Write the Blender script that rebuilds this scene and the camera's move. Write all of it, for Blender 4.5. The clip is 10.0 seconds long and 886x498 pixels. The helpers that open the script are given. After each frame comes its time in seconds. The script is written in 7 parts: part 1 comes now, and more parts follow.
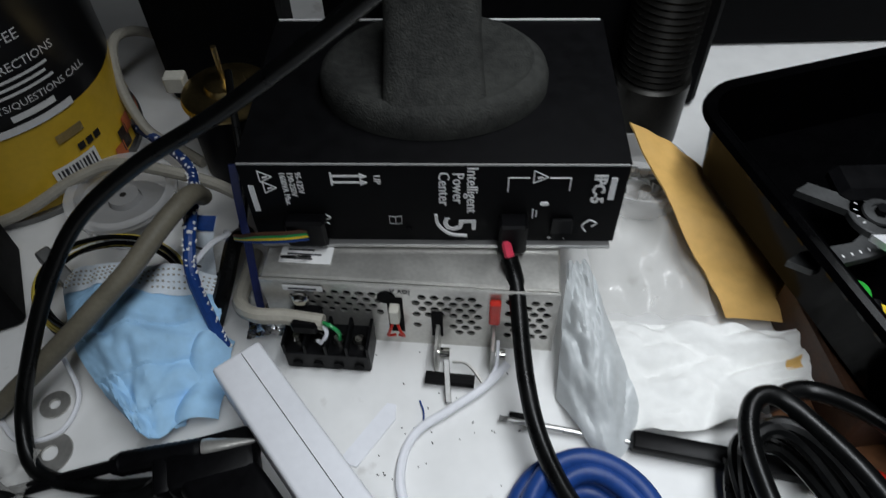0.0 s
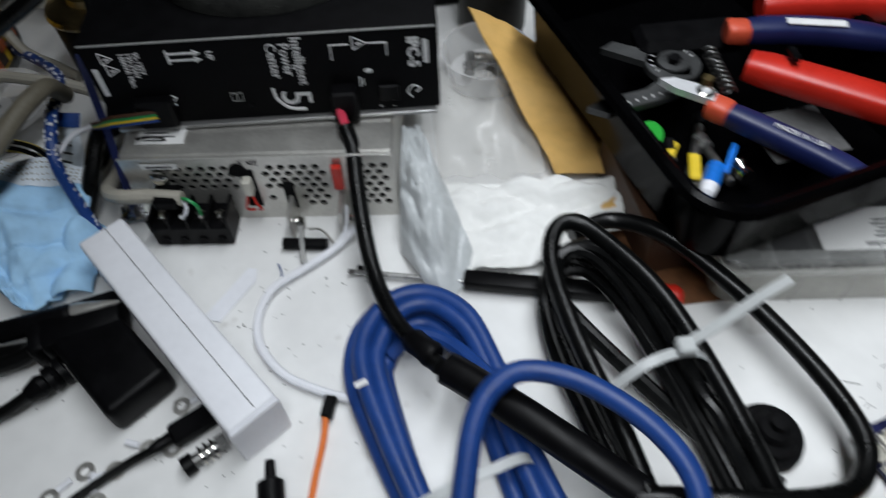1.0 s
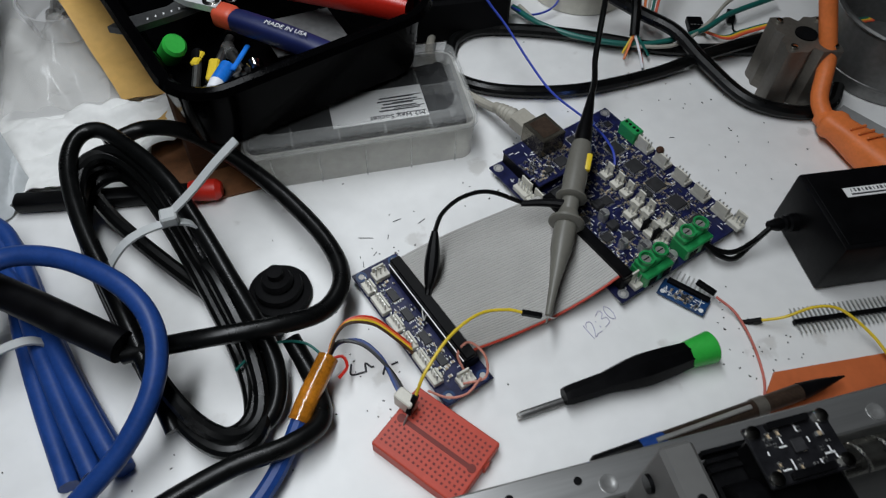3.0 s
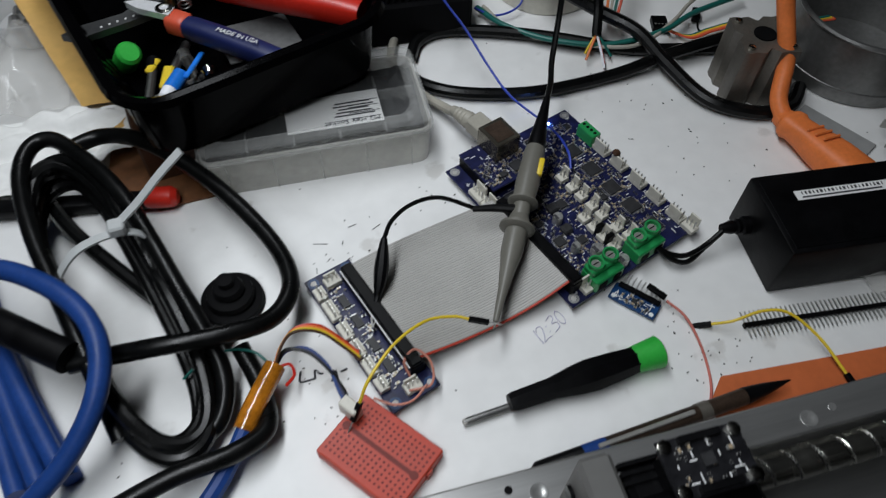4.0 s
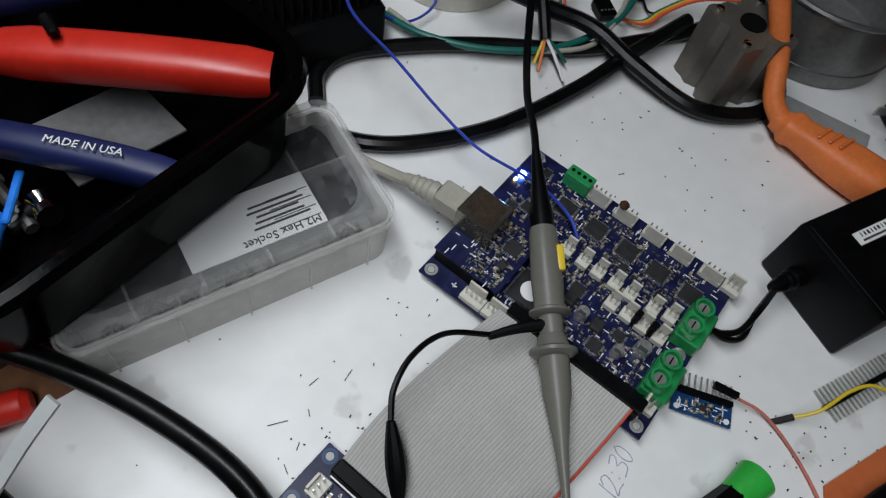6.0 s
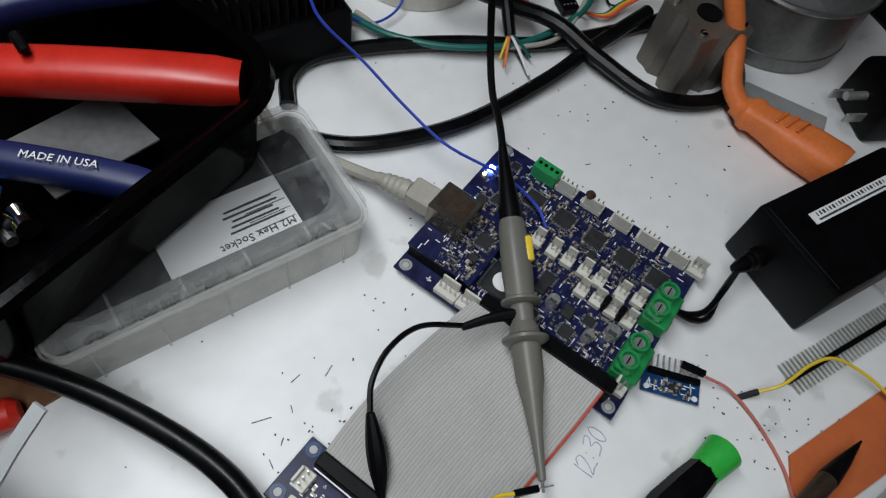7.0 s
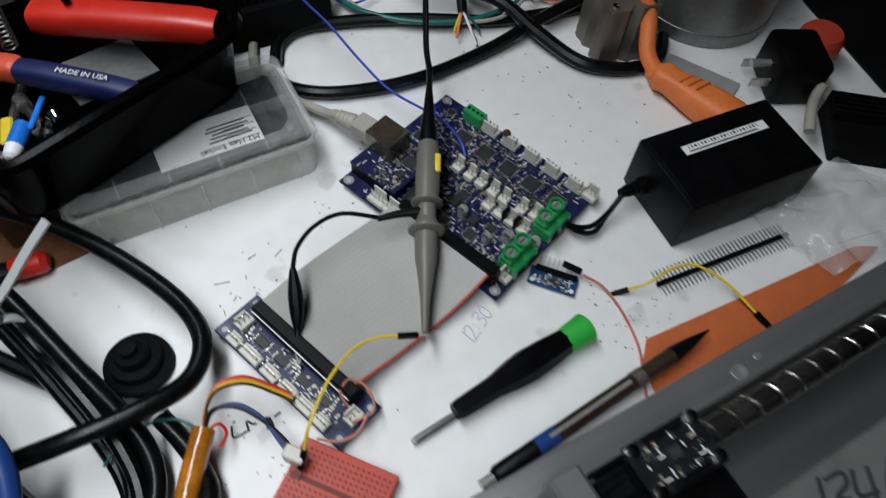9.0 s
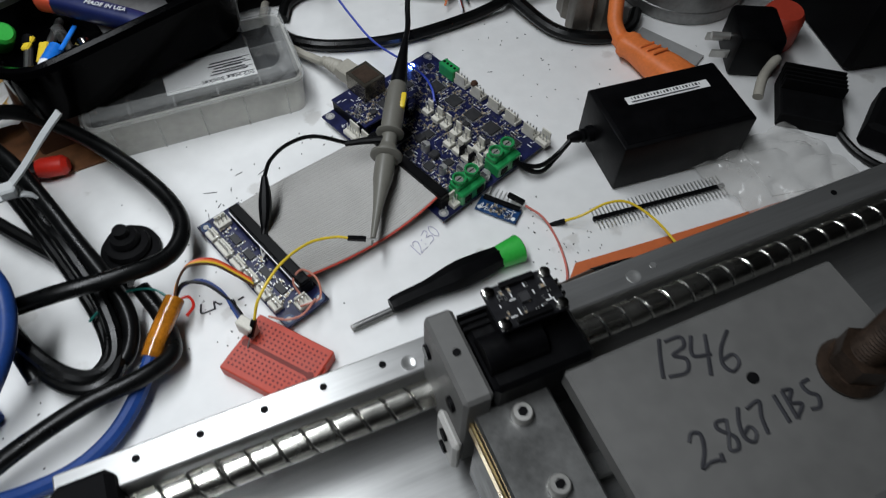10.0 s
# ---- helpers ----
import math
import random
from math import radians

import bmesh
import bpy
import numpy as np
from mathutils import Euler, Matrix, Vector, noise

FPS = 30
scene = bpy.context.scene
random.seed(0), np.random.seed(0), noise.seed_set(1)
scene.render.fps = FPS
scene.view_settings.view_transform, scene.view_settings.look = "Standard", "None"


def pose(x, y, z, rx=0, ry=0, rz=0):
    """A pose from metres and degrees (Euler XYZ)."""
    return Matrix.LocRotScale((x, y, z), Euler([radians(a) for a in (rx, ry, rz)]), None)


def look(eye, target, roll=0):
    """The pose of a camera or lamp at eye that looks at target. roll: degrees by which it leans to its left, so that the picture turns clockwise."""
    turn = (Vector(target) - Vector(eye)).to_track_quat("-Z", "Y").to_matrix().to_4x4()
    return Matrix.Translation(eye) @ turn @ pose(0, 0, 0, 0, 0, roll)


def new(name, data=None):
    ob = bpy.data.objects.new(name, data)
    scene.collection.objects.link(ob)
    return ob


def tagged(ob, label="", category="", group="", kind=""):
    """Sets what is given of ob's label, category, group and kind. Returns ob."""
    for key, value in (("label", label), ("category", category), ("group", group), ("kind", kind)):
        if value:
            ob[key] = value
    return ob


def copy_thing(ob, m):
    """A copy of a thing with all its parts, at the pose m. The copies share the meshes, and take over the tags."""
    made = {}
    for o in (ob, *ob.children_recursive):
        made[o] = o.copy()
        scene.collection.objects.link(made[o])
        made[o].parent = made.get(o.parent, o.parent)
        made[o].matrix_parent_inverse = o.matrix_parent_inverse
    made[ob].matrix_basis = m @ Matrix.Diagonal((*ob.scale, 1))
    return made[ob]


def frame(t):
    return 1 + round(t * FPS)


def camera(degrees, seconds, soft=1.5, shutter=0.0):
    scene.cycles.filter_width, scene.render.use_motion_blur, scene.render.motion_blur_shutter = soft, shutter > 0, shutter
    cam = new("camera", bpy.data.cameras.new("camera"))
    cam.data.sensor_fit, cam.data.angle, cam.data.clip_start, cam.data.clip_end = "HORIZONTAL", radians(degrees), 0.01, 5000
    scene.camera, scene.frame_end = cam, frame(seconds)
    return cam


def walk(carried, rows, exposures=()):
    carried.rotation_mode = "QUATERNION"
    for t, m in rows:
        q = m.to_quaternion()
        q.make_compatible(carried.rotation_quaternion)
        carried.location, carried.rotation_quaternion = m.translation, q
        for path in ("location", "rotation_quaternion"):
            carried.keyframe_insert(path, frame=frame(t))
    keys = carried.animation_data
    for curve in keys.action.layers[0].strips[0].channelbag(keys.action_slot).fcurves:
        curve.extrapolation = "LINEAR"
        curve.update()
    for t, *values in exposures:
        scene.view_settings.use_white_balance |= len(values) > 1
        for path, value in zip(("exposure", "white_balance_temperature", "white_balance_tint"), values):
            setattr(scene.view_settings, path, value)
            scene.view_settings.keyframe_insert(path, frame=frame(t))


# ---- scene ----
cam = camera(64.0, 10.0, soft=1.2, shutter=0.5)
PATH = [
    (0, (0.048, 0.053, 0.326), (0.039, 1.321, -1.22), -1.6),
    (0.5, (0.063, 0.028, 0.324), (0.1, 1.266, -1.246), -1.4),
    (1, (0.111, -0.015, 0.321), (0.181, 1.169, -1.289), -2.8),
    (1.5, (0.166, -0.053, 0.33), (0.3, 1.102, -1.298), -3.4),
    (2, (0.217, -0.08, 0.33), (0.488, 1.032, -1.31), -0.9),
    (2.5, (0.258, -0.094, 0.327), (0.615, 0.995, -1.313), 0.8),
    (2.7, (0.265, -0.107, 0.314), (0.691, 1.004, -1.294), 2.8),
    (3.8, (0.287, -0.129, 0.325), (0.689, 0.967, -1.298), 1.8),
    (4, (0.298, -0.124, 0.323), (0.702, 0.967, -1.305), 1.7),
    (4.5, (0.307, -0.056, 0.313), (0.778, 0.94, -1.357), 5.4),
    (5, (0.289, 0.014, 0.295), (0.888, 0.893, -1.399), 11.6),
    (5.5, (0.282, 0.036, 0.285), (1.007, 0.786, -1.422), 15.4),
    (6, (0.289, 0.035, 0.276), (1.067, 0.73, -1.431), 14.8),
    (7.5, (0.29, 0.018, 0.293), (1.093, 0.669, -1.419), 14.7),
    (8, (0.288, -0.003, 0.302), (1.066, 0.704, -1.4), 12.1),
    (8.5, (0.286, -0.038, 0.316), (1.007, 0.76, -1.371), 8.0),
    (9, (0.296, -0.092, 0.327), (0.957, 0.768, -1.353), 5.5),
    (9.5, (0.303, -0.142, 0.334), (0.909, 0.776, -1.336), 4.0),
    (10, (0.31, -0.185, 0.338), (0.854, 0.805, -1.313), 1.9),
]
walk(cam, [(t, look(eye, target, roll)) for t, eye, target, roll in PATH],
     exposures=((0.0, 0.08), (1.0, 0.06), (2.0, -0.16), (4.5, -0.26), (5.2, -0.28), (7.5, -0.13), (10.0, -0.05)))
scene.render.film_transparent = False

# ---- world and light: one fluorescent work lamp over the bench, a dim room round it ----
world = bpy.data.worlds.new("room_air")
scene.world = world
world.use_nodes = True
world.node_tree.nodes["Background"].inputs[0].default_value = (0.75, 0.85, 1.0, 1)
world.node_tree.nodes["Background"].inputs[1].default_value = 0.006


def area_lamp(name, eye, target, sx, sy, watts, colour):
    d = bpy.data.lights.new(name, "AREA")
    d.shape, d.size, d.size_y, d.energy, d.color = "RECTANGLE", sx, sy, watts, colour
    d.spread = radians(116)
    ob = new(name, d)
    ob.matrix_world = look(eye, target)
    return ob


area_lamp("work_lamp", (0.19, 0.110, 0.70), (0.28, 0.080, 0.0), 0.90, 0.10, 2.98, (0.92, 0.97, 1.02))


# ---- materials ----
def mat(name, colour, rough=0.5, metal=0.0, var=0.25, scale=60.0, bump=0.0, bscale=None, spec=0.5, alpha=1.0, trans=0.0,
        other=None, spots=0.0, coat=0.0, ior=1.45, stretch=None):
    m = bpy.data.materials.new(name)
    m.use_nodes = True
    nt = m.node_tree
    b = nt.nodes["Principled BSDF"]
    tc = nt.nodes.new("ShaderNodeTexCoord")
    src = tc.outputs["Object"]
    if stretch:
        mp = nt.nodes.new("ShaderNodeMapping")
        mp.inputs["Scale"].default_value = stretch
        nt.links.new(src, mp.inputs[0])
        src = mp.outputs[0]
    n1 = nt.nodes.new("ShaderNodeTexNoise")
    n1.inputs["Scale"].default_value = scale
    n1.inputs["Detail"].default_value = 3
    n2 = nt.nodes.new("ShaderNodeTexNoise")
    n2.inputs["Scale"].default_value = scale * 9
    n2.inputs["Detail"].default_value = 2
    nt.links.new(src, n1.inputs["Vector"])
    nt.links.new(src, n2.inputs["Vector"])
    mix = nt.nodes.new("ShaderNodeMath")
    mix.operation = "MULTIPLY_ADD"
    mix.inputs[1].default_value = 0.6
    half = nt.nodes.new("ShaderNodeMath")
    half.operation = "MULTIPLY"
    half.inputs[1].default_value = 0.4
    nt.links.new(n2.outputs[0], half.inputs[0])
    nt.links.new(n1.outputs[0], mix.inputs[0])
    nt.links.new(half.outputs[0], mix.inputs[2])
    ramp = nt.nodes.new("ShaderNodeValToRGB")
    lo = other if other else tuple(c * (1 - var) for c in colour)
    hi = tuple(min(1.0, c * (1 + var * 0.6)) for c in colour)
    ramp.color_ramp.elements[0].position, ramp.color_ramp.elements[1].position = 0.34, 0.66
    ramp.color_ramp.elements[0].color, ramp.color_ramp.elements[1].color = (*lo, 1), (*hi, 1)
    nt.links.new(mix.outputs[0], ramp.inputs[0])
    out = ramp.outputs[0]
    if spots:
        vo = nt.nodes.new("ShaderNodeTexNoise")
        vo.inputs["Scale"].default_value = 42
        vo.inputs["Detail"].default_value = 6
        nt.links.new(tc.outputs["Object"], vo.inputs["Vector"])
        r2 = nt.nodes.new("ShaderNodeValToRGB")
        r2.color_ramp.elements[0].position, r2.color_ramp.elements[1].position = 0.64, 0.70
        r2.color_ramp.elements[0].color, r2.color_ramp.elements[1].color = (0, 0, 0, 1), (1, 1, 1, 1)
        nt.links.new(vo.outputs[0], r2.inputs[0])
        mx = nt.nodes.new("ShaderNodeMix")
        mx.data_type = "RGBA"
        ml = nt.nodes.new("ShaderNodeMath")
        ml.operation = "MULTIPLY"
        ml.inputs[1].default_value = spots
        nt.links.new(r2.outputs[0], ml.inputs[0])
        nt.links.new(ml.outputs[0], mx.inputs[0])
        nt.links.new(out, mx.inputs[6])
        mx.inputs[7].default_value = (0.30, 0.27, 0.23, 1)
        out = mx.outputs[2]
    nt.links.new(out, b.inputs["Base Color"])
    rr = nt.nodes.new("ShaderNodeMapRange")
    rr.inputs[3].default_value, rr.inputs[4].default_value = max(0.03, rough - 0.12), min(1.0, rough + 0.12)
    nt.links.new(n1.outputs[0], rr.inputs[0])
    nt.links.new(rr.outputs[0], b.inputs["Roughness"])
    b.inputs["Metallic"].default_value = metal
    b.inputs["Specular IOR Level"].default_value = spec
    b.inputs["Alpha"].default_value = alpha
    b.inputs["Transmission Weight"].default_value = trans
    b.inputs["IOR"].default_value = ior
    b.inputs["Coat Weight"].default_value = coat
    if bump:
        bp = nt.nodes.new("ShaderNodeBump")
        bp.inputs["Strength"].default_value = bump
        bp.inputs["Distance"].default_value = 0.002
        n3 = nt.nodes.new("ShaderNodeTexNoise")
        n3.inputs["Scale"].default_value = bscale or scale * 4
        n3.inputs["Detail"].default_value = 4
        nt.links.new(src, n3.inputs["Vector"])
        nt.links.new(n3.outputs[0], bp.inputs["Height"])
        nt.links.new(bp.outputs[0], b.inputs["Normal"])
    return m


def glow(name, colour, strength):
    m = bpy.data.materials.new(name)
    m.use_nodes = True
    b = m.node_tree.nodes["Principled BSDF"]
    b.inputs["Base Color"].default_value = (*colour, 1)
    b.inputs["Emission Color"].default_value = (*colour, 1)
    b.inputs["Emission Strength"].default_value = strength
    return m


M_TABLE = mat("bench_laminate", (0.76, 0.76, 0.75), 0.42, var=0.07, scale=9, spots=0.30, bump=0.03, bscale=300)
M_WALL = mat("wall_paint", (0.16, 0.16, 0.165), 0.8, var=0.15, scale=4)
M_DARKWALL = mat("dark_wall", (0.05, 0.05, 0.055), 0.8, var=0.3, scale=4)
M_BLACK = mat("black_plastic", (0.0025, 0.0025, 0.003), 0.42, var=0.4, scale=80, bump=0.04, spec=0.14)
M_BLACKBOX = mat("black_powder_coat", (0.004, 0.004, 0.0045), 0.6, var=0.3, scale=120, bump=0.05, bscale=2500, spec=0.06)
M_RUBBER = mat("black_cable_jacket", (0.0030, 0.0032, 0.0033), 0.30, var=0.4, scale=90, bump=0.03, spec=0.26)
M_MATTE = mat("black_matte", (0.004, 0.004, 0.0045), 0.7, var=0.4, scale=90, spec=0.1)
M_TRAY = mat("black_glossy_tray", (0.0012, 0.0012, 0.0014), 0.14, var=0.3, scale=60, bump=0.03, spec=0.04)
M_FOOT = mat("grey_textured_casting", (0.036, 0.037, 0.034), 0.8, var=0.5, scale=25, bump=0.5, bscale=900, other=(0.016, 0.0165, 0.016), spec=0.2)
M_ALU = mat("brushed_aluminium", (0.42, 0.42, 0.415), 0.34, metal=0.80, var=0.12, scale=30, bump=0.03, stretch=(0.15, 3, 3))
M_SILVER = mat("zinc_plated_steel", (0.56, 0.55, 0.52), 0.35, metal=0.75, var=0.15, scale=50, bump=0.02)
M_STEEL = mat("ground_steel", (0.46, 0.46, 0.45), 0.26, metal=0.7, var=0.2, scale=70)
M_DARKSTEEL = mat("dark_steel", (0.19, 0.19, 0.185), 0.42, metal=0.9, var=0.3, scale=40, bump=0.04)
M_GREYMETAL = mat("grey_anodised_plate", (0.30, 0.30, 0.295), 0.6, metal=0.15, var=0.15, scale=14, bump=0.03)
M_PLATE = mat("dull_grey_weight", (0.125, 0.123, 0.118), 0.6, metal=0.1, var=0.18, scale=12, bump=0.03)
M_TIN = mat("grey_tin", (0.24, 0.24, 0.235), 0.38, metal=0.7, var=0.25, scale=30, bump=0.03)
M_CAST = mat("taupe_anodised_block", (0.15, 0.137, 0.118), 0.42, metal=0.5, var=0.2, scale=60, bump=0.05)
M_BRASS = mat("brass", (0.55, 0.42, 0.2), 0.3, metal=1.0, var=0.25, scale=60)
M_RUST = mat("rusty_steel", (0.05, 0.032, 0.022), 0.42, metal=0.4, var=0.5, scale=80, bump=0.1)
M_CHROME = mat("chrome", (0.66, 0.65, 0.60), 0.15, metal=1.0, var=0.08, scale=60)
M_SCREW = mat("ground_screw_steel", (0.62, 0.61, 0.56), 0.26, metal=1.0, var=0.12, scale=60)
M_GROOVE = mat("dark_groove", (0.02, 0.02, 0.02), 0.35, var=0.3, scale=90)
M_WHITE = mat("white_plastic", (0.78, 0.79, 0.83), 0.4, var=0.05, scale=30)
M_CONN = mat("ivory_nylon", (0.60, 0.58, 0.51), 0.45, var=0.1, scale=200)
M_PAPER = mat("white_paper", (0.78, 0.78, 0.77), 0.8, var=0.06, scale=30, bump=0.05, bscale=200)
M_TISSUE = mat("white_tissue", (0.80, 0.80, 0.78), 0.85, var=0.07, scale=20, bump=0.5, bscale=45)
M_MASK = mat("blue_nonwoven", (0.36, 0.60, 0.84), 0.8, var=0.2, scale=14, bump=0.35, bscale=70)
M_MASKW = mat("white_nonwoven", (0.68, 0.74, 0.80), 0.8, var=0.1, scale=60, bump=0.2)
M_MANILA = mat("manila_paper", (0.66, 0.40, 0.12), 0.7, var=0.12, scale=20, bump=0.08, bscale=60)
M_BLUE = mat("blue_pvc", (0.011, 0.046, 0.20), 0.42, var=0.2, scale=60, bump=0.02, spec=0.35)
M_NAVY = mat("navy_grip", (0.009, 0.015, 0.075), 0.42, var=0.2, scale=60)
M_RED = mat("red_vinyl", (0.52, 0.022, 0.012), 0.34, var=0.15, scale=50, bump=0.02)
M_ORANGERED = mat("coral_grip", (0.6, 0.085, 0.04), 0.45, var=0.15, scale=50)
M_ORANGE = mat("orange_cord", (0.78, 0.20, 0.05), 0.5, var=0.15, scale=50)
M_ORANGESH = mat("orange_silicone", (0.50, 0.12, 0.035), 0.6, var=0.12, scale=30)
M_YELLOW = mat("yellow_wire", (0.72, 0.52, 0.03), 0.42, var=0.1, scale=100)
M_GREEN = mat("green_plastic", (0.03, 0.40, 0.05), 0.4, var=0.12, scale=60)
M_TERM = mat("green_terminal", (0.018, 0.26, 0.075), 0.33, var=0.2, scale=90, coat=0.2)
M_TEAL = mat("teal_wire", (0.01, 0.12, 0.10), 0.4, var=0.1, scale=100)
M_GREYCAB = mat("grey_cable", (0.36, 0.34, 0.29), 0.5, var=0.12, scale=60)
M_DARKGREYCAB = mat("olive_grey_cable", (0.15, 0.135, 0.10), 0.55, var=0.2, scale=60)
M_RIBBON = mat("grey_ribbon", (0.42, 0.41, 0.39), 0.5, var=0.06, scale=60)
M_RIBBON2 = mat("grey_ribbon_valley_shade", (0.405, 0.395, 0.376), 0.5, var=0.06, scale=60)
M_PROBE = mat("grey_probe_plastic", (0.145, 0.14, 0.12), 0.40, var=0.08, scale=60)
M_PCB = mat("blue_solder_mask", (0.010, 0.013, 0.058), 0.35, var=0.5, scale=260, other=(0.006, 0.007, 0.026), spec=0.35)
M_PCBB = mat("bright_blue_mask", (0.008, 0.045, 0.14), 0.35, var=0.4, scale=260)
M_PCBK = mat("black_solder_mask", (0.009, 0.009, 0.011), 0.35, var=0.5, scale=200)
M_CHIP = mat("chip_epoxy", (0.022, 0.022, 0.024), 0.5, var=0.3, scale=300)
M_SMD = mat("solder_tin", (0.62, 0.62, 0.60), 0.35, metal=0.8, var=0.3, scale=600)
M_SMDT = mat("tan_capacitor", (0.42, 0.33, 0.22), 0.5, var=0.4, scale=600)
M_BREAD = mat("red_breadboard", (0.46, 0.052, 0.028), 0.5, var=0.12, scale=40)
M_BREADH = mat("red_breadboard_hole", (0.16, 0.018, 0.012), 0.6, var=0.1, scale=40)
M_BROWN = mat("dark_brown_wood", (0.055, 0.022, 0.009), 0.6, var=0.5, scale=16, bump=0.1, stretch=(1, 6, 6))
M_INK = mat("black_marker", (0.03, 0.03, 0.035), 0.7, var=0.3, scale=200)
M_INKV = mat("violet_pen", (0.42, 0.40, 0.54), 0.7, var=0.4, scale=300)
M_PRINT = mat("white_print", (0.72, 0.72, 0.72), 0.6, var=0.1, scale=200)
M_DARKPRINT = mat("dark_print", (0.04, 0.04, 0.045), 0.7, var=0.2, scale=200)
M_GOLDWIRE = mat("yellow_black_wire", (0.56, 0.43, 0.06), 0.4, var=0.4, scale=60)
M_KAPTON = mat("amber_tape", (0.42, 0.15, 0.012), 0.16, var=0.5, scale=70, bump=0.5, bscale=120, coat=0.6)
M_CANYEL = mat("yellow_can_print", (0.62, 0.40, 0.03), 0.4, var=0.12, scale=20)
M_CANBLK = mat("black_can_print", (0.008, 0.008, 0.009), 0.35, var=0.2, scale=20)
M_ZIP = mat("natural_nylon", (0.56, 0.58, 0.58), 0.4, var=0.06, scale=60, trans=0.25)
M_CLEAR = mat("frosted_clear_box", (0.72, 0.73, 0.71), 0.20, var=0.10, scale=40, alpha=0.24)
M_FROST = mat("frosted_box_wall", (0.70, 0.69, 0.64), 0.30, var=0.16, scale=22, alpha=0.48)
M_CLEARTOP = mat("frosted_lid", (0.40, 0.41, 0.41), 0.14, var=0.2, scale=40, alpha=0.06)
M_GLASSY = mat("clear_plastic", (0.75, 0.75, 0.75), 0.10, var=0.03, scale=40, alpha=0.36)
M_FILM = mat("clear_film", (0.66, 0.65, 0.62), 0.12, var=0.12, scale=30, alpha=0.34, bump=1.0, bscale=40)
M_LEDB = glow("blue_led", (0.12, 0.28, 1.0), 90.0)
M_LEDY = glow("yellow_led", (1.0, 0.85, 0.15), 12.0)
M_GREYPAPER = mat("grey_card", (0.10, 0.10, 0.10), 0.6, var=0.3, scale=30)
M_FOIL = mat("crumpled_foil", (0.75, 0.75, 0.75), 0.2, metal=1.0, var=0.1, scale=60, bump=0.9, bscale=120)
M_DEBRIS = mat("dark_debris", (0.03, 0.028, 0.025), 0.8, var=0.4, scale=200)


# ---- mesh helpers ----
def thing(name, label, category, place=(0, 0, 0), turn=0.0, group="", kind="", tilt=(0, 0)):
    ob = new(name)
    ob.empty_display_size = 0.01
    ob.matrix_world = pose(*place, tilt[0], tilt[1], turn)
    return tagged(ob, label, category, group, kind)


def mesh_of(bm, name, material, smooth=True, angle=35):
    me = bpy.data.meshes.new(name)
    bm.normal_update()
    for f in bm.faces:
        f.smooth = smooth
    if smooth:
        for e in bm.edges:
            if len(e.link_faces) == 2 and e.calc_face_angle(0) > radians(angle):
                e.smooth = False
    bm.to_mesh(me)
    bm.free()
    for m in material if isinstance(material, (list, tuple)) else [material]:
        me.materials.append(m)
    return me


def part(name, bm, material, parent=None, label="", kind="", smooth=True):
    ob = new(name, mesh_of(bm, name, material, smooth))
    if parent:
        ob.parent = parent
    return tagged(ob, label, kind=kind)


def solo(name, bm, material, label, category, place=(0, 0, 0), turn=0.0, group="", kind="", tilt=(0, 0)):
    ob = new(name, mesh_of(bm, name, material))
    ob.matrix_world = pose(*place, tilt[0], tilt[1], turn)
    return tagged(ob, label, category, group, kind)


def box(bm, c, s, bevel=0.0, m=None, seg=1):
    r = bmesh.ops.create_cube(bm, size=1.0, matrix=(m or Matrix()) @ Matrix.Translation(c) @ Matrix.Diagonal((*s, 1)))
    if bevel:
        vs = set(r["verts"])
        es = [e for e in bm.edges if e.verts[0] in vs and e.verts[1] in vs]
        bmesh.ops.bevel(bm, geom=es, offset=bevel, segments=seg, affect="EDGES", profile=0.5)
    return bm


def B(c, s, bevel=0.0, m=None, seg=1):
    return box(bmesh.new(), c, s, bevel, m, seg)


def cyl(bm, c, r, h, r2=None, m=None, seg=24, axis="z"):
    rot = {"z": Matrix(), "x": pose(0, 0, 0, 0, 90, 0), "y": pose(0, 0, 0, 90, 0, 0)}[axis]
    bmesh.ops.create_cone(bm, cap_ends=True, segments=seg, radius1=r, radius2=r if r2 is None else r2, depth=h,
                          matrix=(m or Matrix()) @ Matrix.Translation(c) @ rot)
    return bm


def C(c, r, h, r2=None, m=None, seg=24, axis="z"):
    return cyl(bmesh.new(), c, r, h, r2, m, seg, axis)


def lathe(bm, profile, m=None, seg=32, caps=True):
    """Turns (radius, height) pairs round z."""
    m = m or Matrix()
    rings = []
    for r, z in profile:
        rings.append([bm.verts.new(m @ Vector((r * math.cos(2 * math.pi * i / seg), r * math.sin(2 * math.pi * i / seg), z))) for i in range(seg)])
    for a, b in zip(rings, rings[1:]):
        for i in range(seg):
            bm.faces.new((a[i], a[(i + 1) % seg], b[(i + 1) % seg], b[i]))
    if caps:
        bm.faces.new(rings[0][::-1])
        bm.faces.new(rings[-1])
    return bm


def spline(pts, n=8, closed=False):
    P = [Vector(p) for p in pts]
    out = []
    k = len(P)
    for i in range(k if closed else k - 1):
        p0 = P[(i - 1) % k] if closed or i > 0 else P[0] * 2 - P[1]
        p1, p2 = P[i], P[(i + 1) % k]
        p3 = P[(i + 2) % k] if closed or i + 2 < k else P[-1] * 2 - P[-2]
        for j in range(n):
            t = j / n
            out.append(0.5 * ((2 * p1) + (p2 - p0) * t + (2 * p0 - 5 * p1 + 4 * p2 - p3) * t * t + (3 * p1 - p0 - 3 * p2 + p3) * t ** 3))
    if not closed:
        out.append(P[-1])
    return out


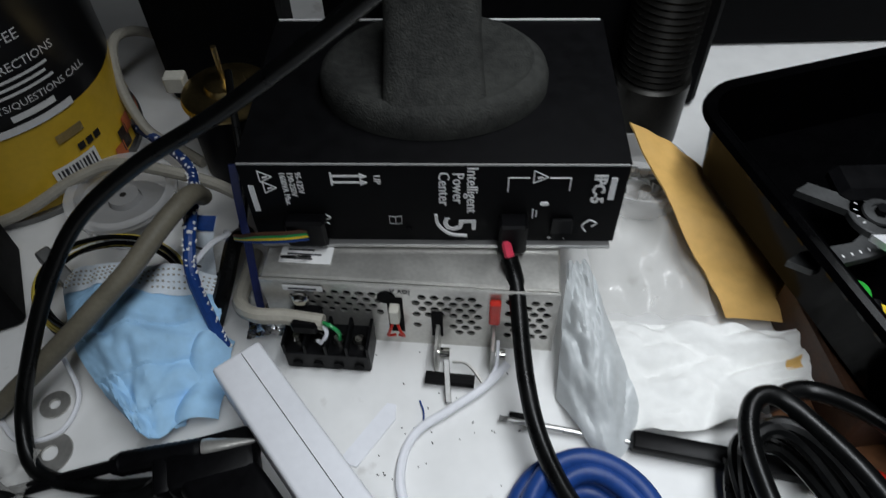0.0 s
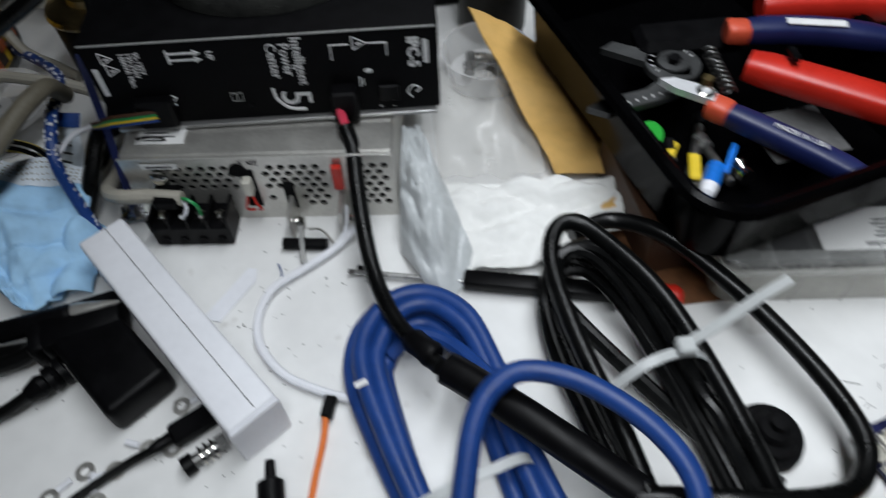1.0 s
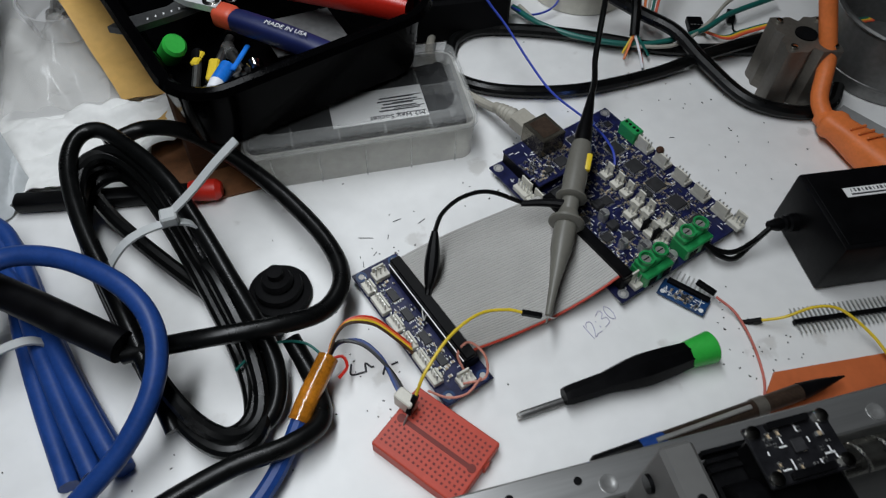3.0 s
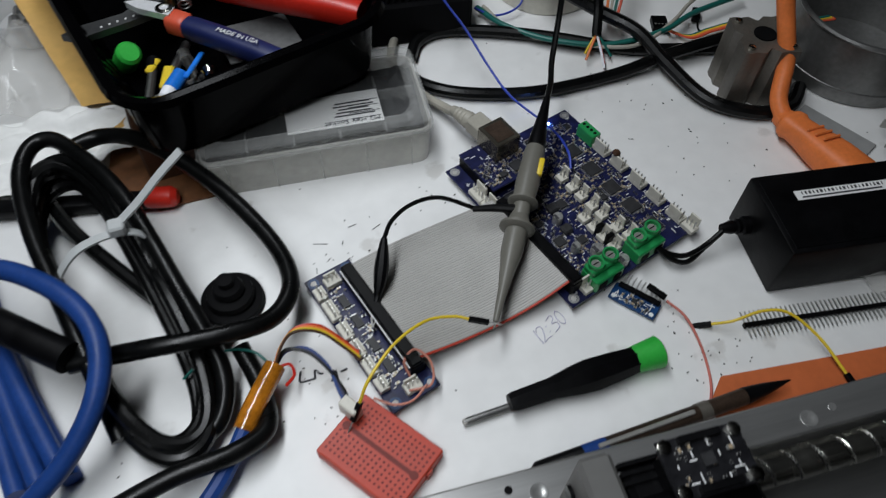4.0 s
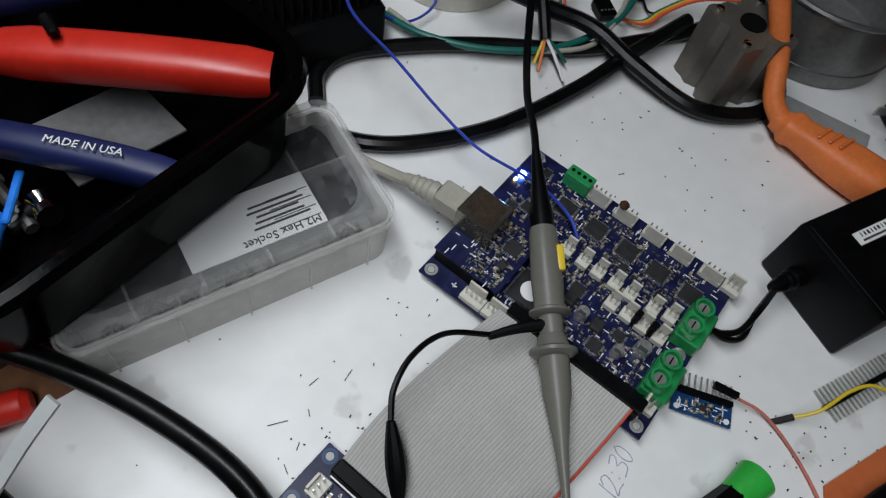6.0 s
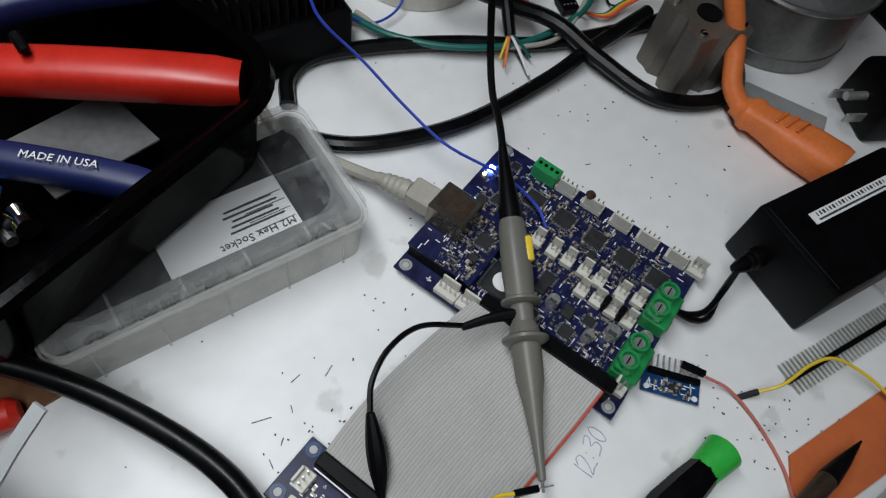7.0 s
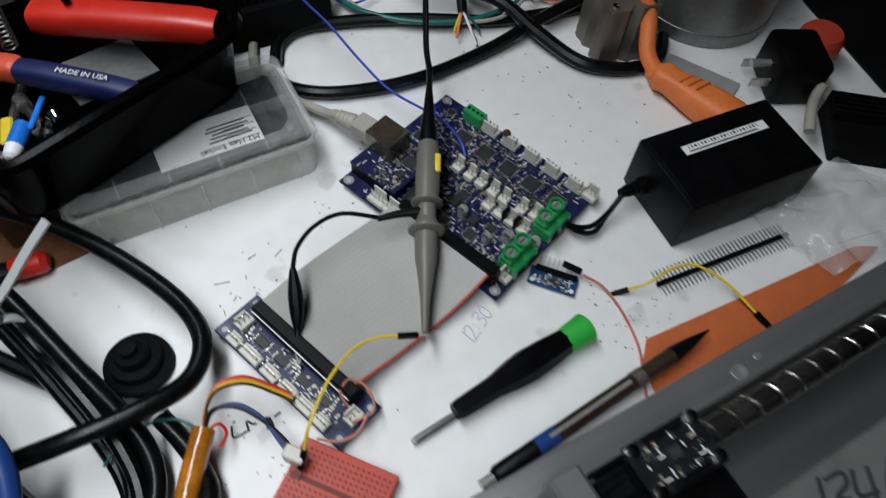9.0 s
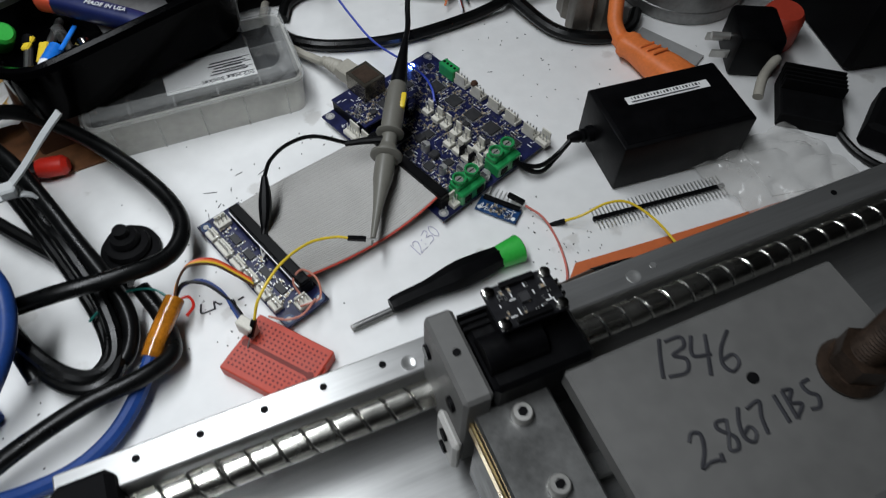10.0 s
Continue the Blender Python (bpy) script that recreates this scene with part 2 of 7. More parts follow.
def tube(bm, pts, r, n=8, sides=10, closed=False, radii=None, raw=False):
    path = [Vector(p) for p in pts] if raw else spline(pts, n, closed)
    k = len(path)
    up = Vector((0.0, 0.0, 1.0))
    rings = []
    for i, p in enumerate(path):
        a, b = path[(i - 1) % k] if closed or i else path[i], path[(i + 1) % k] if closed or i < k - 1 else path[i]
        d = (b - a).normalized()
        if abs(d.dot(up)) > 0.97:
            up = Vector((d.y, d.z, d.x))
        side = d.cross(up).normalized()
        up = side.cross(d).normalized()
        rad = radii(i / (k - 1)) if radii else r
        rings.append([bm.verts.new(p + (side * math.cos(2 * math.pi * j / sides) + up * math.sin(2 * math.pi * j / sides)) * rad) for j in range(sides)])
    pairs = list(zip(rings, rings[1:])) + ([(rings[-1], rings[0])] if closed else [])
    for a, b in pairs:
        for j in range(sides):
            bm.faces.new((a[j], a[(j + 1) % sides], b[(j + 1) % sides], b[j]))
    if not closed:
        bm.faces.new(rings[0][::-1])
        bm.faces.new(rings[-1])
    return bm


def T(pts, r, **k):
    return tube(bmesh.new(), pts, r, **k)


def band(bm, pts, width, thick, n=8, side=(0, 0, 1), raw=False):
    """A flat strip of some thickness along a path; side: the strip's width direction."""
    path = [Vector(p) for p in pts] if raw else spline(pts, n)
    w = Vector(side).normalized() * width / 2
    rings = []
    for i, p in enumerate(path):
        d = (path[min(i + 1, len(path) - 1)] - path[max(i - 1, 0)]).normalized()
        nrm = d.cross(w).normalized() * thick / 2
        rings.append([bm.verts.new(v) for v in (p - w - nrm, p + w - nrm, p + w + nrm, p - w + nrm)])
    for a, b in zip(rings, rings[1:]):
        for j in range(4):
            bm.faces.new((a[j], a[(j + 1) % 4], b[(j + 1) % 4], b[j]))
    bm.faces.new(rings[0][::-1])
    bm.faces.new(rings[-1])
    return bm


def sheet(bm, nx, ny, f, thick=0.0):
    """A grid surface f(u, v) for u, v in 0..1, with a thickness downwards."""
    g = [[bm.verts.new(f(i / nx, j / ny)) for j in range(ny + 1)] for i in range(nx + 1)]
    for i in range(nx):
        for j in range(ny):
            bm.faces.new((g[i][j], g[i + 1][j], g[i + 1][j + 1], g[i][j + 1]))
    if thick:
        bm.normal_update()
        bmesh.ops.solidify(bm, geom=bm.faces[:], thickness=thick)
    return bm


def prism(bm, outline, z0, z1, m=None):
    m = m or Matrix()
    lo = [bm.verts.new(m @ Vector((x, y, z0))) for x, y in outline]
    hi = [bm.verts.new(m @ Vector((x, y, z1))) for x, y in outline]
    k = len(lo)
    for i in range(k):
        bm.faces.new((lo[i], lo[(i + 1) % k], hi[(i + 1) % k], hi[i]))
    bm.faces.new(lo[::-1])
    bm.faces.new(hi)
    return bm


def round_rect(w, d, r, n=6):
    out = []
    for cx, cy, a0 in ((w / 2 - r, d / 2 - r, 0), (-w / 2 + r, d / 2 - r, 90), (-w / 2 + r, -d / 2 + r, 180), (w / 2 - r, -d / 2 + r, 270)):
        for i in range(n + 1):
            a = radians(a0 + 90 * i / n)
            out.append((cx + r * math.cos(a), cy + r * math.sin(a)))
    return out


def words(text, size, m, material, parent, name="lettering", thin=0.0002, align="CENTER", bold=0.0):
    cu = bpy.data.curves.new(name, "FONT")
    cu.body, cu.size, cu.align_x, cu.align_y, cu.extrude, cu.offset = text, size, align, "CENTER", thin, bold
    cu.resolution_u = 2
    tmp = new("tmp_text", cu)
    me = bpy.data.meshes.new_from_object(tmp.evaluated_get(bpy.context.evaluated_depsgraph_get()))
    bpy.data.objects.remove(tmp)
    bpy.data.curves.remove(cu)
    me.transform(m)
    me.materials.append(material)
    ob = new(name, me)
    ob.parent = parent
    return ob


def strokes(bm, lines, r, m=None):
    """Pen strokes as thin flattened bars."""
    m = m or Matrix()
    for line in lines:
        pts = [m @ Vector((x, y, 0)) for x, y in line]
        tube(bm, pts, r, n=4, sides=4)
    return bm


# ---- the setting ----
tagged(part("floor", B((0.3, -0.6, -0.79), (4.4, 4.4, 0.1)), M_DARKWALL), "dark workshop floor under the bench", "floor", kind="structure")
tagged(part("ceiling", B((0.3, -0.6, 1.85), (4.4, 4.4, 0.1)), M_WALL), "plain workshop ceiling over the bench", "ceiling", kind="structure")
tagged(part("wall_north", B((0.3, 0.70, 0.53), (4.4, 0.08, 2.54)), M_DARKWALL), "dark wall behind the bench", "wall", kind="structure")
tagged(part("wall_south", B((0.3, -2.85, 0.53), (4.4, 0.1, 2.54)), M_WALL), "plain wall behind the camera", "wall", kind="structure")
tagged(part("wall_west", B((-1.95, -0.6, 0.53), (0.1, 4.4, 2.54)), M_WALL), "plain side wall of the workshop", "wall", kind="structure")
tagged(part("wall_east", B((2.55, -0.6, 0.53), (0.1, 4.4, 2.54)), M_WALL), "plain side wall of the workshop", "wall", kind="structure")
bench = thing("workbench", "white laminate workbench top with ink marks and grime", "workbench")
part("tabletop", B((0.35, 0.13, -0.015), (1.9, 1.02, 0.03), 0.002), M_TABLE, bench)
for lx, ly in ((-0.52, -0.3), (1.22, -0.3), (-0.52, 0.56), (1.22, 0.56)):
    part("leg", B((lx, ly, -0.385), (0.05, 0.05, 0.71), 0.003), M_DARKSTEEL, bench)

# ---- power supply stack ----
psu = thing("power_supply", "silver enclosed power supply with a perforated front on the bench", "power supply", (-0.044, 0.263, 0.0), -5.5)
PL, PH, PD = 0.147, 0.052, 0.10
part("casing", B((PL / 2, PD / 2 + 0.0018, PH / 2), (PL, PD, PH - 0.001), 0.0012), M_SILVER, psu)
# perforated front: a plate with real holes in staggered rows, built cell by cell


def perforated(w, h, px, pz, r, keep):
    bm = bmesh.new()
    nx, nz = int(w / px), int(h / pz)
    ox, oz = (w - nx * px) / 2, (h - nz * pz) / 2
    for j in range(nz):
        cells = [(ox + i * px, px) for i in range(nx)] if j % 2 == 0 else [(ox, px / 2)] + [(ox + (i + 0.5) * px, px) for i in range(nx - 1)] + [(ox + (nx - 0.5) * px, px / 2)]
        for x0, cw in cells:
            z0 = oz + j * pz
            cx, cz = x0 + cw / 2, z0 + pz / 2
            sq = [(x0, z0), (cx, z0), (x0 + cw, z0), (x0 + cw, cz), (x0 + cw, z0 + pz), (cx, z0 + pz), (x0, z0 + pz), (x0, cz)]
            if cw == px and keep(cx, cz):
                q = [bm.verts.new((x, 0, z)) for x, z in sq]
                c = [bm.verts.new((cx + r * math.cos(radians(a)), 0, cz + r * math.sin(radians(a)))) for a in (225, 270, 315, 0, 45, 90, 135, 180)]
                d = [bm.verts.new((v.co.x, 0.0014, v.co.z)) for v in c]
                for k in range(8):
                    bm.faces.new((q[k], q[(k + 1) % 8], c[(k + 1) % 8], c[k]))
                    bm.faces.new((c[k], c[(k + 1) % 8], d[(k + 1) % 8], d[k]))
            else:
                bm.faces.new([bm.verts.new((x, 0, z)) for x, z in sq])
    for c, s in (((w / 2, 0.0007, oz / 2), (w, 0.0014, oz)), ((w / 2, 0.0007, h - oz / 2), (w, 0.0014, oz)), ((ox / 2, 0.0007, h / 2), (ox, 0.0014, h - 2 * oz)), ((w - ox / 2, 0.0007, h / 2), (ox, 0.0014, h - 2 * oz))):
        if min(s) > 1e-5:
            box(bm, c, s)
    bmesh.ops.recalc_face_normals(bm, faces=bm.faces)
    return bm


def psu_holes(x, z):
    if z < 0.008 or z > 0.043:
        return False
    if x < 0.012 or x > 0.143 or 0.059 < x < 0.075 or (x < 0.058 and z < 0.026) or (0.079 < x < 0.094 and z < 0.024) or (0.110 < x < 0.121 and z > 0.012):
        return False
    return True


part("perforated_panel", perforated(PL, PH - 0.002, 0.0062, 0.0049, 0.00220, psu_holes), M_SILVER, psu, "perforated zinc-plated front")
part("panel_backing", B((PL / 2, 0.0016, PH / 2 - 0.001), (PL - 0.006, 0.0003, PH - 0.012)), M_MATTE, psu)
part("top_lip", B((PL / 2, -0.0006, PH - 0.001), (PL, 0.0016, 0.0022), 0.0006), M_SILVER, psu)
part("slot", B((0.066, -0.0002, 0.026), (0.008, 0.0008, 0.030), 0.0003), M_MATTE, psu, "dark connector opening")
wc = part("white_connector", B((0.066, -0.003, 0.031), (0.005, 0.006, 0.011), 0.0006), M_CONN, psu, "ivory wire connector")
for dx in (-0.0026, 0.0026):
    part("red_wire", T([(0.066 + dx * 0.3, -0.004, 0.026), (0.066 + dx, -0.006, 0.020), (0.066 + dx * 1.6, -0.005, 0.014), (0.066 + dx * 0.4, -0.002, 0.010)], 0.0008, sides=6), M_RED, psu, "red wire loop")
part("round_port", C((0.062, -0.0004, 0.041), 0.0045, 0.0010, axis="y"), M_MATTE, psu)
part("slot", B((0.087, -0.0003, 0.020), (0.0058, 0.0010, 0.022), 0.0003), M_MATTE, psu)
for name, x, z0, col in (("blade_terminal", 0.0875, 0.010, M_SILVER), ("blade_terminal", 0.116, 0.012, M_SILVER)):
    part(name, B((x, -0.008, z0), (0.0022, 0.017, 0.020), 0.0005), col, psu, "upright plated busbar lug")
    part("terminal_screw", C((x + 0.004, -0.010, z0 - 0.002), 0.0028, 0.005, axis="x", seg=12), M_CHROME, psu)
part("insulator", B((0.116, -0.0022, 0.036), (0.0056, 0.004, 0.018), 0.0008), M_RED, psu, "red plastic insulator")
lab = part("label", B((0.021, 0.016, PH + 0.0001), (0.026, 0.013, 0.0004)), M_PAPER, psu, "printed white rating label")
for k in range(4):
    part("print_bar", B((0.018 + 0.002 * (k % 2), 0.0122 + 0.0028 * k, PH + 0.0004), (0.013 + 0.004 * (k % 2), 0.0009, 0.0003)), M_DARKPRINT, lab)
part("sticker", B((0.021, -0.0008, 0.0455), (0.020, 0.0006, 0.004), 0.0002), M_PAPER, psu)
part("print_bar", B((0.021, -0.0013, 0.0455), (0.014, 0.0004, 0.0009)), M_DARKPRINT, psu)
words("- V ADJ", 0.004, Matrix.Translation((0.068, -0.0006, 0.0465)) @ pose(0, 0, 0, 90, 0, 0), M_DARKPRINT, psu)
part("clamp_screw", lathe(bmesh.new(), [(0.0046, 0), (0.0046, 0.002), (0.003, 0.0036), (0.0005, 0.004)], Matrix.Translation((0.019, -0.001, 0.038)) @ pose(0, 0, 0, 90, 0, 0), 16), M_CHROME, psu)
part("cable_clamp", B((0.022, -0.008, 0.029), (0.014, 0.014, 0.008), 0.0015), M_BLACK, psu)
tb = part("terminal_block", B((0.032, -0.0105, 0.0085), (0.044, 0.019, 0.015), 0.0008), M_BLACK, psu, "black four-way screw terminal block")
for k in range(5):
    part("barrier", B((0.0106 + k * 0.0107, -0.0105, 0.018), (0.0016, 0.019, 0.010), 0.0004), M_BLACK, tb)
for k in range(4):
    x = 0.016 + k * 0.0107
    part("terminal_screw", lathe(bmesh.new(), [(0.0033, 0), (0.0033, 0.003), (0.002, 0.0042)], Matrix.Translation((x, -0.012, 0.016)), 14), M_CHROME, tb)
    part("wire_hole", C((x, -0.0204, 0.006), 0.0026, 0.0012, axis="y", seg=16), M_MATTE, tb)
part("green_wire", T([(0.030, -0.010, 0.030), (0.035, -0.013, 0.032), (0.039, -0.014, 0.028), (0.0385, -0.013, 0.020)], 0.0011, sides=7), M_TERM, psu, "green earth wire")
part("white_wire", T([(0.030, -0.010, 0.029), (0.033, -0.014, 0.027), (0.030, -0.016, 0.021), (0.027, -0.014, 0.019)], 0.0011, sides=7), M_WHITE, psu, "white wire")
part("supply_cable", T([(-0.024, 0.05, 0.006), (-0.022, 0.024, 0.012), (-0.016, 0.002, 0.024), (-0.004, -0.008, 0.030), (0.012, -0.008, 0.030), (0.031, -0.010, 0.030)], 0.0042, sides=10), M_GREYCAB, psu, "grey mains cable under the clamp")

# black servo power box on top of the supply, its front print turned on its side
ipc = thing("power_controller", "black powder-coated power box with white front print", "power box", (-0.046, 0.2845, 0.0525), -2.2)
IW, ID, IH = 0.177, 0.112, 0.056
part("casing", B((IW / 2, ID / 2, IH / 2 + 0.001), (IW, ID, IH - 0.002), 0.0012, seg=2), M_BLACKBOX, ipc)
part("base_flange", B((IW / 2, ID / 2 - 0.001, 0.0012), (IW - 0.004, ID + 0.004, 0.0024), 0.0004), M_ALU, ipc, "bare aluminium flange")
part("top_seam", B((IW / 2, -0.0003, IH - 0.0012), (IW - 0.002, 0.0008, 0.0008)), M_GREYMETAL, ipc)
# thin pale strip along the back edge of the top
part("back_edge_line", B((IW / 2, ID - 0.002, IH + 0.0003), (IW - 0.004, 0.0012, 0.0008)), M_PRINT, ipc)
F = pose(0, 0, 0, 90, 0, 0)


def on_front(x, z, turn=-90):
    return Matrix.Translation((x, -0.0006, z)) @ F @ pose(0, 0, 0, 0, 0, turn)


words("Intelligent", 0.0076, on_front(0.1065, 0.0385), M_PRINT, ipc)
words("Power", 0.0076, on_front(0.1000, 0.0400), M_PRINT, ipc)
words("Center", 0.0076, on_front(0.0935, 0.0395), M_PRINT, ipc)
words("5", 0.0230, on_front(0.1000, 0.0150), M_PRINT, ipc, name="numeral")
part("swoosh", T([(0.1045, -0.0006, 0.0070), (0.0960, -0.0006, 0.0085), (0.0905, -0.0006, 0.0150), (0.0895, -0.0006, 0.0220)], 0.0009, sides=5), M_PRINT, ipc)
words("IPC-5", 0.0082, on_front(0.1640, 0.0400), M_PRINT, ipc, bold=0.00025)
part("brand_bar", B((0.1705, -0.0004, 0.0400), (0.0028, 0.0006, 0.014)), M_PRINT, ipc, "plain bar of print")
words("UP", 0.0046, on_front(0.0632, 0.0455), M_PRINT, ipc)
for z in (0.0475, 0.0435):
    part("arrow", B((0.0495, -0.0004, z), (0.013, 0.0006, 0.0009)), M_PRINT, ipc)
    part("arrow", prism(bmesh.new(), [(0.0555, z - 0.0018), (0.0588, z), (0.0555, z + 0.0018)], 0.0, 0.0006, Matrix.Translation((0, -0.0002, 0)) @ F), M_PRINT, ipc)
part("arrow_bar", B((0.0425, -0.0004, 0.0455), (0.0010, 0.0006, 0.008)), M_PRINT, ipc)
for k, t in enumerate(("95-125V", "190-250V", "1600VA Max.")):
    words(t, 0.0040, on_front(0.0275 - 0.0036 * k, 0.0500, -90), M_PRINT, ipc, align="LEFT")
part("maker_bar", B((0.0045, -0.0004, 0.0325), (0.0026, 0.0006, 0.017)), M_PRINT, ipc, "plain bar of print")


def triangle_sign(x, z, s):
    bm = bmesh.new()
    P = [(x + s * 0.55, -0.0005, z), (x - s * 0.4, -0.0005, z + s * 0.58), (x - s * 0.4, -0.0005, z - s * 0.58)]
    for a, b in zip(P, P[1:] + P[:1]):
        tube(bm, [a, b], 0.00035, n=1, sides=4)
    tube(bm, [(x - s * 0.15, -0.0005, z - s * 0.1), (x + s * 0.2, -0.0005, z)], 0.0005, n=1, sides=4)
    return part("warning_sign", bm, M_PRINT, ipc)


triangle_sign(0.0120, 0.0470, 0.0062)
triangle_sign(0.0130, 0.0400, 0.0062)
triangle_sign(0.1370, 0.0475, 0.0068)
bm = bmesh.new()
for a, b in (((0.1230, 0.0380), (0.1230, 0.0470)), ((0.1230, 0.0470), (0.1325, 0.0470)), ((0.1415, 0.0470), (0.1510, 0.0470)), ((0.1510, 0.0470), (0.1510, 0.0390))):
    tube(bm, [(a[0], -0.0005, a[1]), (b[0], -0.0005, b[1])], 0.0004, n=1, sides=4)
part("bracket_line", bm, M_PRINT, ipc)
part("dc_sign", B((0.1355, -0.0004, 0.0230), (0.0006, 0.0006, 0.006)), M_PRINT, ipc)
part("dc_sign", B((0.1372, -0.0004, 0.0230), (0.0006, 0.0006, 0.004)), M_PRINT, ipc)
part("lamp_oval", B((0.1405, -0.0005, 0.0300), (0.0042, 0.0008, 0.0020), 0.0008), M_PRINT, ipc)
part("wave_sign", T([(0.0365, -0.0004, 0.0215), (0.0385, -0.0004, 0.0195), (0.0355, -0.0004, 0.0170), (0.0375, -0.0004, 0.0150)], 0.0004, sides=4), M_PRINT, ipc)
part("plug_sign", T([(0.1620, -0.0004, 0.0105), (0.1600, -0.0004, 0.0145), (0.1630, -0.0004, 0.0185), (0.1665, -0.0004, 0.0165), (0.1645, -0.0004, 0.0140)], 0.0005, sides=4), M_PRINT, ipc)
words("+", 0.004, on_front(0.1450, 0.0055, 0), M_PRINT, ipc)
words("-", 0.004, on_front(0.1520, 0.0055, 0), M_PRINT, ipc)
bm = bmesh.new()
for s in (-1, 1):
    prism(bm, [(0, -0.0026), (s * 0.0030, -0.0020), (s * 0.0030, 0.0034), (0, 0.0028)], 0.0, 0.0005, Matrix.Translation((0.0700, -0.0002, 0.0175)) @ F)
bmesh.ops.wireframe(bm, faces=bm.faces[:], thickness=0.0005, use_replace=True)
part("manual_sign", bm, M_PRINT, ipc)
part("button", C((0.0760, -0.0006, 0.0105), 0.0016, 0.0014, axis="y", seg=14), M_MATTE, ipc)
part("power_socket", B((0.0265, -0.003, 0.0130), (0.020, 0.008, 0.018), 0.0015), M_BLACK, ipc, "black mains socket")
part("output_plug", B((0.1265, -0.0040, 0.0125), (0.0135, 0.0100, 0.0200), 0.0012), M_BLACK, ipc, "black output plug")
part("switch", B((0.1500, -0.0010, 0.0150), (0.0110, 0.0022, 0.0105), 0.0008), M_BLACK, ipc)
for k, (mt, dz) in enumerate(((M_YELLOW, 0.0), (M_TERM, 0.0018), (M_BROWN, 0.0036), (M_BLUE, -0.002))):
    part("lead_wire", T([(0.031, -0.005, 0.012 + dz), (0.018, -0.009, 0.014 + dz), (0.004, -0.008, 0.012 + dz), (-0.006, -0.004, 0.007 + dz * 0.6), (-0.012, 0.0, 0.003 + dz * 0.5)], 0.0010, sides=6), mt, ipc, ("yellow", "green", "brown", "blue")[k] + " lead wire")
part("wire_loop", T([(0.020 + 0.007 * math.cos(a), -0.010 - 0.004 * math.sin(a), 0.001 + 0.005 * math.sin(a)) for a in [k * 0.7 for k in range(9)]], 0.0008, sides=6), M_RUBBER, ipc)

# cast foot of a stand, on the black box
foot = thing("stand_foot", "dusty grey cast oval foot and column of a stand", "stand", (0.044, 0.337, 0.1088))
part("base", lathe(bmesh.new(), [(1.0, 0.0), (1.0, 0.006), (0.97, 0.011), (0.90, 0.0145), (0.86, 0.0150), (0.80, 0.0135), (0.3, 0.0130)], Matrix.Diagonal((0.0555, 0.0425, 1, 1)), 64), M_FOOT, foot)
bm = bmesh.new()
LV = [(0.0, 0.048, 0.072, -0.004), (0.008, 0.046, 0.064, -0.002), (0.022, 0.0445, 0.046, 0.008), (0.050, 0.044, 0.034, 0.016), (0.110, 0.044, 0.030, 0.022), (0.26, 0.044, 0.028, 0.026)]
rings = [[bm.verts.new((x, y + oy, z + 0.010)) for x, y in round_rect(w, d, 0.010, 5)] for z, w, d, oy in LV]
for a, b in zip(rings, rings[1:]):
    for i in range(len(a)):
        bm.faces.new((a[i], a[(i + 1) % len(a)], b[(i + 1) % len(a)], b[i]))
bm.faces.new(rings[0][::-1])
bm.faces.new(rings[-1])
part("column", bm, M_FOOT, foot)

# ---- white bar, black adapters and small hardware ----
bar = thing("white_power_bar", "long white plastic power bar with a square end", "power bar", (-0.055, 0.232, 0.0), -52.5)
bx = 0.143
part("body", B((bx / 2, 0.0, 0.0165), (bx, 0.0255, 0.031), 0.0022, seg=3), M_WHITE, bar)
part("seam", B((bx / 2, 0.0025, 0.03205), (bx - 0.004, 0.0004, 0.0003)), M_GREYPAPER, bar)
part("end_cap", B((bx + 0.0004, 0, 0.0155), (0.0022, 0.0262, 0.030), 0.0009), M_WHITE, bar)
part("foot_strip", B((bx / 2, 0, 0.0006), (bx - 0.01, 0.020, 0.0012)), M_GREYPAPER, bar)
adp = thing("black_wall_adapter", "black plastic wall adapter lying under the white bar", "adapter", (-0.050, 0.170, 0.0), -50)
part("body", B((0.010, 0.0, 0.011), (0.058, 0.033, 0.021), 0.004, seg=3), M_BLACK, adp)
part("strain_relief", lathe(bmesh.new(), [(0.0075, 0), (0.0075, 0.003), (0.0055, 0.004), (0.0070, 0.006), (0.0070, 0.009), (0.0050, 0.010), (0.0062, 0.013), (0.0040, 0.020)], Matrix.Translation((-0.006, -0.018, 0.010)) @ pose(0, 0, 0, 90, 0, 0), 16), M_BLACK, adp)
part("cord", T([(-0.006, -0.036, 0.010), (-0.010, -0.052, 0.006), (-0.022, -0.075, 0.004), (-0.045, -0.100, 0.004)], 0.0034), M_RUBBER, adp)
plug = thing("black_power_plug", "black moulded power plug with its cord", "plug", (-0.072, 0.180, 0.0), 15)
part("body", B((0.012, 0.002, 0.012), (0.040, 0.024, 0.020), 0.004, seg=2), M_BLACK, plug)
part("grip", B((-0.010, 0.001, 0.012), (0.008, 0.020, 0.017), 0.002, seg=2), M_BLACK, plug)
part("cord", T([(-0.012, 0.0, 0.011), (-0.024, -0.002, 0.008), (-0.055, 0.002, 0.006), (-0.085, 0.016, 0.006), (-0.102, 0.045, 0.030)], 0.0048), M_RUBBER, plug)
pen2 = thing("soldering_pencil", "black pencil-shaped tool with a silver cone tip", "tool", (-0.0450, 0.1915, 0.0215), 185.6, tilt=(0, 8))
part("tip", lathe(bmesh.new(), [(0.0008, -0.004), (0.0032, 0.008), (0.0048, 0.017), (0.0048, 0.020)], pose(0, 0, 0, 0, 90, 0), 16), M_SILVER, pen2, "silver cone tip")
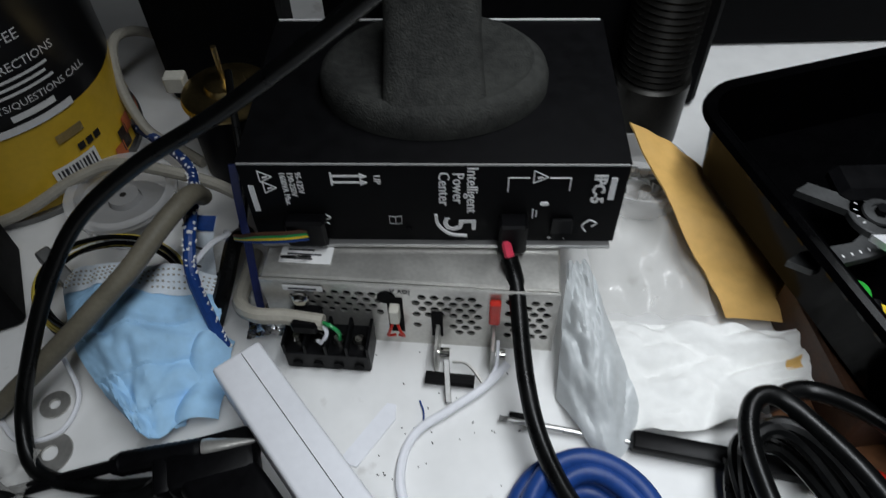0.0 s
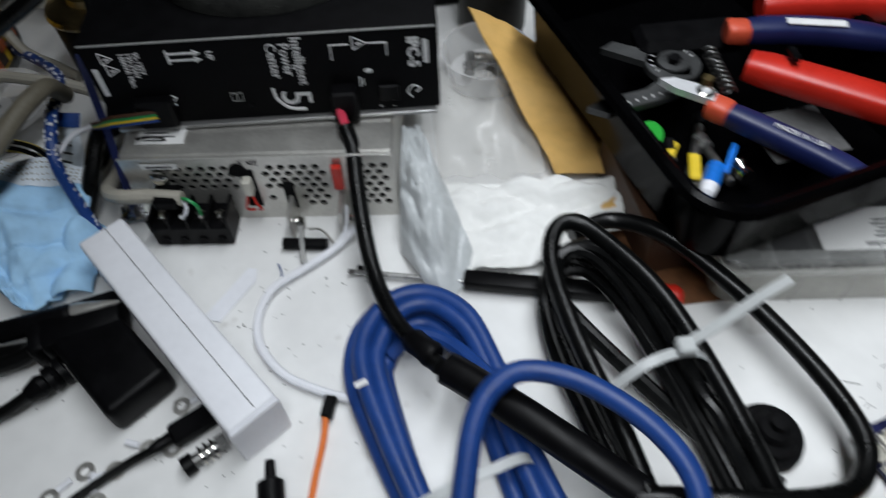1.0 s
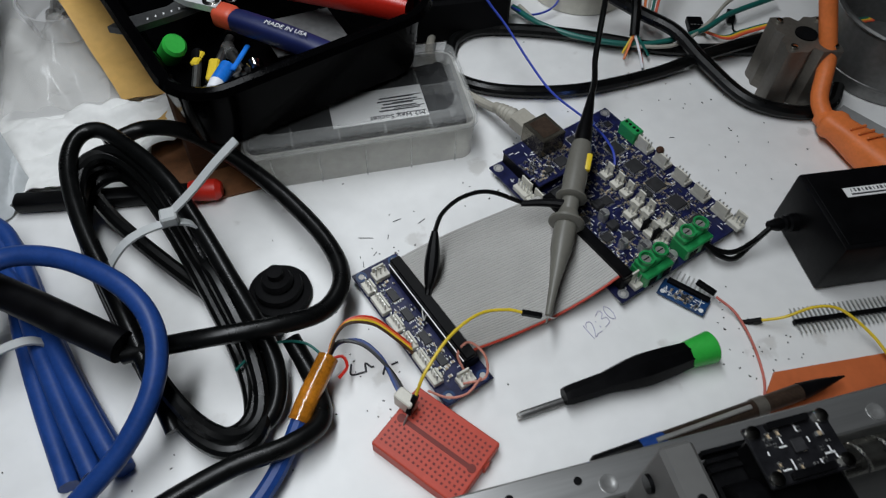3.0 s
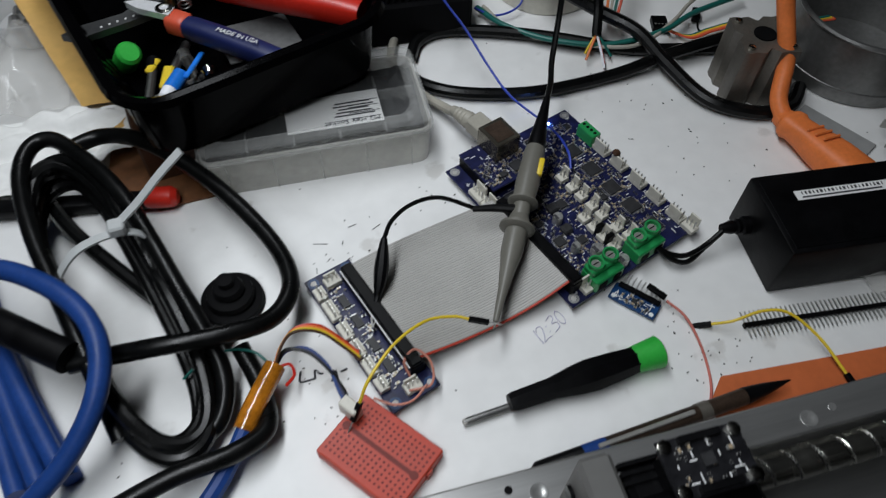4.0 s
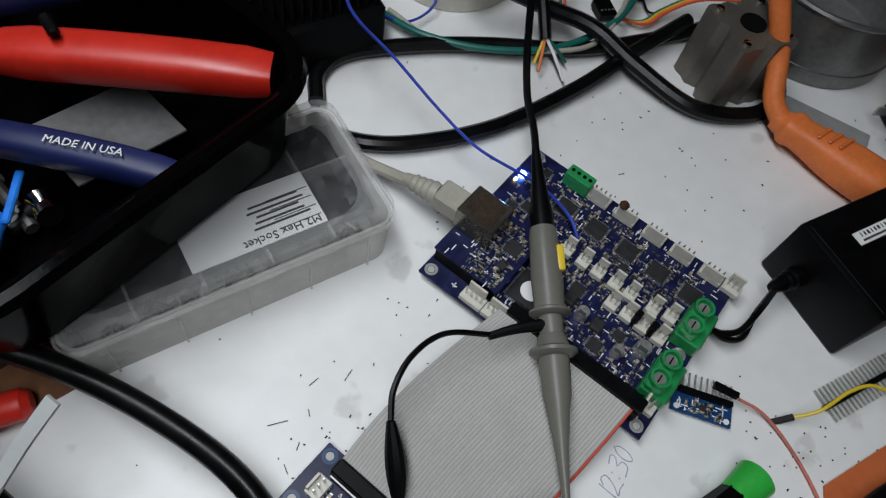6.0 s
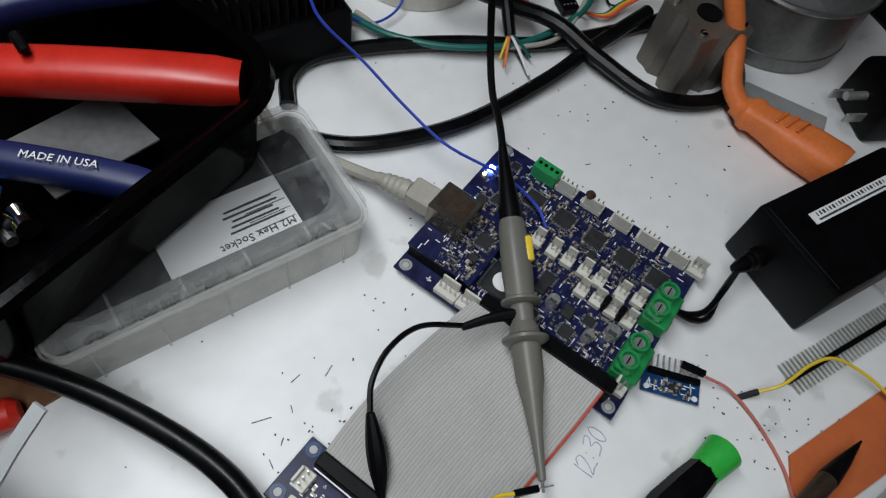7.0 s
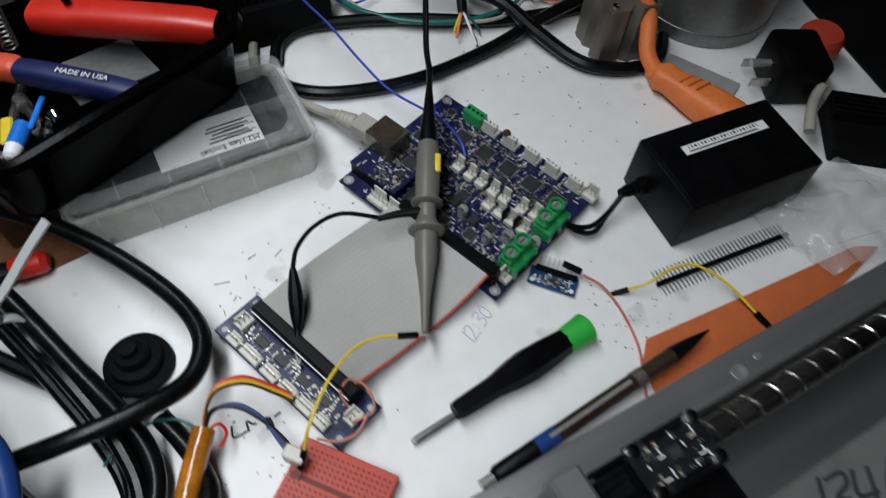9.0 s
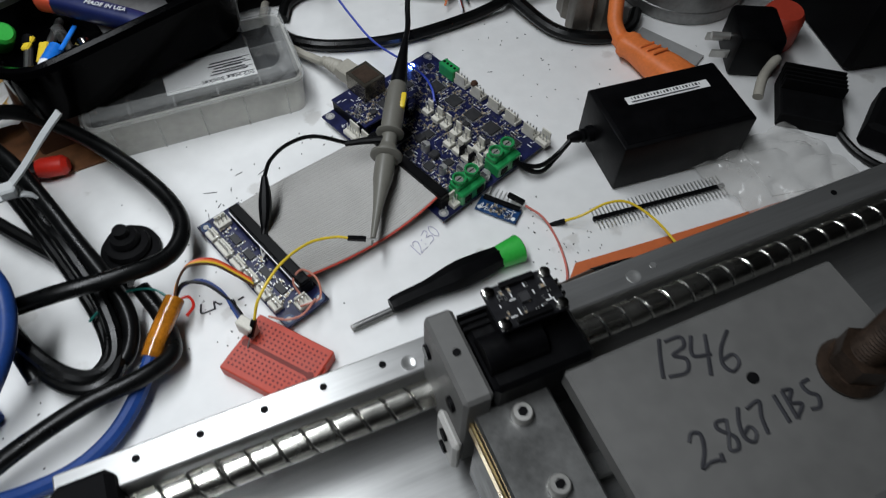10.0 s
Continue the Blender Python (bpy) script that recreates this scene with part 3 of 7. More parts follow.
part("grip", lathe(bmesh.new(), [(0.0050, 0.0205)] + [(0.0054 + 0.0005 * (k % 2), 0.022 + k * 0.0016) for k in range(24)] + [(0.0040, 0.064)], pose(0, 0, 0, 0, 90, 0), 14), M_BLACK, pen2)
part("barrel", T([(0.062, 0, 0), (0.085, 0.001, -0.002), (0.13, 0.004, -0.004)], 0.0030), M_BLACK, pen2)
usb = thing("usb_lead", "black lead with a rectangular plug", "cable", (-0.002, 0.128, 0.0), 30)
part("plug", B((0.0, 0, 0.007), (0.022, 0.0115, 0.0075), 0.0015), M_BLACK, usb)
part("relief", lathe(bmesh.new(), [(0.0036, 0), (0.0030, 0.004), (0.0034, 0.0055), (0.0022, 0.011)], Matrix.Translation((-0.011, 0, 0.007)) @ pose(0, 0, 0, 0, -90, 0), 12), M_BLACK, usb)
part("cord", T([(-0.02, 0, 0.0065), (-0.035, 0.002, 0.004), (-0.065, 0.0, 0.003), (-0.10, -0.012, 0.003)], 0.0022), M_RUBBER, usb)
WASH = thing("washer", "flat steel washer on the bench", "washer", (-0.146, 0.197, 0.0), 0, "washers")
part("ring", lathe(bmesh.new(), [(0.004, 0.0004), (0.0105, 0.0004), (0.0108, 0.0010), (0.0105, 0.0016), (0.004, 0.0016), (0.004, 0.0004)], None, 28, caps=False), M_SILVER, WASH)
copy_thing(WASH, pose(-0.152, 0.223, 0.0004, 0, 0, 30) @ Matrix.Diagonal((0.7, 0.7, 1, 1)))
RT = thing("ring_terminal", "small plated ring terminal lying on the bench", "terminal", (-0.011, 0.141, 0.0), 20, "ring terminals")
part("ring", lathe(bmesh.new(), [(0.0022, 0.0003), (0.0045, 0.0003), (0.0045, 0.0012), (0.0022, 0.0012), (0.0022, 0.0003)], None, 18, caps=False), M_SILVER, RT)
part("barrel", C((0.008, 0, 0.0018), 0.0016, 0.007, axis="x", seg=10), M_WHITE, RT, "pale insulated barrel")
for x, y, a in ((-0.024, 0.121, 160), (-0.013, 0.120, 60), (-0.038, 0.112, 200), (-0.052, 0.113, 330), (-0.066, 0.102, 40), (-0.044, 0.098, 110)):
    copy_thing(RT, pose(x, y, 0.0, 0, 0, a))
bolt = thing("bolt", "short black bolt with bright washers", "bolt", (0.005, 0.114, 0.0052), 32)
part("shank", C((0, 0, 0), 0.003, 0.016, axis="x", seg=14), M_DARKSTEEL, bolt)
part("head", C((-0.009, 0, 0), 0.005, 0.005, axis="x", seg=18), M_BLACK, bolt)
part("nut", C((0.008, 0, 0), 0.0048, 0.004, axis="x", seg=6), M_STEEL, bolt)
for x in (-0.002, 0.001, 0.004):
    part("washer_ring", C((x, 0, 0), 0.0050, 0.0011, axis="x", seg=18), M_CHROME, bolt)
fuse = thing("fuse_holder", "black panel fuse holder lying on the bench", "fuse holder", (0.038, 0.072, 0.0085), 95)
part("body", lathe(bmesh.new(), [(0.0072, -0.03), (0.0072, 0.008), (0.0086, 0.0085), (0.0086, 0.011), (0.0062, 0.012), (0.0060, 0.024), (0.0026, 0.026), (0.0022, 0.034)], pose(0, 0, 0, 0, 90, 0), 20), M_BLACK, fuse)
marker = thing("banded_tool", "black tube with green and yellow bands", "tool", (0.0460, 0.0600, 0.005), 92)
part("tube", T([(-0.03, 0, 0), (0.027, 0, 0)], 0.0046, n=4), M_BLACK, marker)
for k, mt in enumerate((M_GREEN, M_YELLOW, M_GREEN, M_YELLOW)):
    part("band", C((0.020 - 0.0055 * k, 0, 0), 0.00475, 0.0022, axis="x", seg=16), mt, marker)
hexk = solo("hex_key", T([(-0.030, 0.086, 0.003), (-0.019, 0.0895, 0.003), (-0.0125, 0.0925, 0.003), (-0.0085, 0.0905, 0.003), (-0.003, 0.083, 0.003), (0.010, 0.062, 0.003)], 0.0020, sides=6), M_DARKSTEEL, "dark steel hex key lying on the bench", "hex key")
ow = thing("orange_lead", "thin orange lead with a black end plug", "wire")
part("wire", T([(0.060, 0.126, 0.006), (0.0585, 0.115, 0.0035), (0.054, 0.095, 0.002), (0.052, 0.075, 0.002), (0.056, 0.05, 0.002)], 0.0017, sides=7), M_ORANGE, ow)
part("end_plug", B((0, 0, 0), (0.006, 0.011, 0.005), 0.0008, m=pose(0.0615, 0.130, 0.006, 0, 0, -15)), M_BLACK, ow)
wl = thing("white_lead", "soft white twin lead curling over the bench", "cable")
part("lead", T([(0.078, 0.236, 0.010), (0.066, 0.226, 0.005), (0.048, 0.214, 0.004), (0.032, 0.203, 0.004), (0.025, 0.188, 0.004), (0.026, 0.170, 0.004), (0.038, 0.152, 0.004), (0.055, 0.141, 0.004), (0.074, 0.133, 0.004)], 0.0023), M_WHITE, wl)
part("bare_end", T([(0.066, 0.226, 0.006), (0.072, 0.235, 0.010), (0.0735, 0.246, 0.016)], 0.0010, sides=6), M_WHITE, wl)
part("bare_end", T([(0.066, 0.226, 0.005), (0.058, 0.238, 0.006), (0.050, 0.240, 0.006)], 0.0008, sides=6), M_SILVER, wl)
solo("plastic_strip", prism(bmesh.new(), [(0.0, 0.0), (0.009, -0.004), (0.029, 0.018), (0.030, 0.026), (0.0255, 0.0275)], 0.0003, 0.0012), M_WHITE, "rounded strip of pale plastic", "plastic strip", (-0.006, 0.190, 0), 6)
pin = thing("test_pin", "black insulated pin lying by the supply", "pin", (0.047, 0.231, 0.0042), -8)
part("sleeve", T([(-0.011, 0, 0), (0.014, 0, 0)], 0.0034, n=3), M_BLACK, pin)
part("lug", B((0.0, -0.001, 0.004), (0.003, 0.022, 0.001), 0.0003, m=pose(0, 0, 0, 25, 0, 10)), M_DARKSTEEL, pin)

# ---- left cluster: can, motor, dish, packet, mask ----
can = thing("coffee_can", "black and yellow printed coffee can", "can", (-0.238, 0.420, 0.0))
RC = 0.077
part("lower_wall", lathe(bmesh.new(), [(RC - 0.003, 0.0), (RC, 0.003), (RC - 0.001, 0.008), (RC - 0.001, 0.062)], None, 72), M_CANYEL, can, "yellow printed band")
part("upper_wall", lathe(bmesh.new(), [(RC - 0.0012, 0.0622), (RC - 0.0005, 0.063), (RC - 0.0005, 0.205), (RC + 0.0015, 0.208), (RC + 0.0015, 0.214), (RC - 0.004, 0.216)], None, 72), M_CANBLK, can, "black printed wall")
part("bottom_seam", lathe(bmesh.new(), [(RC - 0.002, 0.0), (RC + 0.0016, 0.0005), (RC + 0.0016, 0.0045), (RC - 0.001, 0.006)], None, 72), M_DARKSTEEL, can)


def curved_words(text, size, z, a0, mtl, r=RC, lean=0):
    """Lettering bent round the can, its middle at the angle a0."""
    cu = bpy.data.curves.new("txt", "FONT")
    cu.body, cu.size, cu.align_x, cu.align_y = text, size, "CENTER", "CENTER"
    cu.resolution_u = 2
    tmp = new("tmp_text", cu)
    me = bpy.data.meshes.new_from_object(tmp.evaluated_get(bpy.context.evaluated_depsgraph_get()))
    bpy.data.objects.remove(tmp)
    for v in me.vertices:
        a = radians(a0) + v.co.x / r
        v.co = (r * math.cos(a), r * math.sin(a), z + v.co.y)
    me.materials.append(mtl)
    ob = new("lettering", me)
    ob.parent = can
    return ob


def curved_bar(z, a0, w, h, mtl, name="print_bar", r=RC + 0.0003):
    bm = bmesh.new()
    n = max(2, int(w / 0.004))
    sheet(bm, n, 1, lambda u, v: Vector((r * math.cos(radians(a0) + (u - 0.5) * w / r), r * math.sin(radians(a0) + (u - 0.5) * w / r), z + (v - 0.5) * h)))
    return part(name, bm, mtl, can)


curved_words("PURE COFFEE", 0.0085, 0.116, -52, M_PRINT, RC + 0.0004)
curved_words("BREWING DIRECTIONS", 0.0072, 0.101, -50, M_PRINT, RC + 0.0004)
for k in range(3):
    curved_bar(0.0945 - 0.0042 * k, -50, 0.060 - 0.006 * (k % 2), 0.0017, M_PRINT)
curved_words("COMMENTS/QUESTIONS CALL", 0.0062, 0.0795, -44, M_PRINT, RC + 0.0004)
curved_bar(0.0725, -42, 0.026, 0.004, M_PRINT)
curved_bar(0.0655, -45, 0.052, 0.0048, M_PRINT)
for k in range(3):
    curved_bar(0.036, -32 + k * 4.6, 0.0048, 0.005, M_CANBLK)
curved_bar(0.048, -34, 0.018, 0.006, M_BRASS)
lb = curved_bar(0.021, -38, 0.030, 0.019, M_PAPER, "barcode_panel")
for k in range(11):
    curved_bar(0.0215, -47 + k * 1.8, 0.0008 + 0.0005 * (k % 3), 0.0135, M_DARKPRINT, "code_bar", RC + 0.0006)
for k in range(7):
    curved_bar(0.010 + 0.006 * (k % 3), -14 + k * 6, 0.010, 0.012 + 0.004 * (k % 2), M_RUST if k % 2 else M_ORANGESH, "skyline_print")
motor = thing("small_motor", "black round motor with a brass top and shaft", "motor", (-0.083, 0.402, 0.0))
part("casing", lathe(bmesh.new(), [(0.024, 0), (0.026, 0.002), (0.026, 0.052), (0.0255, 0.053)], None, 40), M_BLACK, motor)
part("cover", lathe(bmesh.new(), [(0.0275, 0.053), (0.0280, 0.055), (0.0270, 0.0575), (0.013, 0.060), (0.012, 0.064), (0.006, 0.0655)], None, 40), M_BRASS, motor, "brass cover")
part("shaft", C((0, 0, 0.076), 0.0016, 0.024, seg=12), M_BRASS, motor)
part("tab", B((-0.034, 0.012, 0.055), (0.013, 0.009, 0.012), 0.001), M_CONN, motor)
dish = thing("clear_dish", "round clear plastic dish with a rim", "dish", (-0.146, 0.352, 0.0))
part("body", lathe(bmesh.new(), [(0.026, 0.0), (0.028, 0.002), (0.030, 0.020), (0.033, 0.021), (0.033, 0.024), (0.027, 0.024), (0.026, 0.018), (0.010, 0.016), (0.009, 0.020), (0.002, 0.020)], None, 48, caps=False), M_GLASSY, dish)
part("contents", lathe(bmesh.new(), [(0.024, 0.001), (0.024, 0.008), (0.004, 0.010)], None, 24), M_DEBRIS, dish, "dark bits inside")
pk = thing("folded_packet", "blue and white printed foil packet", "packet", (-0.090, 0.300, 0.018), -20, tilt=(60, 0))
part("foil", sheet(bmesh.new(), 10, 14, lambda u, v: Vector((-0.010 + 0.020 * u, -0.02 + 0.05 * v, 0.003 * math.sin(3.1 * u) + 0.002 * math.sin(7 * v + 3 * u))), 0.0006), M_MASKW, pk)
part("band", sheet(bmesh.new(), 8, 3, lambda u, v: Vector((-0.0101 + 0.0202 * u, 0.022 + 0.0082 * v, 0.0012 + 0.003 * math.sin(3.1 * u) + 0.002 * math.sin(7 * (0.84 + 0.16 * v) + 3 * u))), 0.0004), M_BLUE, pk, "blue printed band")
for k in range(6):
    part("print_bar", B((0.0, -0.014 + 0.005 * k, 0.0058 + 0.0012 * math.sin(k)), (0.011, 0.0012, 0.0006)), M_DARKPRINT, pk)
rg = thing("wire_coil", "coil of yellow and black wire by the can", "wire coil", (-0.134, 0.285, 0.010), 0, tilt=(10, 8))
for k in range(7):
    rr_ = 0.040 - 0.0014 * (k % 4)
    part("turn", T([(rr_ * math.cos(a), 0.80 * rr_ * math.sin(a), 0.0022 * k + 0.001 * math.sin(3 * a + k)) for a in [2 * math.pi * j / 16 for j in range(16)]], 0.0014, n=3, sides=6, closed=True), M_GOLDWIRE if k % 3 else M_RUBBER, rg)


def mask_f(u, v):
    x = -0.152 + 0.084 * u - 0.004 * v + 0.068 * v * v * (0.75 - 0.9 * u)
    y = 0.283 - 0.075 * v - 0.010 * math.sin(3.1 * u) * v
    w = v + 0.16 * noise.noise(Vector((u * 2.2, v * 2.2, 6)))
    pleat = 0.0030 * abs(math.sin(8.5 * w + 2.2 * u)) + 0.0075 * abs(math.sin(4.2 * u - 3.4 * w + 1)) + 0.0016 * noise.noise(Vector((u * 14, v * 14, 1)))
    z = 0.022 * (1 - v) ** 1.1 + 0.003 + 0.008 * math.sin(math.pi * u) * (1 - 0.3 * v) + pleat * (0.6 + 0.4 * math.sin(5 * u)) + 0.006 * noise.noise(Vector((u * 5, v * 5, 3)))
    z += 0.0016 * ((v * 4.2 + 0.9 * u) % 1.0) * min(1.0, v * 5)
    return Vector((x, y, max(z, 0.001)))


msk = thing("face_mask", "crumpled pale blue pleated face mask", "face mask")
part("cloth", sheet(bmesh.new(), 44, 110, mask_f, 0.0006), M_MASK, msk)
part("hem", sheet(bmesh.new(), 40, 4, lambda u, v: mask_f(u, 0.16 * v) + Vector((0, -0.0002, 0.0012)), 0.0004), M_MASKW, msk, "white welded hem")
bm = bmesh.new()
for r_ in range(4):
    for k in range(30):
        box(bm, mask_f(0.03 + k * 0.032, 0.035 + 0.03 * r_) + Vector((0, -0.0003, 0.0019)), (0.0011, 0.0008, 0.0006))
part("weld_dots", bm, M_GREYCAB, msk, kind="stuff")


def fold_f(u, v):
    p = Vector((-0.088 + 0.022 * u, 0.250 - 0.045 * v + 0.006 * u, 0.016 * math.sin(math.pi * u) * (1 - 0.5 * v) + 0.004 + 0.003 * math.sin(9 * v)))
    return p


part("fold", sheet(bmesh.new(), 12, 20, fold_f, 0.0006), M_MASK, msk, "folded pale edge of the mask")
part("ear_loop", T([(-0.080, 0.278, 0.045), (-0.072, 0.286, 0.050), (-0.066, 0.296, 0.046), (-0.070, 0.303, 0.040)], 0.0015, sides=6), M_WHITE, msk)
part("ear_loop", T([(-0.146, 0.240, 0.018), (-0.140, 0.226, 0.004), (-0.144, 0.208, 0.002), (-0.162, 0.203, 0.002), (-0.176, 0.214, 0.002)], 0.0013, sides=6), M_WHITE, msk)
solo("foil_scrap", sheet(bmesh.new(), 14, 10, lambda u, v: Vector((-0.060 + 0.028 * u, 0.258 + 0.018 * v, 0.004 + 0.006 * noise.noise(Vector((u * 4, v * 4, 1))) + 0.004 * math.sin(3 * u))), 0.0004), M_FOIL, "crumpled scrap of shiny foil by the supply", "foil")
solo("black_block", B((0, 0, 0.018), (0.075, 0.06, 0.035), 0.003), M_MATTE, "dark plastic block at the end of the bench", "block", (-0.230, 0.285, 0.0), 24)
solo("grey_clip", B((0, 0, 0.0), (0.034, 0.008, 0.012), 0.001), M_TIN, "grey metal clip standing in the wire coil", "clip", (-0.163, 0.292, 0.020), -42, tilt=(0, 20))
solo("crumpled_film", sheet(bmesh.new(), 16, 16, lambda u, v: Vector((-0.190 + 0.045 * u, 0.150 + 0.045 * v, 0.010 + 0.012 * noise.noise(Vector((u * 5, v * 5, 8)))))), M_FILM, "crumpled clear plastic film on the bench", "plastic film")

# cables of the left cluster
solo("thick_black_cable", T([(0.030, 0.262, 0.205), (0.000, 0.268, 0.178), (-0.040, 0.273, 0.146), (-0.080, 0.270, 0.122), (-0.112, 0.262, 0.098), (-0.132, 0.246, 0.072), (-0.147, 0.226, 0.042), (-0.155, 0.208, 0.018), (-0.146, 0.186, 0.007), (-0.115, 0.178, 0.006), (-0.084, 0.178, 0.008)], 0.0038, n=10, sides=14), M_RUBBER, "thick black cable arching down to the bench", "cable")
solo("grey_cable", T([(-0.235, 0.338, 0.006), (-0.205, 0.346, 0.014), (-0.175, 0.360, 0.026), (-0.150, 0.366, 0.032), (-0.120, 0.358, 0.034), (-0.085, 0.345, 0.034), (-0.055, 0.330, 0.030), (-0.050, 0.36, 0.005)], 0.0036), M_GREYCAB, "pale grey cable over the clear dish", "cable")
solo("grey_cable", T([(-0.150, 0.50, 0.030), (-0.162, 0.478, 0.050), (-0.166, 0.452, 0.058), (-0.160, 0.428, 0.040), (-0.147, 0.413, 0.018), (-0.128, 0.408, 0.005), (-0.110, 0.395, 0.004)], 0.0034), M_GREYCAB, "pale grey cable behind the motor", "cable")
solo("olive_cable", T([(-0.082, 0.318, 0.052), (-0.078, 0.298, 0.074), (-0.086, 0.277, 0.076), (-0.100, 0.257, 0.067), (-0.117, 0.242, 0.056), (-0.138, 0.230, 0.040), (-0.160, 0.222, 0.022), (-0.185, 0.210, 0.0055), (-0.215, 0.190, 0.0052)], 0.0050, sides=12), M_DARKGREYCAB, "thick olive grey cable over the face mask", "cable")
bb = thing("braided_cable", "blue braided cable with pale flecks", "cable")
bpts = [(-0.170, 0.434, 0.005), (-0.156, 0.422, 0.010), (-0.112, 0.373, 0.028), (-0.091, 0.331, 0.046), (-0.083, 0.297, 0.056), (-0.080, 0.272, 0.048), (-0.076, 0.262, 0.030), (-0.069, 0.251, 0.008)]
part("jacket", T(bpts, 0.0032), M_BLUE, bb)
bm = bmesh.new()
path = spline(bpts, 9)
for k, p in enumerate(path):
    for a in (k * 1.1, k * 1.1 + 2.6):
        box(bm, p + Vector((math.cos(a) * 0.0031, 0.0, abs(math.sin(a)) * 0.0031)), (0.0013, 0.0018, 0.0009))
part("fleck", bm, M_PRINT, bb, "pale braid flecks", kind="stuff")
solo("thin_black_cable", T([(-0.075, 0.392, 0.078), (-0.071, 0.372, 0.070), (-0.066, 0.345, 0.050), (-0.066, 0.322, 0.030), (-0.074, 0.308, 0.010), (-0.084, 0.30, 0.003)], 0.0022), M_RUBBER, "thin black cable beside the power box", "cable")
solo("black_sleeve_cable", T([(-0.062, 0.31, 0.03), (-0.064, 0.295, 0.040), (-0.068, 0.275, 0.030), (-0.078, 0.258, 0.010), (-0.095, 0.25, 0.005)], 0.0046), M_RUBBER, "black sleeved cable behind the face mask", "cable")
solo("blue_strap", band(bmesh.new(), [(-0.053, 0.300, 0.092), (-0.054, 0.296, 0.075), (-0.053, 0.286, 0.05), (-0.052, 0.274, 0.025), (-0.050, 0.262, 0.003)], 0.0040, 0.001, side=(1, 0.2, 0)), M_NAVY, "dark blue strap hanging beside the power box", "strap")

# ---- middle of the bench: paper, envelope, tray of tools, organiser box ----


def tissue_f(u, v):
    # flat crumpled sheet from the supply to the tray
    x = 0.112 + 0.128 * u + 0.008 * v * (1 - u) + 0.004 * noise.noise(Vector((v * 5, 1.0, u)))
    y = 0.268 - 0.026 * u - (0.066 - 0.050 * u * u) * v + 0.005 * noise.noise(Vector((u * 5, 3.0, v)))
    crease = sum(0.0036 / k * abs(noise.noise(Vector((u * 3.1 * k + v * 1.3 * k, v * 2.3 * k - u * k, 1.7 * k)))) for k in (1, 2, 4))
    z = 0.003 + 2.6 * crease + 0.016 * u ** 3 * (1 - 0.4 * v) + 0.004 * math.sin(math.pi * u) * (1 - v)
    return Vector((x, y, max(0.0012, z)))


def wrap_f(u, v):
    # folded sheet standing against the supply: a peak over a spread foot
    w = 0.25 + 0.75 * v
    x = 0.1125 + (u - 0.42) * 0.040 * w + 0.006 * v
    y = 0.272 - 0.074 * v * (0.70 + 0.45 * math.sin(math.pi * u * 0.9)) + 0.004 * noise.noise(Vector((u * 4, v * 4, 2.0)))
    z = 0.044 * (1 - v) ** 0.85 + 0.0012 + 0.006 * math.sin(math.pi * u) * v * (1 - v) * 4 * 0.6 + 0.007 * abs(noise.noise(Vector((u * 3 + v * 2, v * 4 - u, 7.0)))) + 0.003 * abs(noise.noise(Vector((u * 7 - v * 3, v * 8, 3.0))))
    return Vector((x, y, max(0.0010, z)))


tissue = thing("tissue_paper", "crumpled white tissue paper with a brown stain", "tissue paper")
part("sheet", sheet(bmesh.new(), 70, 40, tissue_f, 0.0004), M_TISSUE, tissue)
part("stain", sheet(bmesh.new(), 6, 4, lambda u, v: tissue_f(0.80 + 0.06 * u, 0.40 + 0.20 * v) + Vector((0, 0, 0.0009))), M_MANILA, tissue, "small brown stain")
solo("plastic_wrap", sheet(bmesh.new(), 30, 44, wrap_f, 0.0003), mat("milky_film", (0.62, 0.65, 0.66), 0.35, var=0.12, scale=25, bump=0.4, bscale=60, alpha=0.74), "folded milky plastic wrap leaning on the supply", "plastic wrap")
solo("envelope", sheet(bmesh.new(), 14, 34, lambda u, v: Vector((0.196 + (0.072 - 0.022 * v) * u - 0.038 * v, 0.262 - 0.016 * u + 0.112 * v + 0.004 * u * v, 0.008 + 0.040 * v * (1 - 0.8 * u) + 0.003 * math.sin(3.1 * u) + 0.0012 * math.sin(13 * v + 2 * u) + 0.003 * abs(noise.noise(Vector((u * 3, v * 7, 2)))))), 0.0012), M_MANILA, "manila padded envelope leaning under the tray", "envelope")
solo("plastic_bag", sheet(bmesh.new(), 26, 26, lambda u, v: Vector((0.128 + 0.062 * u, 0.262 + 0.090 * v, 0.012 + 0.012 * noise.noise(Vector((u * 4, v * 4, 5))) + 0.018 * math.sin(math.pi * u) * math.sin(math.pi * v)))), M_FILM, "crinkled clear plastic bag beside the power box", "plastic bag")
# ribbed bright-metal tube; the shadow it stands in is put into its near-black colour
jar = thing("ribbed_metal_tube", "ribbed metal tube behind the power box, shade in its colour", "jar", (0.180, 0.4185, 0.0))
part("body", lathe(bmesh.new(), [(0.020, 0), (0.024, 0.004), (0.024, 0.050)] + [(0.0205 + 0.0014 * (k % 2), 0.052 + 0.0022 * k) for k in range(34)], None, 36), mat("shaded_corrugated_steel", (0.022, 0.021, 0.019), 0.4, metal=0.7, var=0.3, scale=50), jar)
gj = thing("glass_bowl", "low clear bowl with screws inside", "bowl", (0.168, 0.362, 0.0))
part("bowl_wall", lathe(bmesh.new(), [(0.020, 0.0), (0.026, 0.004), (0.030, 0.024), (0.0285, 0.024), (0.0245, 0.005), (0.010, 0.003)], None, 40, caps=False), M_GLASSY, gj)
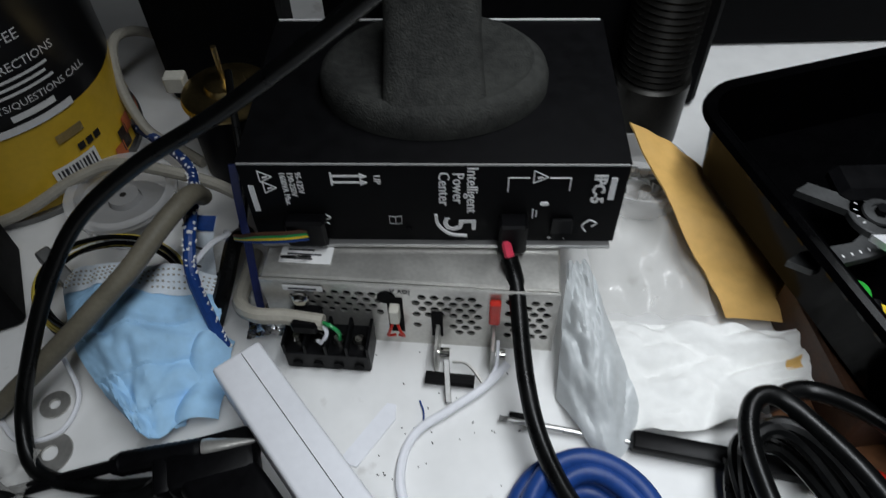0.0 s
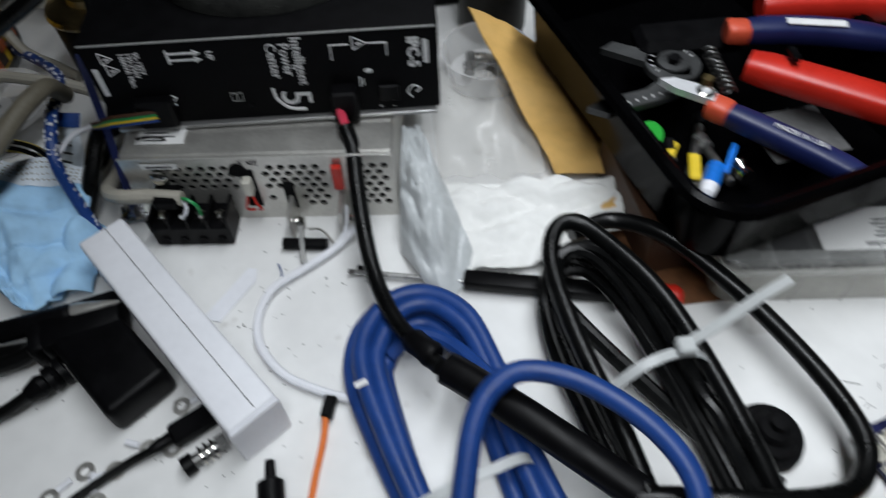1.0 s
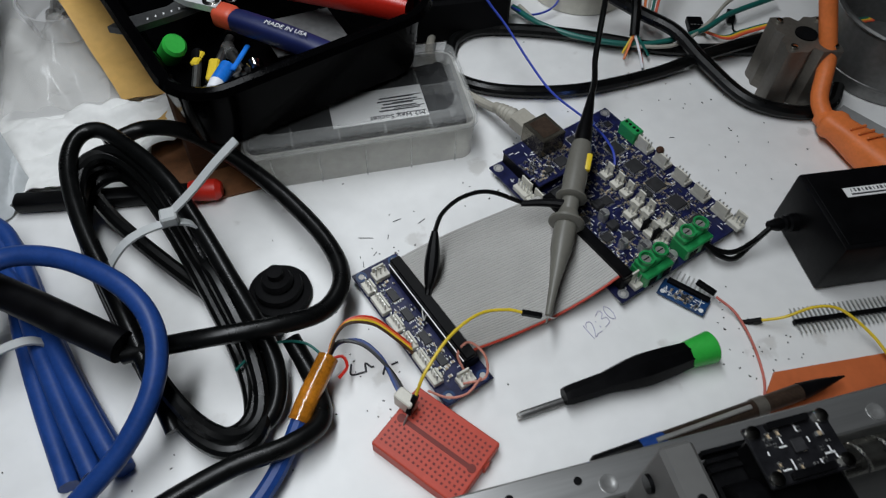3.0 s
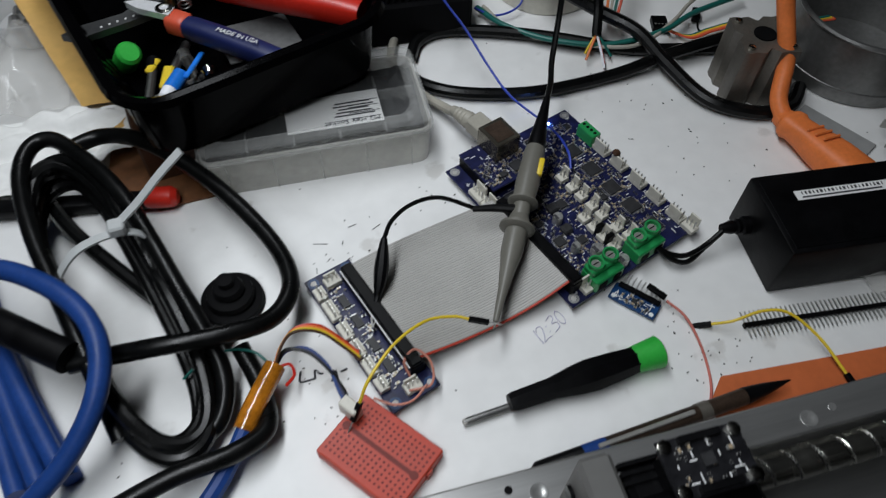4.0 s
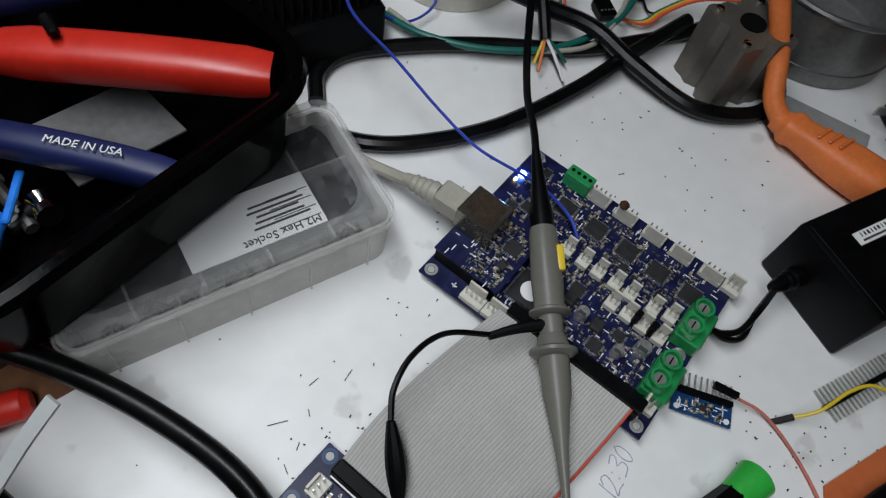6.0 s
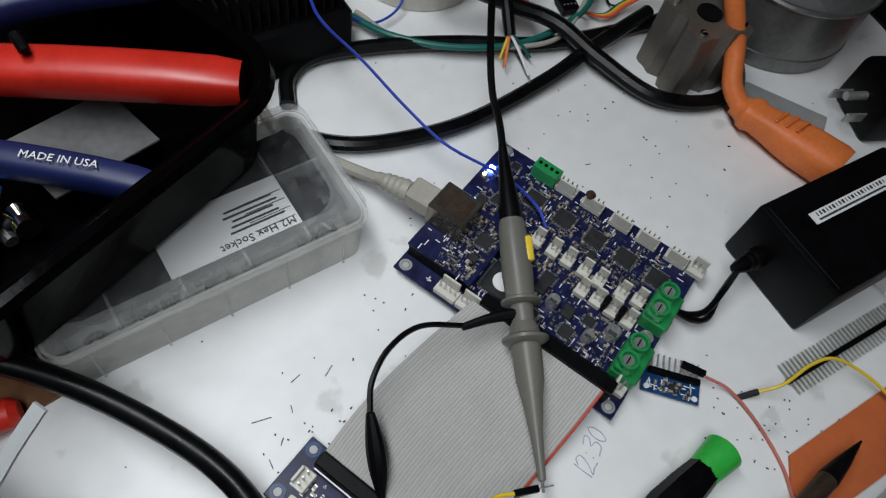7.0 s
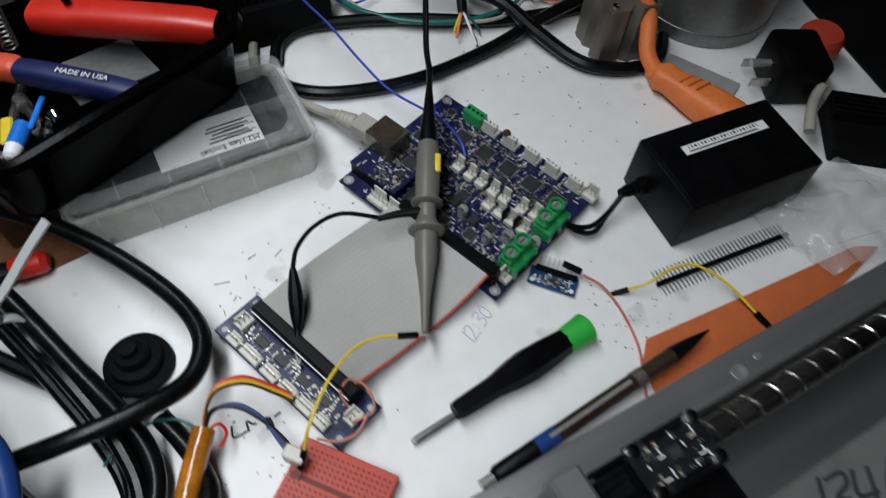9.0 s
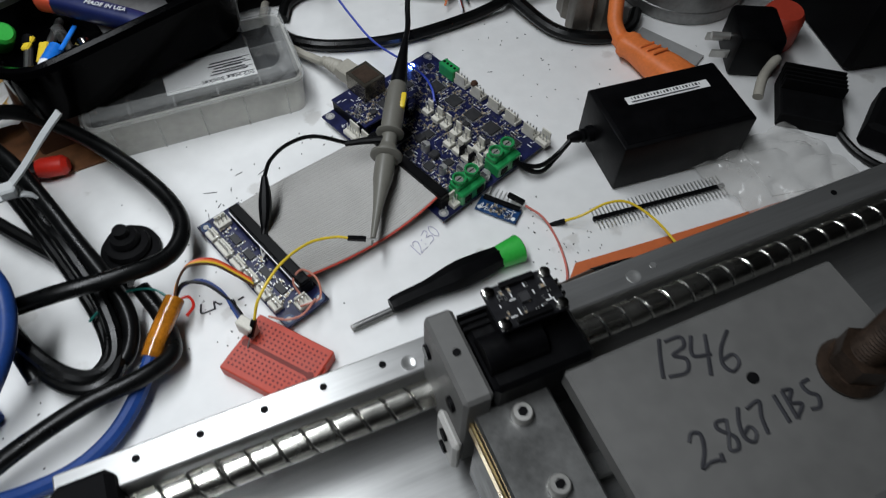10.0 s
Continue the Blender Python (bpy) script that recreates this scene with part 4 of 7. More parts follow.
for k in range(7):
    part("screw", C((0.012 * math.cos(k * 2.4), 0.012 * math.sin(k * 2.4), 0.008 + 0.002 * (k % 3)), 0.0035, 0.010, axis="xyz"[k % 3], seg=10), M_STEEL, gj)
solo("dark_case", B((0, 0, 0.10), (0.085, 0.07, 0.20), 0.004), M_BLACKBOX, "tall dark equipment case behind the motor", "case", (-0.105, 0.500, 0.0), 4)
solo("back_dark_box", B((0, 0, 0.12), (0.25, 0.05, 0.24), 0.004), M_BLACKBOX, "dark equipment case behind the power box", "case", (0.100, 0.470, 0.0), 0)
# added box: stands in for the bench fading into shade at the back
solo("back_dark_box", B((0, 0, 0.11), (0.46, 0.05, 0.22), 0.004), M_BLACKBOX, "long dark box added at the back, standing in for shade", "case", (0.470, 0.540, 0.0), 0)
solo("black_overhead_cable", T([(0.13, 0.41, 0.165), (0.20, 0.40, 0.158), (0.27, 0.405, 0.150), (0.34, 0.40, 0.120), (0.42, 0.40, 0.10)], 0.0050), M_RUBBER, "black cable hanging over the back of the bench", "cable")

# brown wooden block under the tray and a slim driver with a red end
solo("wooden_block", B((0, 0, 0.0165), (0.040, 0.080, 0.033), 0.0015), M_BROWN, "dark brown wooden block under the tray", "wood block", (0.2460, 0.232, 0.0), 6)
solo("brown_card", prism(bmesh.new(), [(0.205, 0.195), (0.232, 0.169), (0.268, 0.170), (0.266, 0.230), (0.210, 0.235)], 0.0004, 0.0018), mat("brown_card_stock", (0.16, 0.065, 0.024), 0.6, var=0.5, scale=18), "brown card lying under the tray", "card")
drv = thing("slim_screwdriver", "slim screwdriver with a black grip and red end", "screwdriver", (0.076, 0.208, 0.0045), -12.8)
part("shaft", C((0.030, 0, 0), 0.0016, 0.060, axis="x", seg=12), M_STEEL, drv)
part("tip", B((0.002, 0, 0), (0.012, 0.0028, 0.0012), 0.0002), M_DARKSTEEL, drv)
part("grip", B((0.107, 0, 0.002), (0.096, 0.0095, 0.0085), 0.002, seg=2), M_BLACK, drv)
for z in (-0.0025, 0.0025):
    part("groove", B((0.078, z, 0.0053), (0.030, 0.0012, 0.0006)), M_MATTE, drv)
part("end_cap", lathe(bmesh.new(), [(0.0052, 0), (0.0062, 0.003), (0.0062, 0.015), (0.004, 0.018)], Matrix.Translation((0.1545, 0, 0.0035)) @ pose(0, 0, 0, 0, 90, 0), 18), M_RED, drv, "red end cap")
words("Made in Germany", 0.0038, Matrix.Translation((0.116, -0.0015, 0.0054)), M_PRINT, drv)
solo("clip_on_driver", B((0, 0, 0), (0.012, 0.003, 0.002), 0.0004), M_BLACK, "short black pin beside the screwdriver tip", "pin", (0.083, 0.2095, 0.0045), -10)

# organiser box, translucent
ob_ = thing("organiser_box", "translucent plastic organiser box of screws with a paper label", "organiser box", (0.3305, 0.1970, 0.0), -5.0)
GW, GD, GH = 0.134, 0.068, 0.0375
bm = bmesh.new()


def shell(bm, w0, d0, w1, d1, z0, z1, th, rad=0.010):
    """An open tray with sloping walls and a floor."""
    o0, o1 = round_rect(w0, d0, rad), round_rect(w1, d1, rad)
    i0, i1 = round_rect(w0 - 2 * th, d0 - 2 * th, rad * 0.8), round_rect(w1 - 2 * th, d1 - 2 * th, rad * 0.8)
    A = [bm.verts.new((x, y, z0)) for x, y in o0]
    Bv = [bm.verts.new((x, y, z1)) for x, y in o1]
    Cv = [bm.verts.new((x, y, z1)) for x, y in i1]
    D = [bm.verts.new((x, y, z0 + th)) for x, y in i0]
    k = len(A)
    for P, Q in ((A, Bv), (Bv, Cv), (Cv, D)):
        for i in range(k):
            bm.faces.new((P[i], P[(i + 1) % k], Q[(i + 1) % k], Q[i]))
    bm.faces.new(A[::-1])
    bm.faces.new(D)
    return bm


part("base_tray", shell(bm, GW - 0.002, GD - 0.002, GW, GD, 0.0, 0.028, 0.0014, 0.008), M_FROST, ob_)
bm = bmesh.new()
ro = [(GW + 0.001, GD + 0.001, 0.008, 0.0262), (GW + 0.0030, GD + 0.0030, 0.009, 0.0264), (GW + 0.0030, GD + 0.0030, 0.009, 0.0282), (GW + 0.001, GD + 0.001, 0.008, 0.0284), (GW + 0.001, GD + 0.001, 0.008, 0.0340), (GW - 0.002, GD - 0.002, 0.008, 0.0358), (GW - 0.006, GD - 0.006, 0.008, 0.0362), (GW - 0.016, GD - 0.014, 0.010, 0.0362), (GW - 0.020, GD - 0.018, 0.012, 0.0335)]
rings = [[bm.verts.new((x, y, z)) for x, y in round_rect(w, d, r, 6)] for w, d, r, z in ro]
for a, b in zip(rings, rings[1:]):
    for i in range(len(a)):
        bm.faces.new((a[i], a[(i + 1) % len(a)], b[(i + 1) % len(a)], b[i]))
lid = part("lid", bm, M_CLEAR, ob_)
part("lid_panel", prism(bmesh.new(), round_rect(GW - 0.0205, GD - 0.0185, 0.011), 0.0322, 0.0334), M_CLEARTOP, lid)
for k in range(4):
    part("divider", B((-GW / 2 + GW * (k + 1) / 5, 0, 0.0145), (0.0012, GD - 0.008, 0.026)), M_CLEAR, ob_)
part("divider", B((0, 0.005, 0.0145), (GW - 0.010, 0.0012, 0.026)), M_CLEAR, ob_)
bm = bmesh.new()
for k in range(170):
    x, y = random.uniform(-GW / 2 + 0.01, GW / 2 - 0.01), random.uniform(-GD / 2 + 0.008, GD / 2 - 0.008)
    cyl(bm, (0, 0, 0), 0.0014, 0.007, m=pose(x, y, random.uniform(0.003, 0.012), random.uniform(0, 180), random.uniform(0, 180), 0), seg=6)
for k in range(5):
    part("screw_heap", sheet(bmesh.new(), 8, 14, lambda u, v: Vector((-GW / 2 + GW * (k + u) / 5 * 0.99 + 0.001, (v * 0.80 - 0.30) * (GD - 0.010), 0.0150 + 0.008 * v + 0.004 * noise.noise(Vector((u * 4 + k, v * 7, 3))))), 0.004), M_CHIP, ob_, "heap of dark screws")
part("screws", bm, M_DARKSTEEL, ob_, "small dark screws in the compartments", kind="stuff")
lb2 = part("paper_label", B((0.012, -0.0100, 0.0305), (0.056, 0.027, 0.0004)), M_PAPER, ob_, "white printed paper label")
words("M2 Hex Socket", 0.0052, Matrix.Translation((0.022, -0.0205, 0.0309)) @ pose(0, 0, 0, 0, 0, 180), M_DARKPRINT, lb2)
for k in range(5):
    part("print_bar", B((0.024, -0.0155 + 0.0026 * k, 0.0309), (0.024 - 0.003 * (k % 3), 0.0009, 0.0003)), M_DARKPRINT, lb2)
part("snap_hole", C((0.030, 0.014, 0.0340), 0.0024, 0.0008, seg=14), M_MATTE, ob_)
for k in range(4):
    part("label_rule", B((0.030, -0.019 + 0.0048 * k, 0.0309), (0.018, 0.0003, 0.0003)), M_DARKPRINT, lb2)
for k in range(5):
    part("wall_rib", B((-GW / 2 + GW * (k + 0.5) / 5, -GD / 2 - 0.0002, 0.0125), (0.0010, 0.0012, 0.0240), 0.0003), M_CLEAR, ob_)

# black tray with tools
tray = thing("tool_tray", "glossy black plastic food tray holding hand tools", "tray", (0.2848, 0.2807, 0.038), 15.5)
TW, TD, TH = 0.154, 0.209, 0.043
part("wall", shell(bmesh.new(), TW - 0.013, TD - 0.013, TW - 0.006, TD - 0.006, 0.0, TH, 0.0012, 0.022), M_TRAY, tray)
bm = bmesh.new()
prof = [(0.0, TH - 0.0006), (0.003, TH + 0.0014), (0.006, TH + 0.0006), (0.0075, TH - 0.003), (0.0065, TH - 0.003), (0.004, TH - 0.001), (0.0, TH - 0.0016)]
rings = []
for off, z in prof:
    rings.append([bm.verts.new((x, y, z)) for x, y in round_rect(TW - 0.0085 + 2 * off, TD - 0.0085 + 2 * off, 0.022 + off, 8)])
rings.append(rings[0])
for a, b in zip(rings, rings[1:]):
    for i in range(len(a)):
        bm.faces.new((a[i], a[(i + 1) % len(a)], b[(i + 1) % len(a)], b[i]))
part("rim", bm, M_TRAY, tray, "rolled glossy rim")
for k in range(13):
    part("rib", B((0, 0, 0), (0.0022, 0.0062, TH * 0.9), 0.0009, m=pose(-TW / 2 + 0.0085, -TD / 2 + 0.030 + k * 0.011, TH * 0.47, 0, -19, 0)), M_TRAY, tray)


# wire stripper
ws = thing("wire_stripper", "wire stripper with navy and coral grips in the tray", "wire stripper")


def grip(name, a, b, w, h, mtl, parent, bend=0.004, label=""):
    a, b = Vector(a), Vector(b)
    d = (b - a)
    s = d.cross(Vector((0, 0, 1))).normalized()
    pts = [a + d * t + s * bend * math.sin(math.pi * t) for t in (0, 0.1, 0.3, 0.5, 0.7, 0.9, 1.0)]
    prof = [0.86, 0.98, 1.0, 1.0, 1.0, 0.97, 0.84]
    bm = bmesh.new()
    rings = []
    for p, q in zip(pts, prof):
        rings.append([bm.verts.new(p + s * (w / 2 * q * cx) + Vector((0, 0, h / 2 * q * cz))) for cx, cz in [(math.copysign(abs(math.cos(2 * math.pi * k / 16)) ** 0.6, math.cos(2 * math.pi * k / 16)), math.copysign(abs(math.sin(2 * math.pi * k / 16)) ** 0.6, math.sin(2 * math.pi * k / 16))) for k in range(16)]])
    for x, y in zip(rings, rings[1:]):
        for i in range(16):
            bm.faces.new((x[i], x[(i + 1) % 16], y[(i + 1) % 16], y[i]))
    bm.faces.new(rings[0][::-1])
    bm.faces.new(rings[-1])
    return part(name, bm, mtl, parent, label)


JM = mat("oiled_jaw_steel", (0.075, 0.077, 0.078), 0.45, metal=0.6, var=0.3, scale=60)
for z, outline in ((0.0635, [(0.206, 0.255), (0.216, 0.249), (0.244, 0.256), (0.262, 0.262), (0.266, 0.272), (0.254, 0.276), (0.240, 0.265), (0.214, 0.260)]),
                   (0.0675, [(0.222, 0.296), (0.230, 0.301), (0.252, 0.288), (0.266, 0.278), (0.264, 0.268), (0.254, 0.270), (0.244, 0.281)])):
    part("jaw", prism(bmesh.new(), outline, z - 0.002, z + 0.002), JM, ws, "grey steel jaw")
hub = part("hub", lathe(bmesh.new(), [(0.0145, 0.0650), (0.0150, 0.0655), (0.0150, 0.0690), (0.0145, 0.0695), (0.0088, 0.0695), (0.0085, 0.0708), (0.0050, 0.0710), (0.0048, 0.0700)], Matrix.Translation((0.2575, 0.2795, 0)), 40), JM, ws, "grey gauge hub")
for k in range(10):
    a = radians(20 + 21 * k)
    part("gauge_mark", B((0, 0, 0), (0.0016, 0.0006, 0.0003), m=pose(0.2575 + 0.0117 * math.cos(a), 0.2795 + 0.0117 * math.sin(a), 0.0697, 0, 0, 20 + 21 * k)), M_PRINT, hub)
part("pivot_bolt", C((0.2575, 0.2795, 0.0718), 0.0034, 0.003, seg=6), M_BLACK, ws)
for k in range(6):
    part("gauge_mark", B((0.228 + 0.0045 * k, 0.2555 + 0.0012 * k, 0.0657), (0.0008, 0.0016, 0.0003)), M_PRINT, ws)
part("link", prism(bmesh.new(), [(0.244, 0.262), (0.252, 0.262), (0.262, 0.256), (0.270, 0.248), (0.266, 0.242), (0.258, 0.248), (0.250, 0.254)], 0.0705, 0.0745), mat("bright_zinc", (0.82, 0.83, 0.85), 0.35, metal=0.45, var=0.15, scale=60), ws, "bright steel link")
part("link_rivet", lathe(bmesh.new(), [(0.0050, 0.073), (0.0050, 0.0746), (0.0026, 0.0752), (0.0024, 0.074)], Matrix.Translation((0.2645, 0.2495, 0)), 20), M_CHROME, ws)
grip("grip_collar", (0.266, 0.246, 0.068), (0.275, 0.238, 0.068), 0.013, 0.012, M_ORANGERED, ws, 0, "coral collar")
g1 = grip("grip", (0.273, 0.239, 0.068), (0.322, 0.191, 0.066), 0.0122, 0.012, M_NAVY, ws, -0.001, "navy grip")
words("MADE IN USA", 0.0044, pose(0.2995, 0.2130, 0.0743, 0, 0, -43), M_PRINT, ws)
grip("grip_collar", (0.286, 0.288, 0.080), (0.298, 0.286, 0.080), 0.013, 0.012, M_ORANGERED, ws, 0, "coral collar")
grip("grip", (0.296, 0.287, 0.080), (0.366, 0.270, 0.080), 0.0145, 0.013, M_NAVY, ws, -0.004, "navy grip")
part("print_bar", B((0, 0, 0), (0.030, 0.005, 0.0004), m=pose(0.330, 0.280, 0.0872, 0, 0, -13)), M_PRINT, ws)
part("spring", T([(0.276 + 0.0035 * math.cos(k * 0.9), 0.248 + 0.00055 * k, 0.074 + 0.0035 * math.sin(k * 0.9)) for k in range(60)], 0.0006, n=2, sides=5), M_DARKSTEEL, ws)
part("spring_stud", C((0.268, 0.258, 0.073), 0.0028, 0.006, seg=14), M_BRASS, ws)
rp = thing("red_handled_pliers", "large pliers with thick red vinyl handles", "pliers")
grip("handle", (0.292, 0.2665, 0.074), (0.369, 0.210, 0.076), 0.0185, 0.0160, M_RED, rp, -0.001, "thick red handle")
grip("handle", (0.312, 0.308, 0.080), (0.392, 0.292, 0.084), 0.021, 0.017, M_RED, rp, -0.003, "thick red handle")
part("catch", B((0.3090, 0.2575, 0.0865), (0.004, 0.010, 0.004), 0.001), M_BLACK, rp)
part("jaw", B((0.272, 0.300, 0.068), (0.060, 0.024, 0.012), 0.004, m=None), M_BLACK, rp)
solo("green_cap", lathe(bmesh.new(), [(0.005, -0.009), (0.0070, -0.007), (0.0070, 0.007), (0.0055, 0.009)], None, 20), M_GREEN, "green plastic cap lying in the tray", "cap", (0.236, 0.245, 0.050), 0, tilt=(30, 25))
solo("grey_card", B((0, 0, 0), (0.044, 0.034, 0.0012), 0.0002), M_GREYPAPER, "grey worn metal card in the tray", "card", (0.311, 0.232, 0.056), 10, tilt=(0, 4))
mk = thing("blue_marker", "blue marker pen with a white tip in the tray", "marker", (0.2575, 0.205, 0.054), 58)
part("barrel", C((0.006, 0, 0), 0.0045, 0.014, axis="x", seg=16), mat("bright_blue", (0.01, 0.16, 0.62), 0.35), mk)
part("tip", lathe(bmesh.new(), [(0.0044, 0), (0.0038, 0.006), (0.002, 0.0075)], Matrix.Translation((-0.001, 0, 0)) @ pose(0, 0, 0, 0, -90, 0), 16), M_WHITE, mk)
part("clip", B((0.020, -0.005, 0.002), (0.022, 0.003, 0.002), 0.0006), bpy.data.materials["bright_blue"], mk)
solo("yellow_tag", B((0, 0, 0), (0.018, 0.006, 0.003), 0.001), M_YELLOW, "yellow plastic piece in the tray", "plastic piece", (0.256, 0.221, 0.050), 75)
solo("yellow_tag", B((0, 0, 0), (0.012, 0.005, 0.003), 0.001), M_YELLOW, "small yellow plastic piece in the tray", "plastic piece", (0.249, 0.236, 0.048), 60)
for k, (x, y, a, L) in enumerate(((0.262, 0.236, 65, 0.045), (0.246, 0.222, 80, 0.035), (0.270, 0.226, 100, 0.030), (0.262, 0.214, 20, 0.03))):
    sc_ = thing("bit_driver", "dark steel driver bit lying in the tray", "driver bit", (x, y, 0.046), a, "driver bits")
    part("shank", C((0, 0, 0), 0.0026, L, axis="x", seg=10), M_DARKSTEEL, sc_)
    part("collar", C((L / 2, 0, 0), 0.0040, 0.008, axis="x", seg=12), M_STEEL if k == 2 else M_BLACK, sc_)
solo("bright_connector", lathe(bmesh.new(), [(0.004, 0), (0.005, 0.002), (0.003, 0.006), (0.0046, 0.008), (0.0046, 0.012)], None, 16), M_CHROME, "bright metal connector in the tray", "connector", (0.279, 0.222, 0.048), 0, tilt=(80, 20))

# ---- coils of cable ----


def loops(own, mtl, cx, cy, turn, hx, hy, r, count, z0, step, dx=0.0, sides=10, jitter=0.003, lean=0.0):
    """Oblong loops of a coiled cable, stacked and spread; lean lifts the far end."""
    c, s = math.cos(radians(turn)), math.sin(radians(turn))
    for k in range(count):
        ox, oy = random.uniform(-jitter, jitter) + dx * (k - count / 2), random.uniform(-jitter, jitter) * 2
        hx_, hy_ = hx * random.uniform(0.80, 1.05), hy * random.uniform(0.94, 1.03)
        pts = []
        for j in range(20):
            a = 2 * math.pi * j / 20
            x = math.copysign(abs(math.cos(a)) ** 0.9, math.cos(a)) * hx_ + ox
            y = math.copysign(abs(math.sin(a)) ** 0.62, math.sin(a)) * hy_ + oy
            z = z0 + step * k + lean * y / hy + 0.0035 * math.sin(2 * a + k * 1.7)
            pts.append((cx + x * c - y * s, cy + x * s + y * c, max(r, z)))
        part("loop", T(pts, r, n=4, sides=sides, closed=True), mtl, own)


bc = thing("black_cable_coil", "coiled black cable held by a pale cable tie", "cable coil")
loops(bc, M_RUBBER, 0.2085, 0.1030, 15.5, 0.0225, 0.087, 0.0040, 5, 0.0080, 0.0045, 0.0010, lean=0.012, jitter=0.002)
part("top_loop", T([(0.204, 0.030, 0.012), (0.192, 0.085, 0.030), (0.179, 0.135, 0.038), (0.174, 0.172, 0.041), (0.178, 0.192, 0.043), (0.188, 0.198, 0.044), (0.200, 0.188, 0.043), (0.222, 0.150, 0.042), (0.240, 0.095, 0.032), (0.252, 0.052, 0.014), (0.246, 0.026, 0.009), (0.226, 0.020, 0.007)], 0.0044, sides=12), M_RUBBER, bc)
part("loose_loop", T([(0.190, 0.200, 0.030), (0.212, 0.207, 0.030), (0.235, 0.192, 0.034), (0.258, 0.168, 0.028), (0.277, 0.138, 0.024), (0.291, 0.105, 0.022), (0.293, 0.080, 0.023), (0.281, 0.063, 0.025), (0.258, 0.058, 0.030), (0.228, 0.060, 0.032), (0.204, 0.066, 0.026), (0.188, 0.068, 0.024)], 0.0046, n=10, sides=12), M_RUBBER, bc)
part("tail", T([(0.262, 0.060, 0.012), (0.266, 0.045, 0.008), (0.268, 0.030, 0.008), (0.266, 0.014, 0.012), (0.250, 0.006, 0.016), (0.224, 0.003, 0.018), (0.190, -0.006, 0.018), (0.150, -0.020, 0.014)], 0.0046, sides=12), M_RUBBER, bc)
part("cross_strand", T([(0.176, 0.185, 0.010), (0.190, 0.155, 0.012), (0.220, 0.110, 0.010), (0.240, 0.085, 0.008), (0.258, 0.070, 0.008)], 0.0042), M_RUBBER, bc)
z1 = thing("cable_tie", "translucent white nylon cable tie on the black coil", "cable tie")
part("strap", band(bmesh.new(), [(0.184, 0.106, 0.012), (0.186, 0.110, 0.030), (0.200, 0.115, 0.045), (0.218, 0.120, 0.046), (0.231, 0.119, 0.041), (0.236, 0.113, 0.024)], 0.0046, 0.0012, side=(-0.35, 0.94, 0)), M_ZIP, z1)
part("tail", band(bmesh.new(), [(0.221, 0.122, 0.049), (0.234, 0.125, 0.058), (0.248, 0.129, 0.069), (0.2605, 0.132, 0.078)], 0.0046, 0.0012, side=(-0.35, 0.94, 0.0)), M_ZIP, z1)
part("head", B((0.221, 0.121, 0.049), (0.008, 0.008, 0.006), 0.001, m=None), M_ZIP, z1)
blc = thing("blue_cable_coil", "coiled blue cable held by a pale cable tie", "cable coil")
BP = [(0.110, 0.030, 0.012), (0.100, 0.066, 0.014), (0.085, 0.105, 0.016), (0.074, 0.140, 0.018), (0.076, 0.164, 0.018), (0.090, 0.181, 0.018), (0.110, 0.184, 0.018), (0.130, 0.170, 0.018), (0.141, 0.140, 0.016), (0.150, 0.105, 0.014), (0.163, 0.066, 0.012), (0.180, 0.022, 0.010)]
for k, (ox, oz, sc) in enumerate(((0.0, -0.010, 0.98), (0.0085, -0.011, 0.88), (0.0155, -0.0115, 0.76), (0.003, 0.0, 0.95), (0.010, -0.001, 0.84))):
    cx, cy = 0.110, 0.14
    part("strand", T([(cx + (x - cx) * (1 - ox * 26 * 0.9) + 0.0010 * k, y - (ox * 0.9 if y > 0.15 else 0.0), max(0.0046, z + oz)) for x, y, z in BP], 0.0046, sides=12), M_BLUE, blc)
part("crossing_strand", T([(0.106, 0.000, 0.010), (0.112, 0.040, 0.020), (0.120, 0.075, 0.036), (0.127, 0.098, 0.047), (0.137, 0.111, 0.051), (0.152, 0.116, 0.052), (0.175, 0.107, 0.052), (0.198, 0.085, 0.051), (0.208, 0.062, 0.047), (0.203, 0.040, 0.038), (0.186, 0.022, 0.026), (0.164, 0.010, 0.015), (0.140, -0.005, 0.007)], 0.0048, n=10, sides=12), M_BLUE, blc)
part("inner_strand", T([(0.092, 0.152, 0.010), (0.105, 0.160, 0.014), (0.122, 0.152, 0.016), (0.138, 0.130, 0.020), (0.148, 0.110, 0.018)], 0.0040, sides=10), M_BLUE, blc)
part("printed_mark", B((0, 0, 0), (0.006, 0.003, 0.0006), m=pose(0.0790, 0.132, 0.0235, 0, 0, 20)), M_PRINT, blc, "pale printed mark")
z2 = thing("cable_tie", "translucent white nylon cable tie on the blue coil", "cable tie")
part("strap", band(bmesh.new(), [(0.096, 0.074, 0.004), (0.099, 0.074, 0.020), (0.112, 0.078, 0.026), (0.130, 0.084, 0.026), (0.147, 0.090, 0.022), (0.156, 0.092, 0.006)], 0.0046, 0.0012, side=(-0.3, 0.95, 0)), M_ZIP, z2)
part("tail", band(bmesh.new(), [(0.097, 0.074, 0.012), (0.085, 0.066, 0.009), (0.072, 0.054, 0.006), (0.060, 0.042, 0.004)], 0.0046, 0.0012, side=(-0.5, 0.86, 0)), M_ZIP, z2)
part("head", B((0.096, 0.0745, 0.012), (0.008, 0.008, 0.007), 0.001), M_ZIP, z2)
dc = thing("dc_lead", "black output lead with a thick sleeve from the power box", "cable")
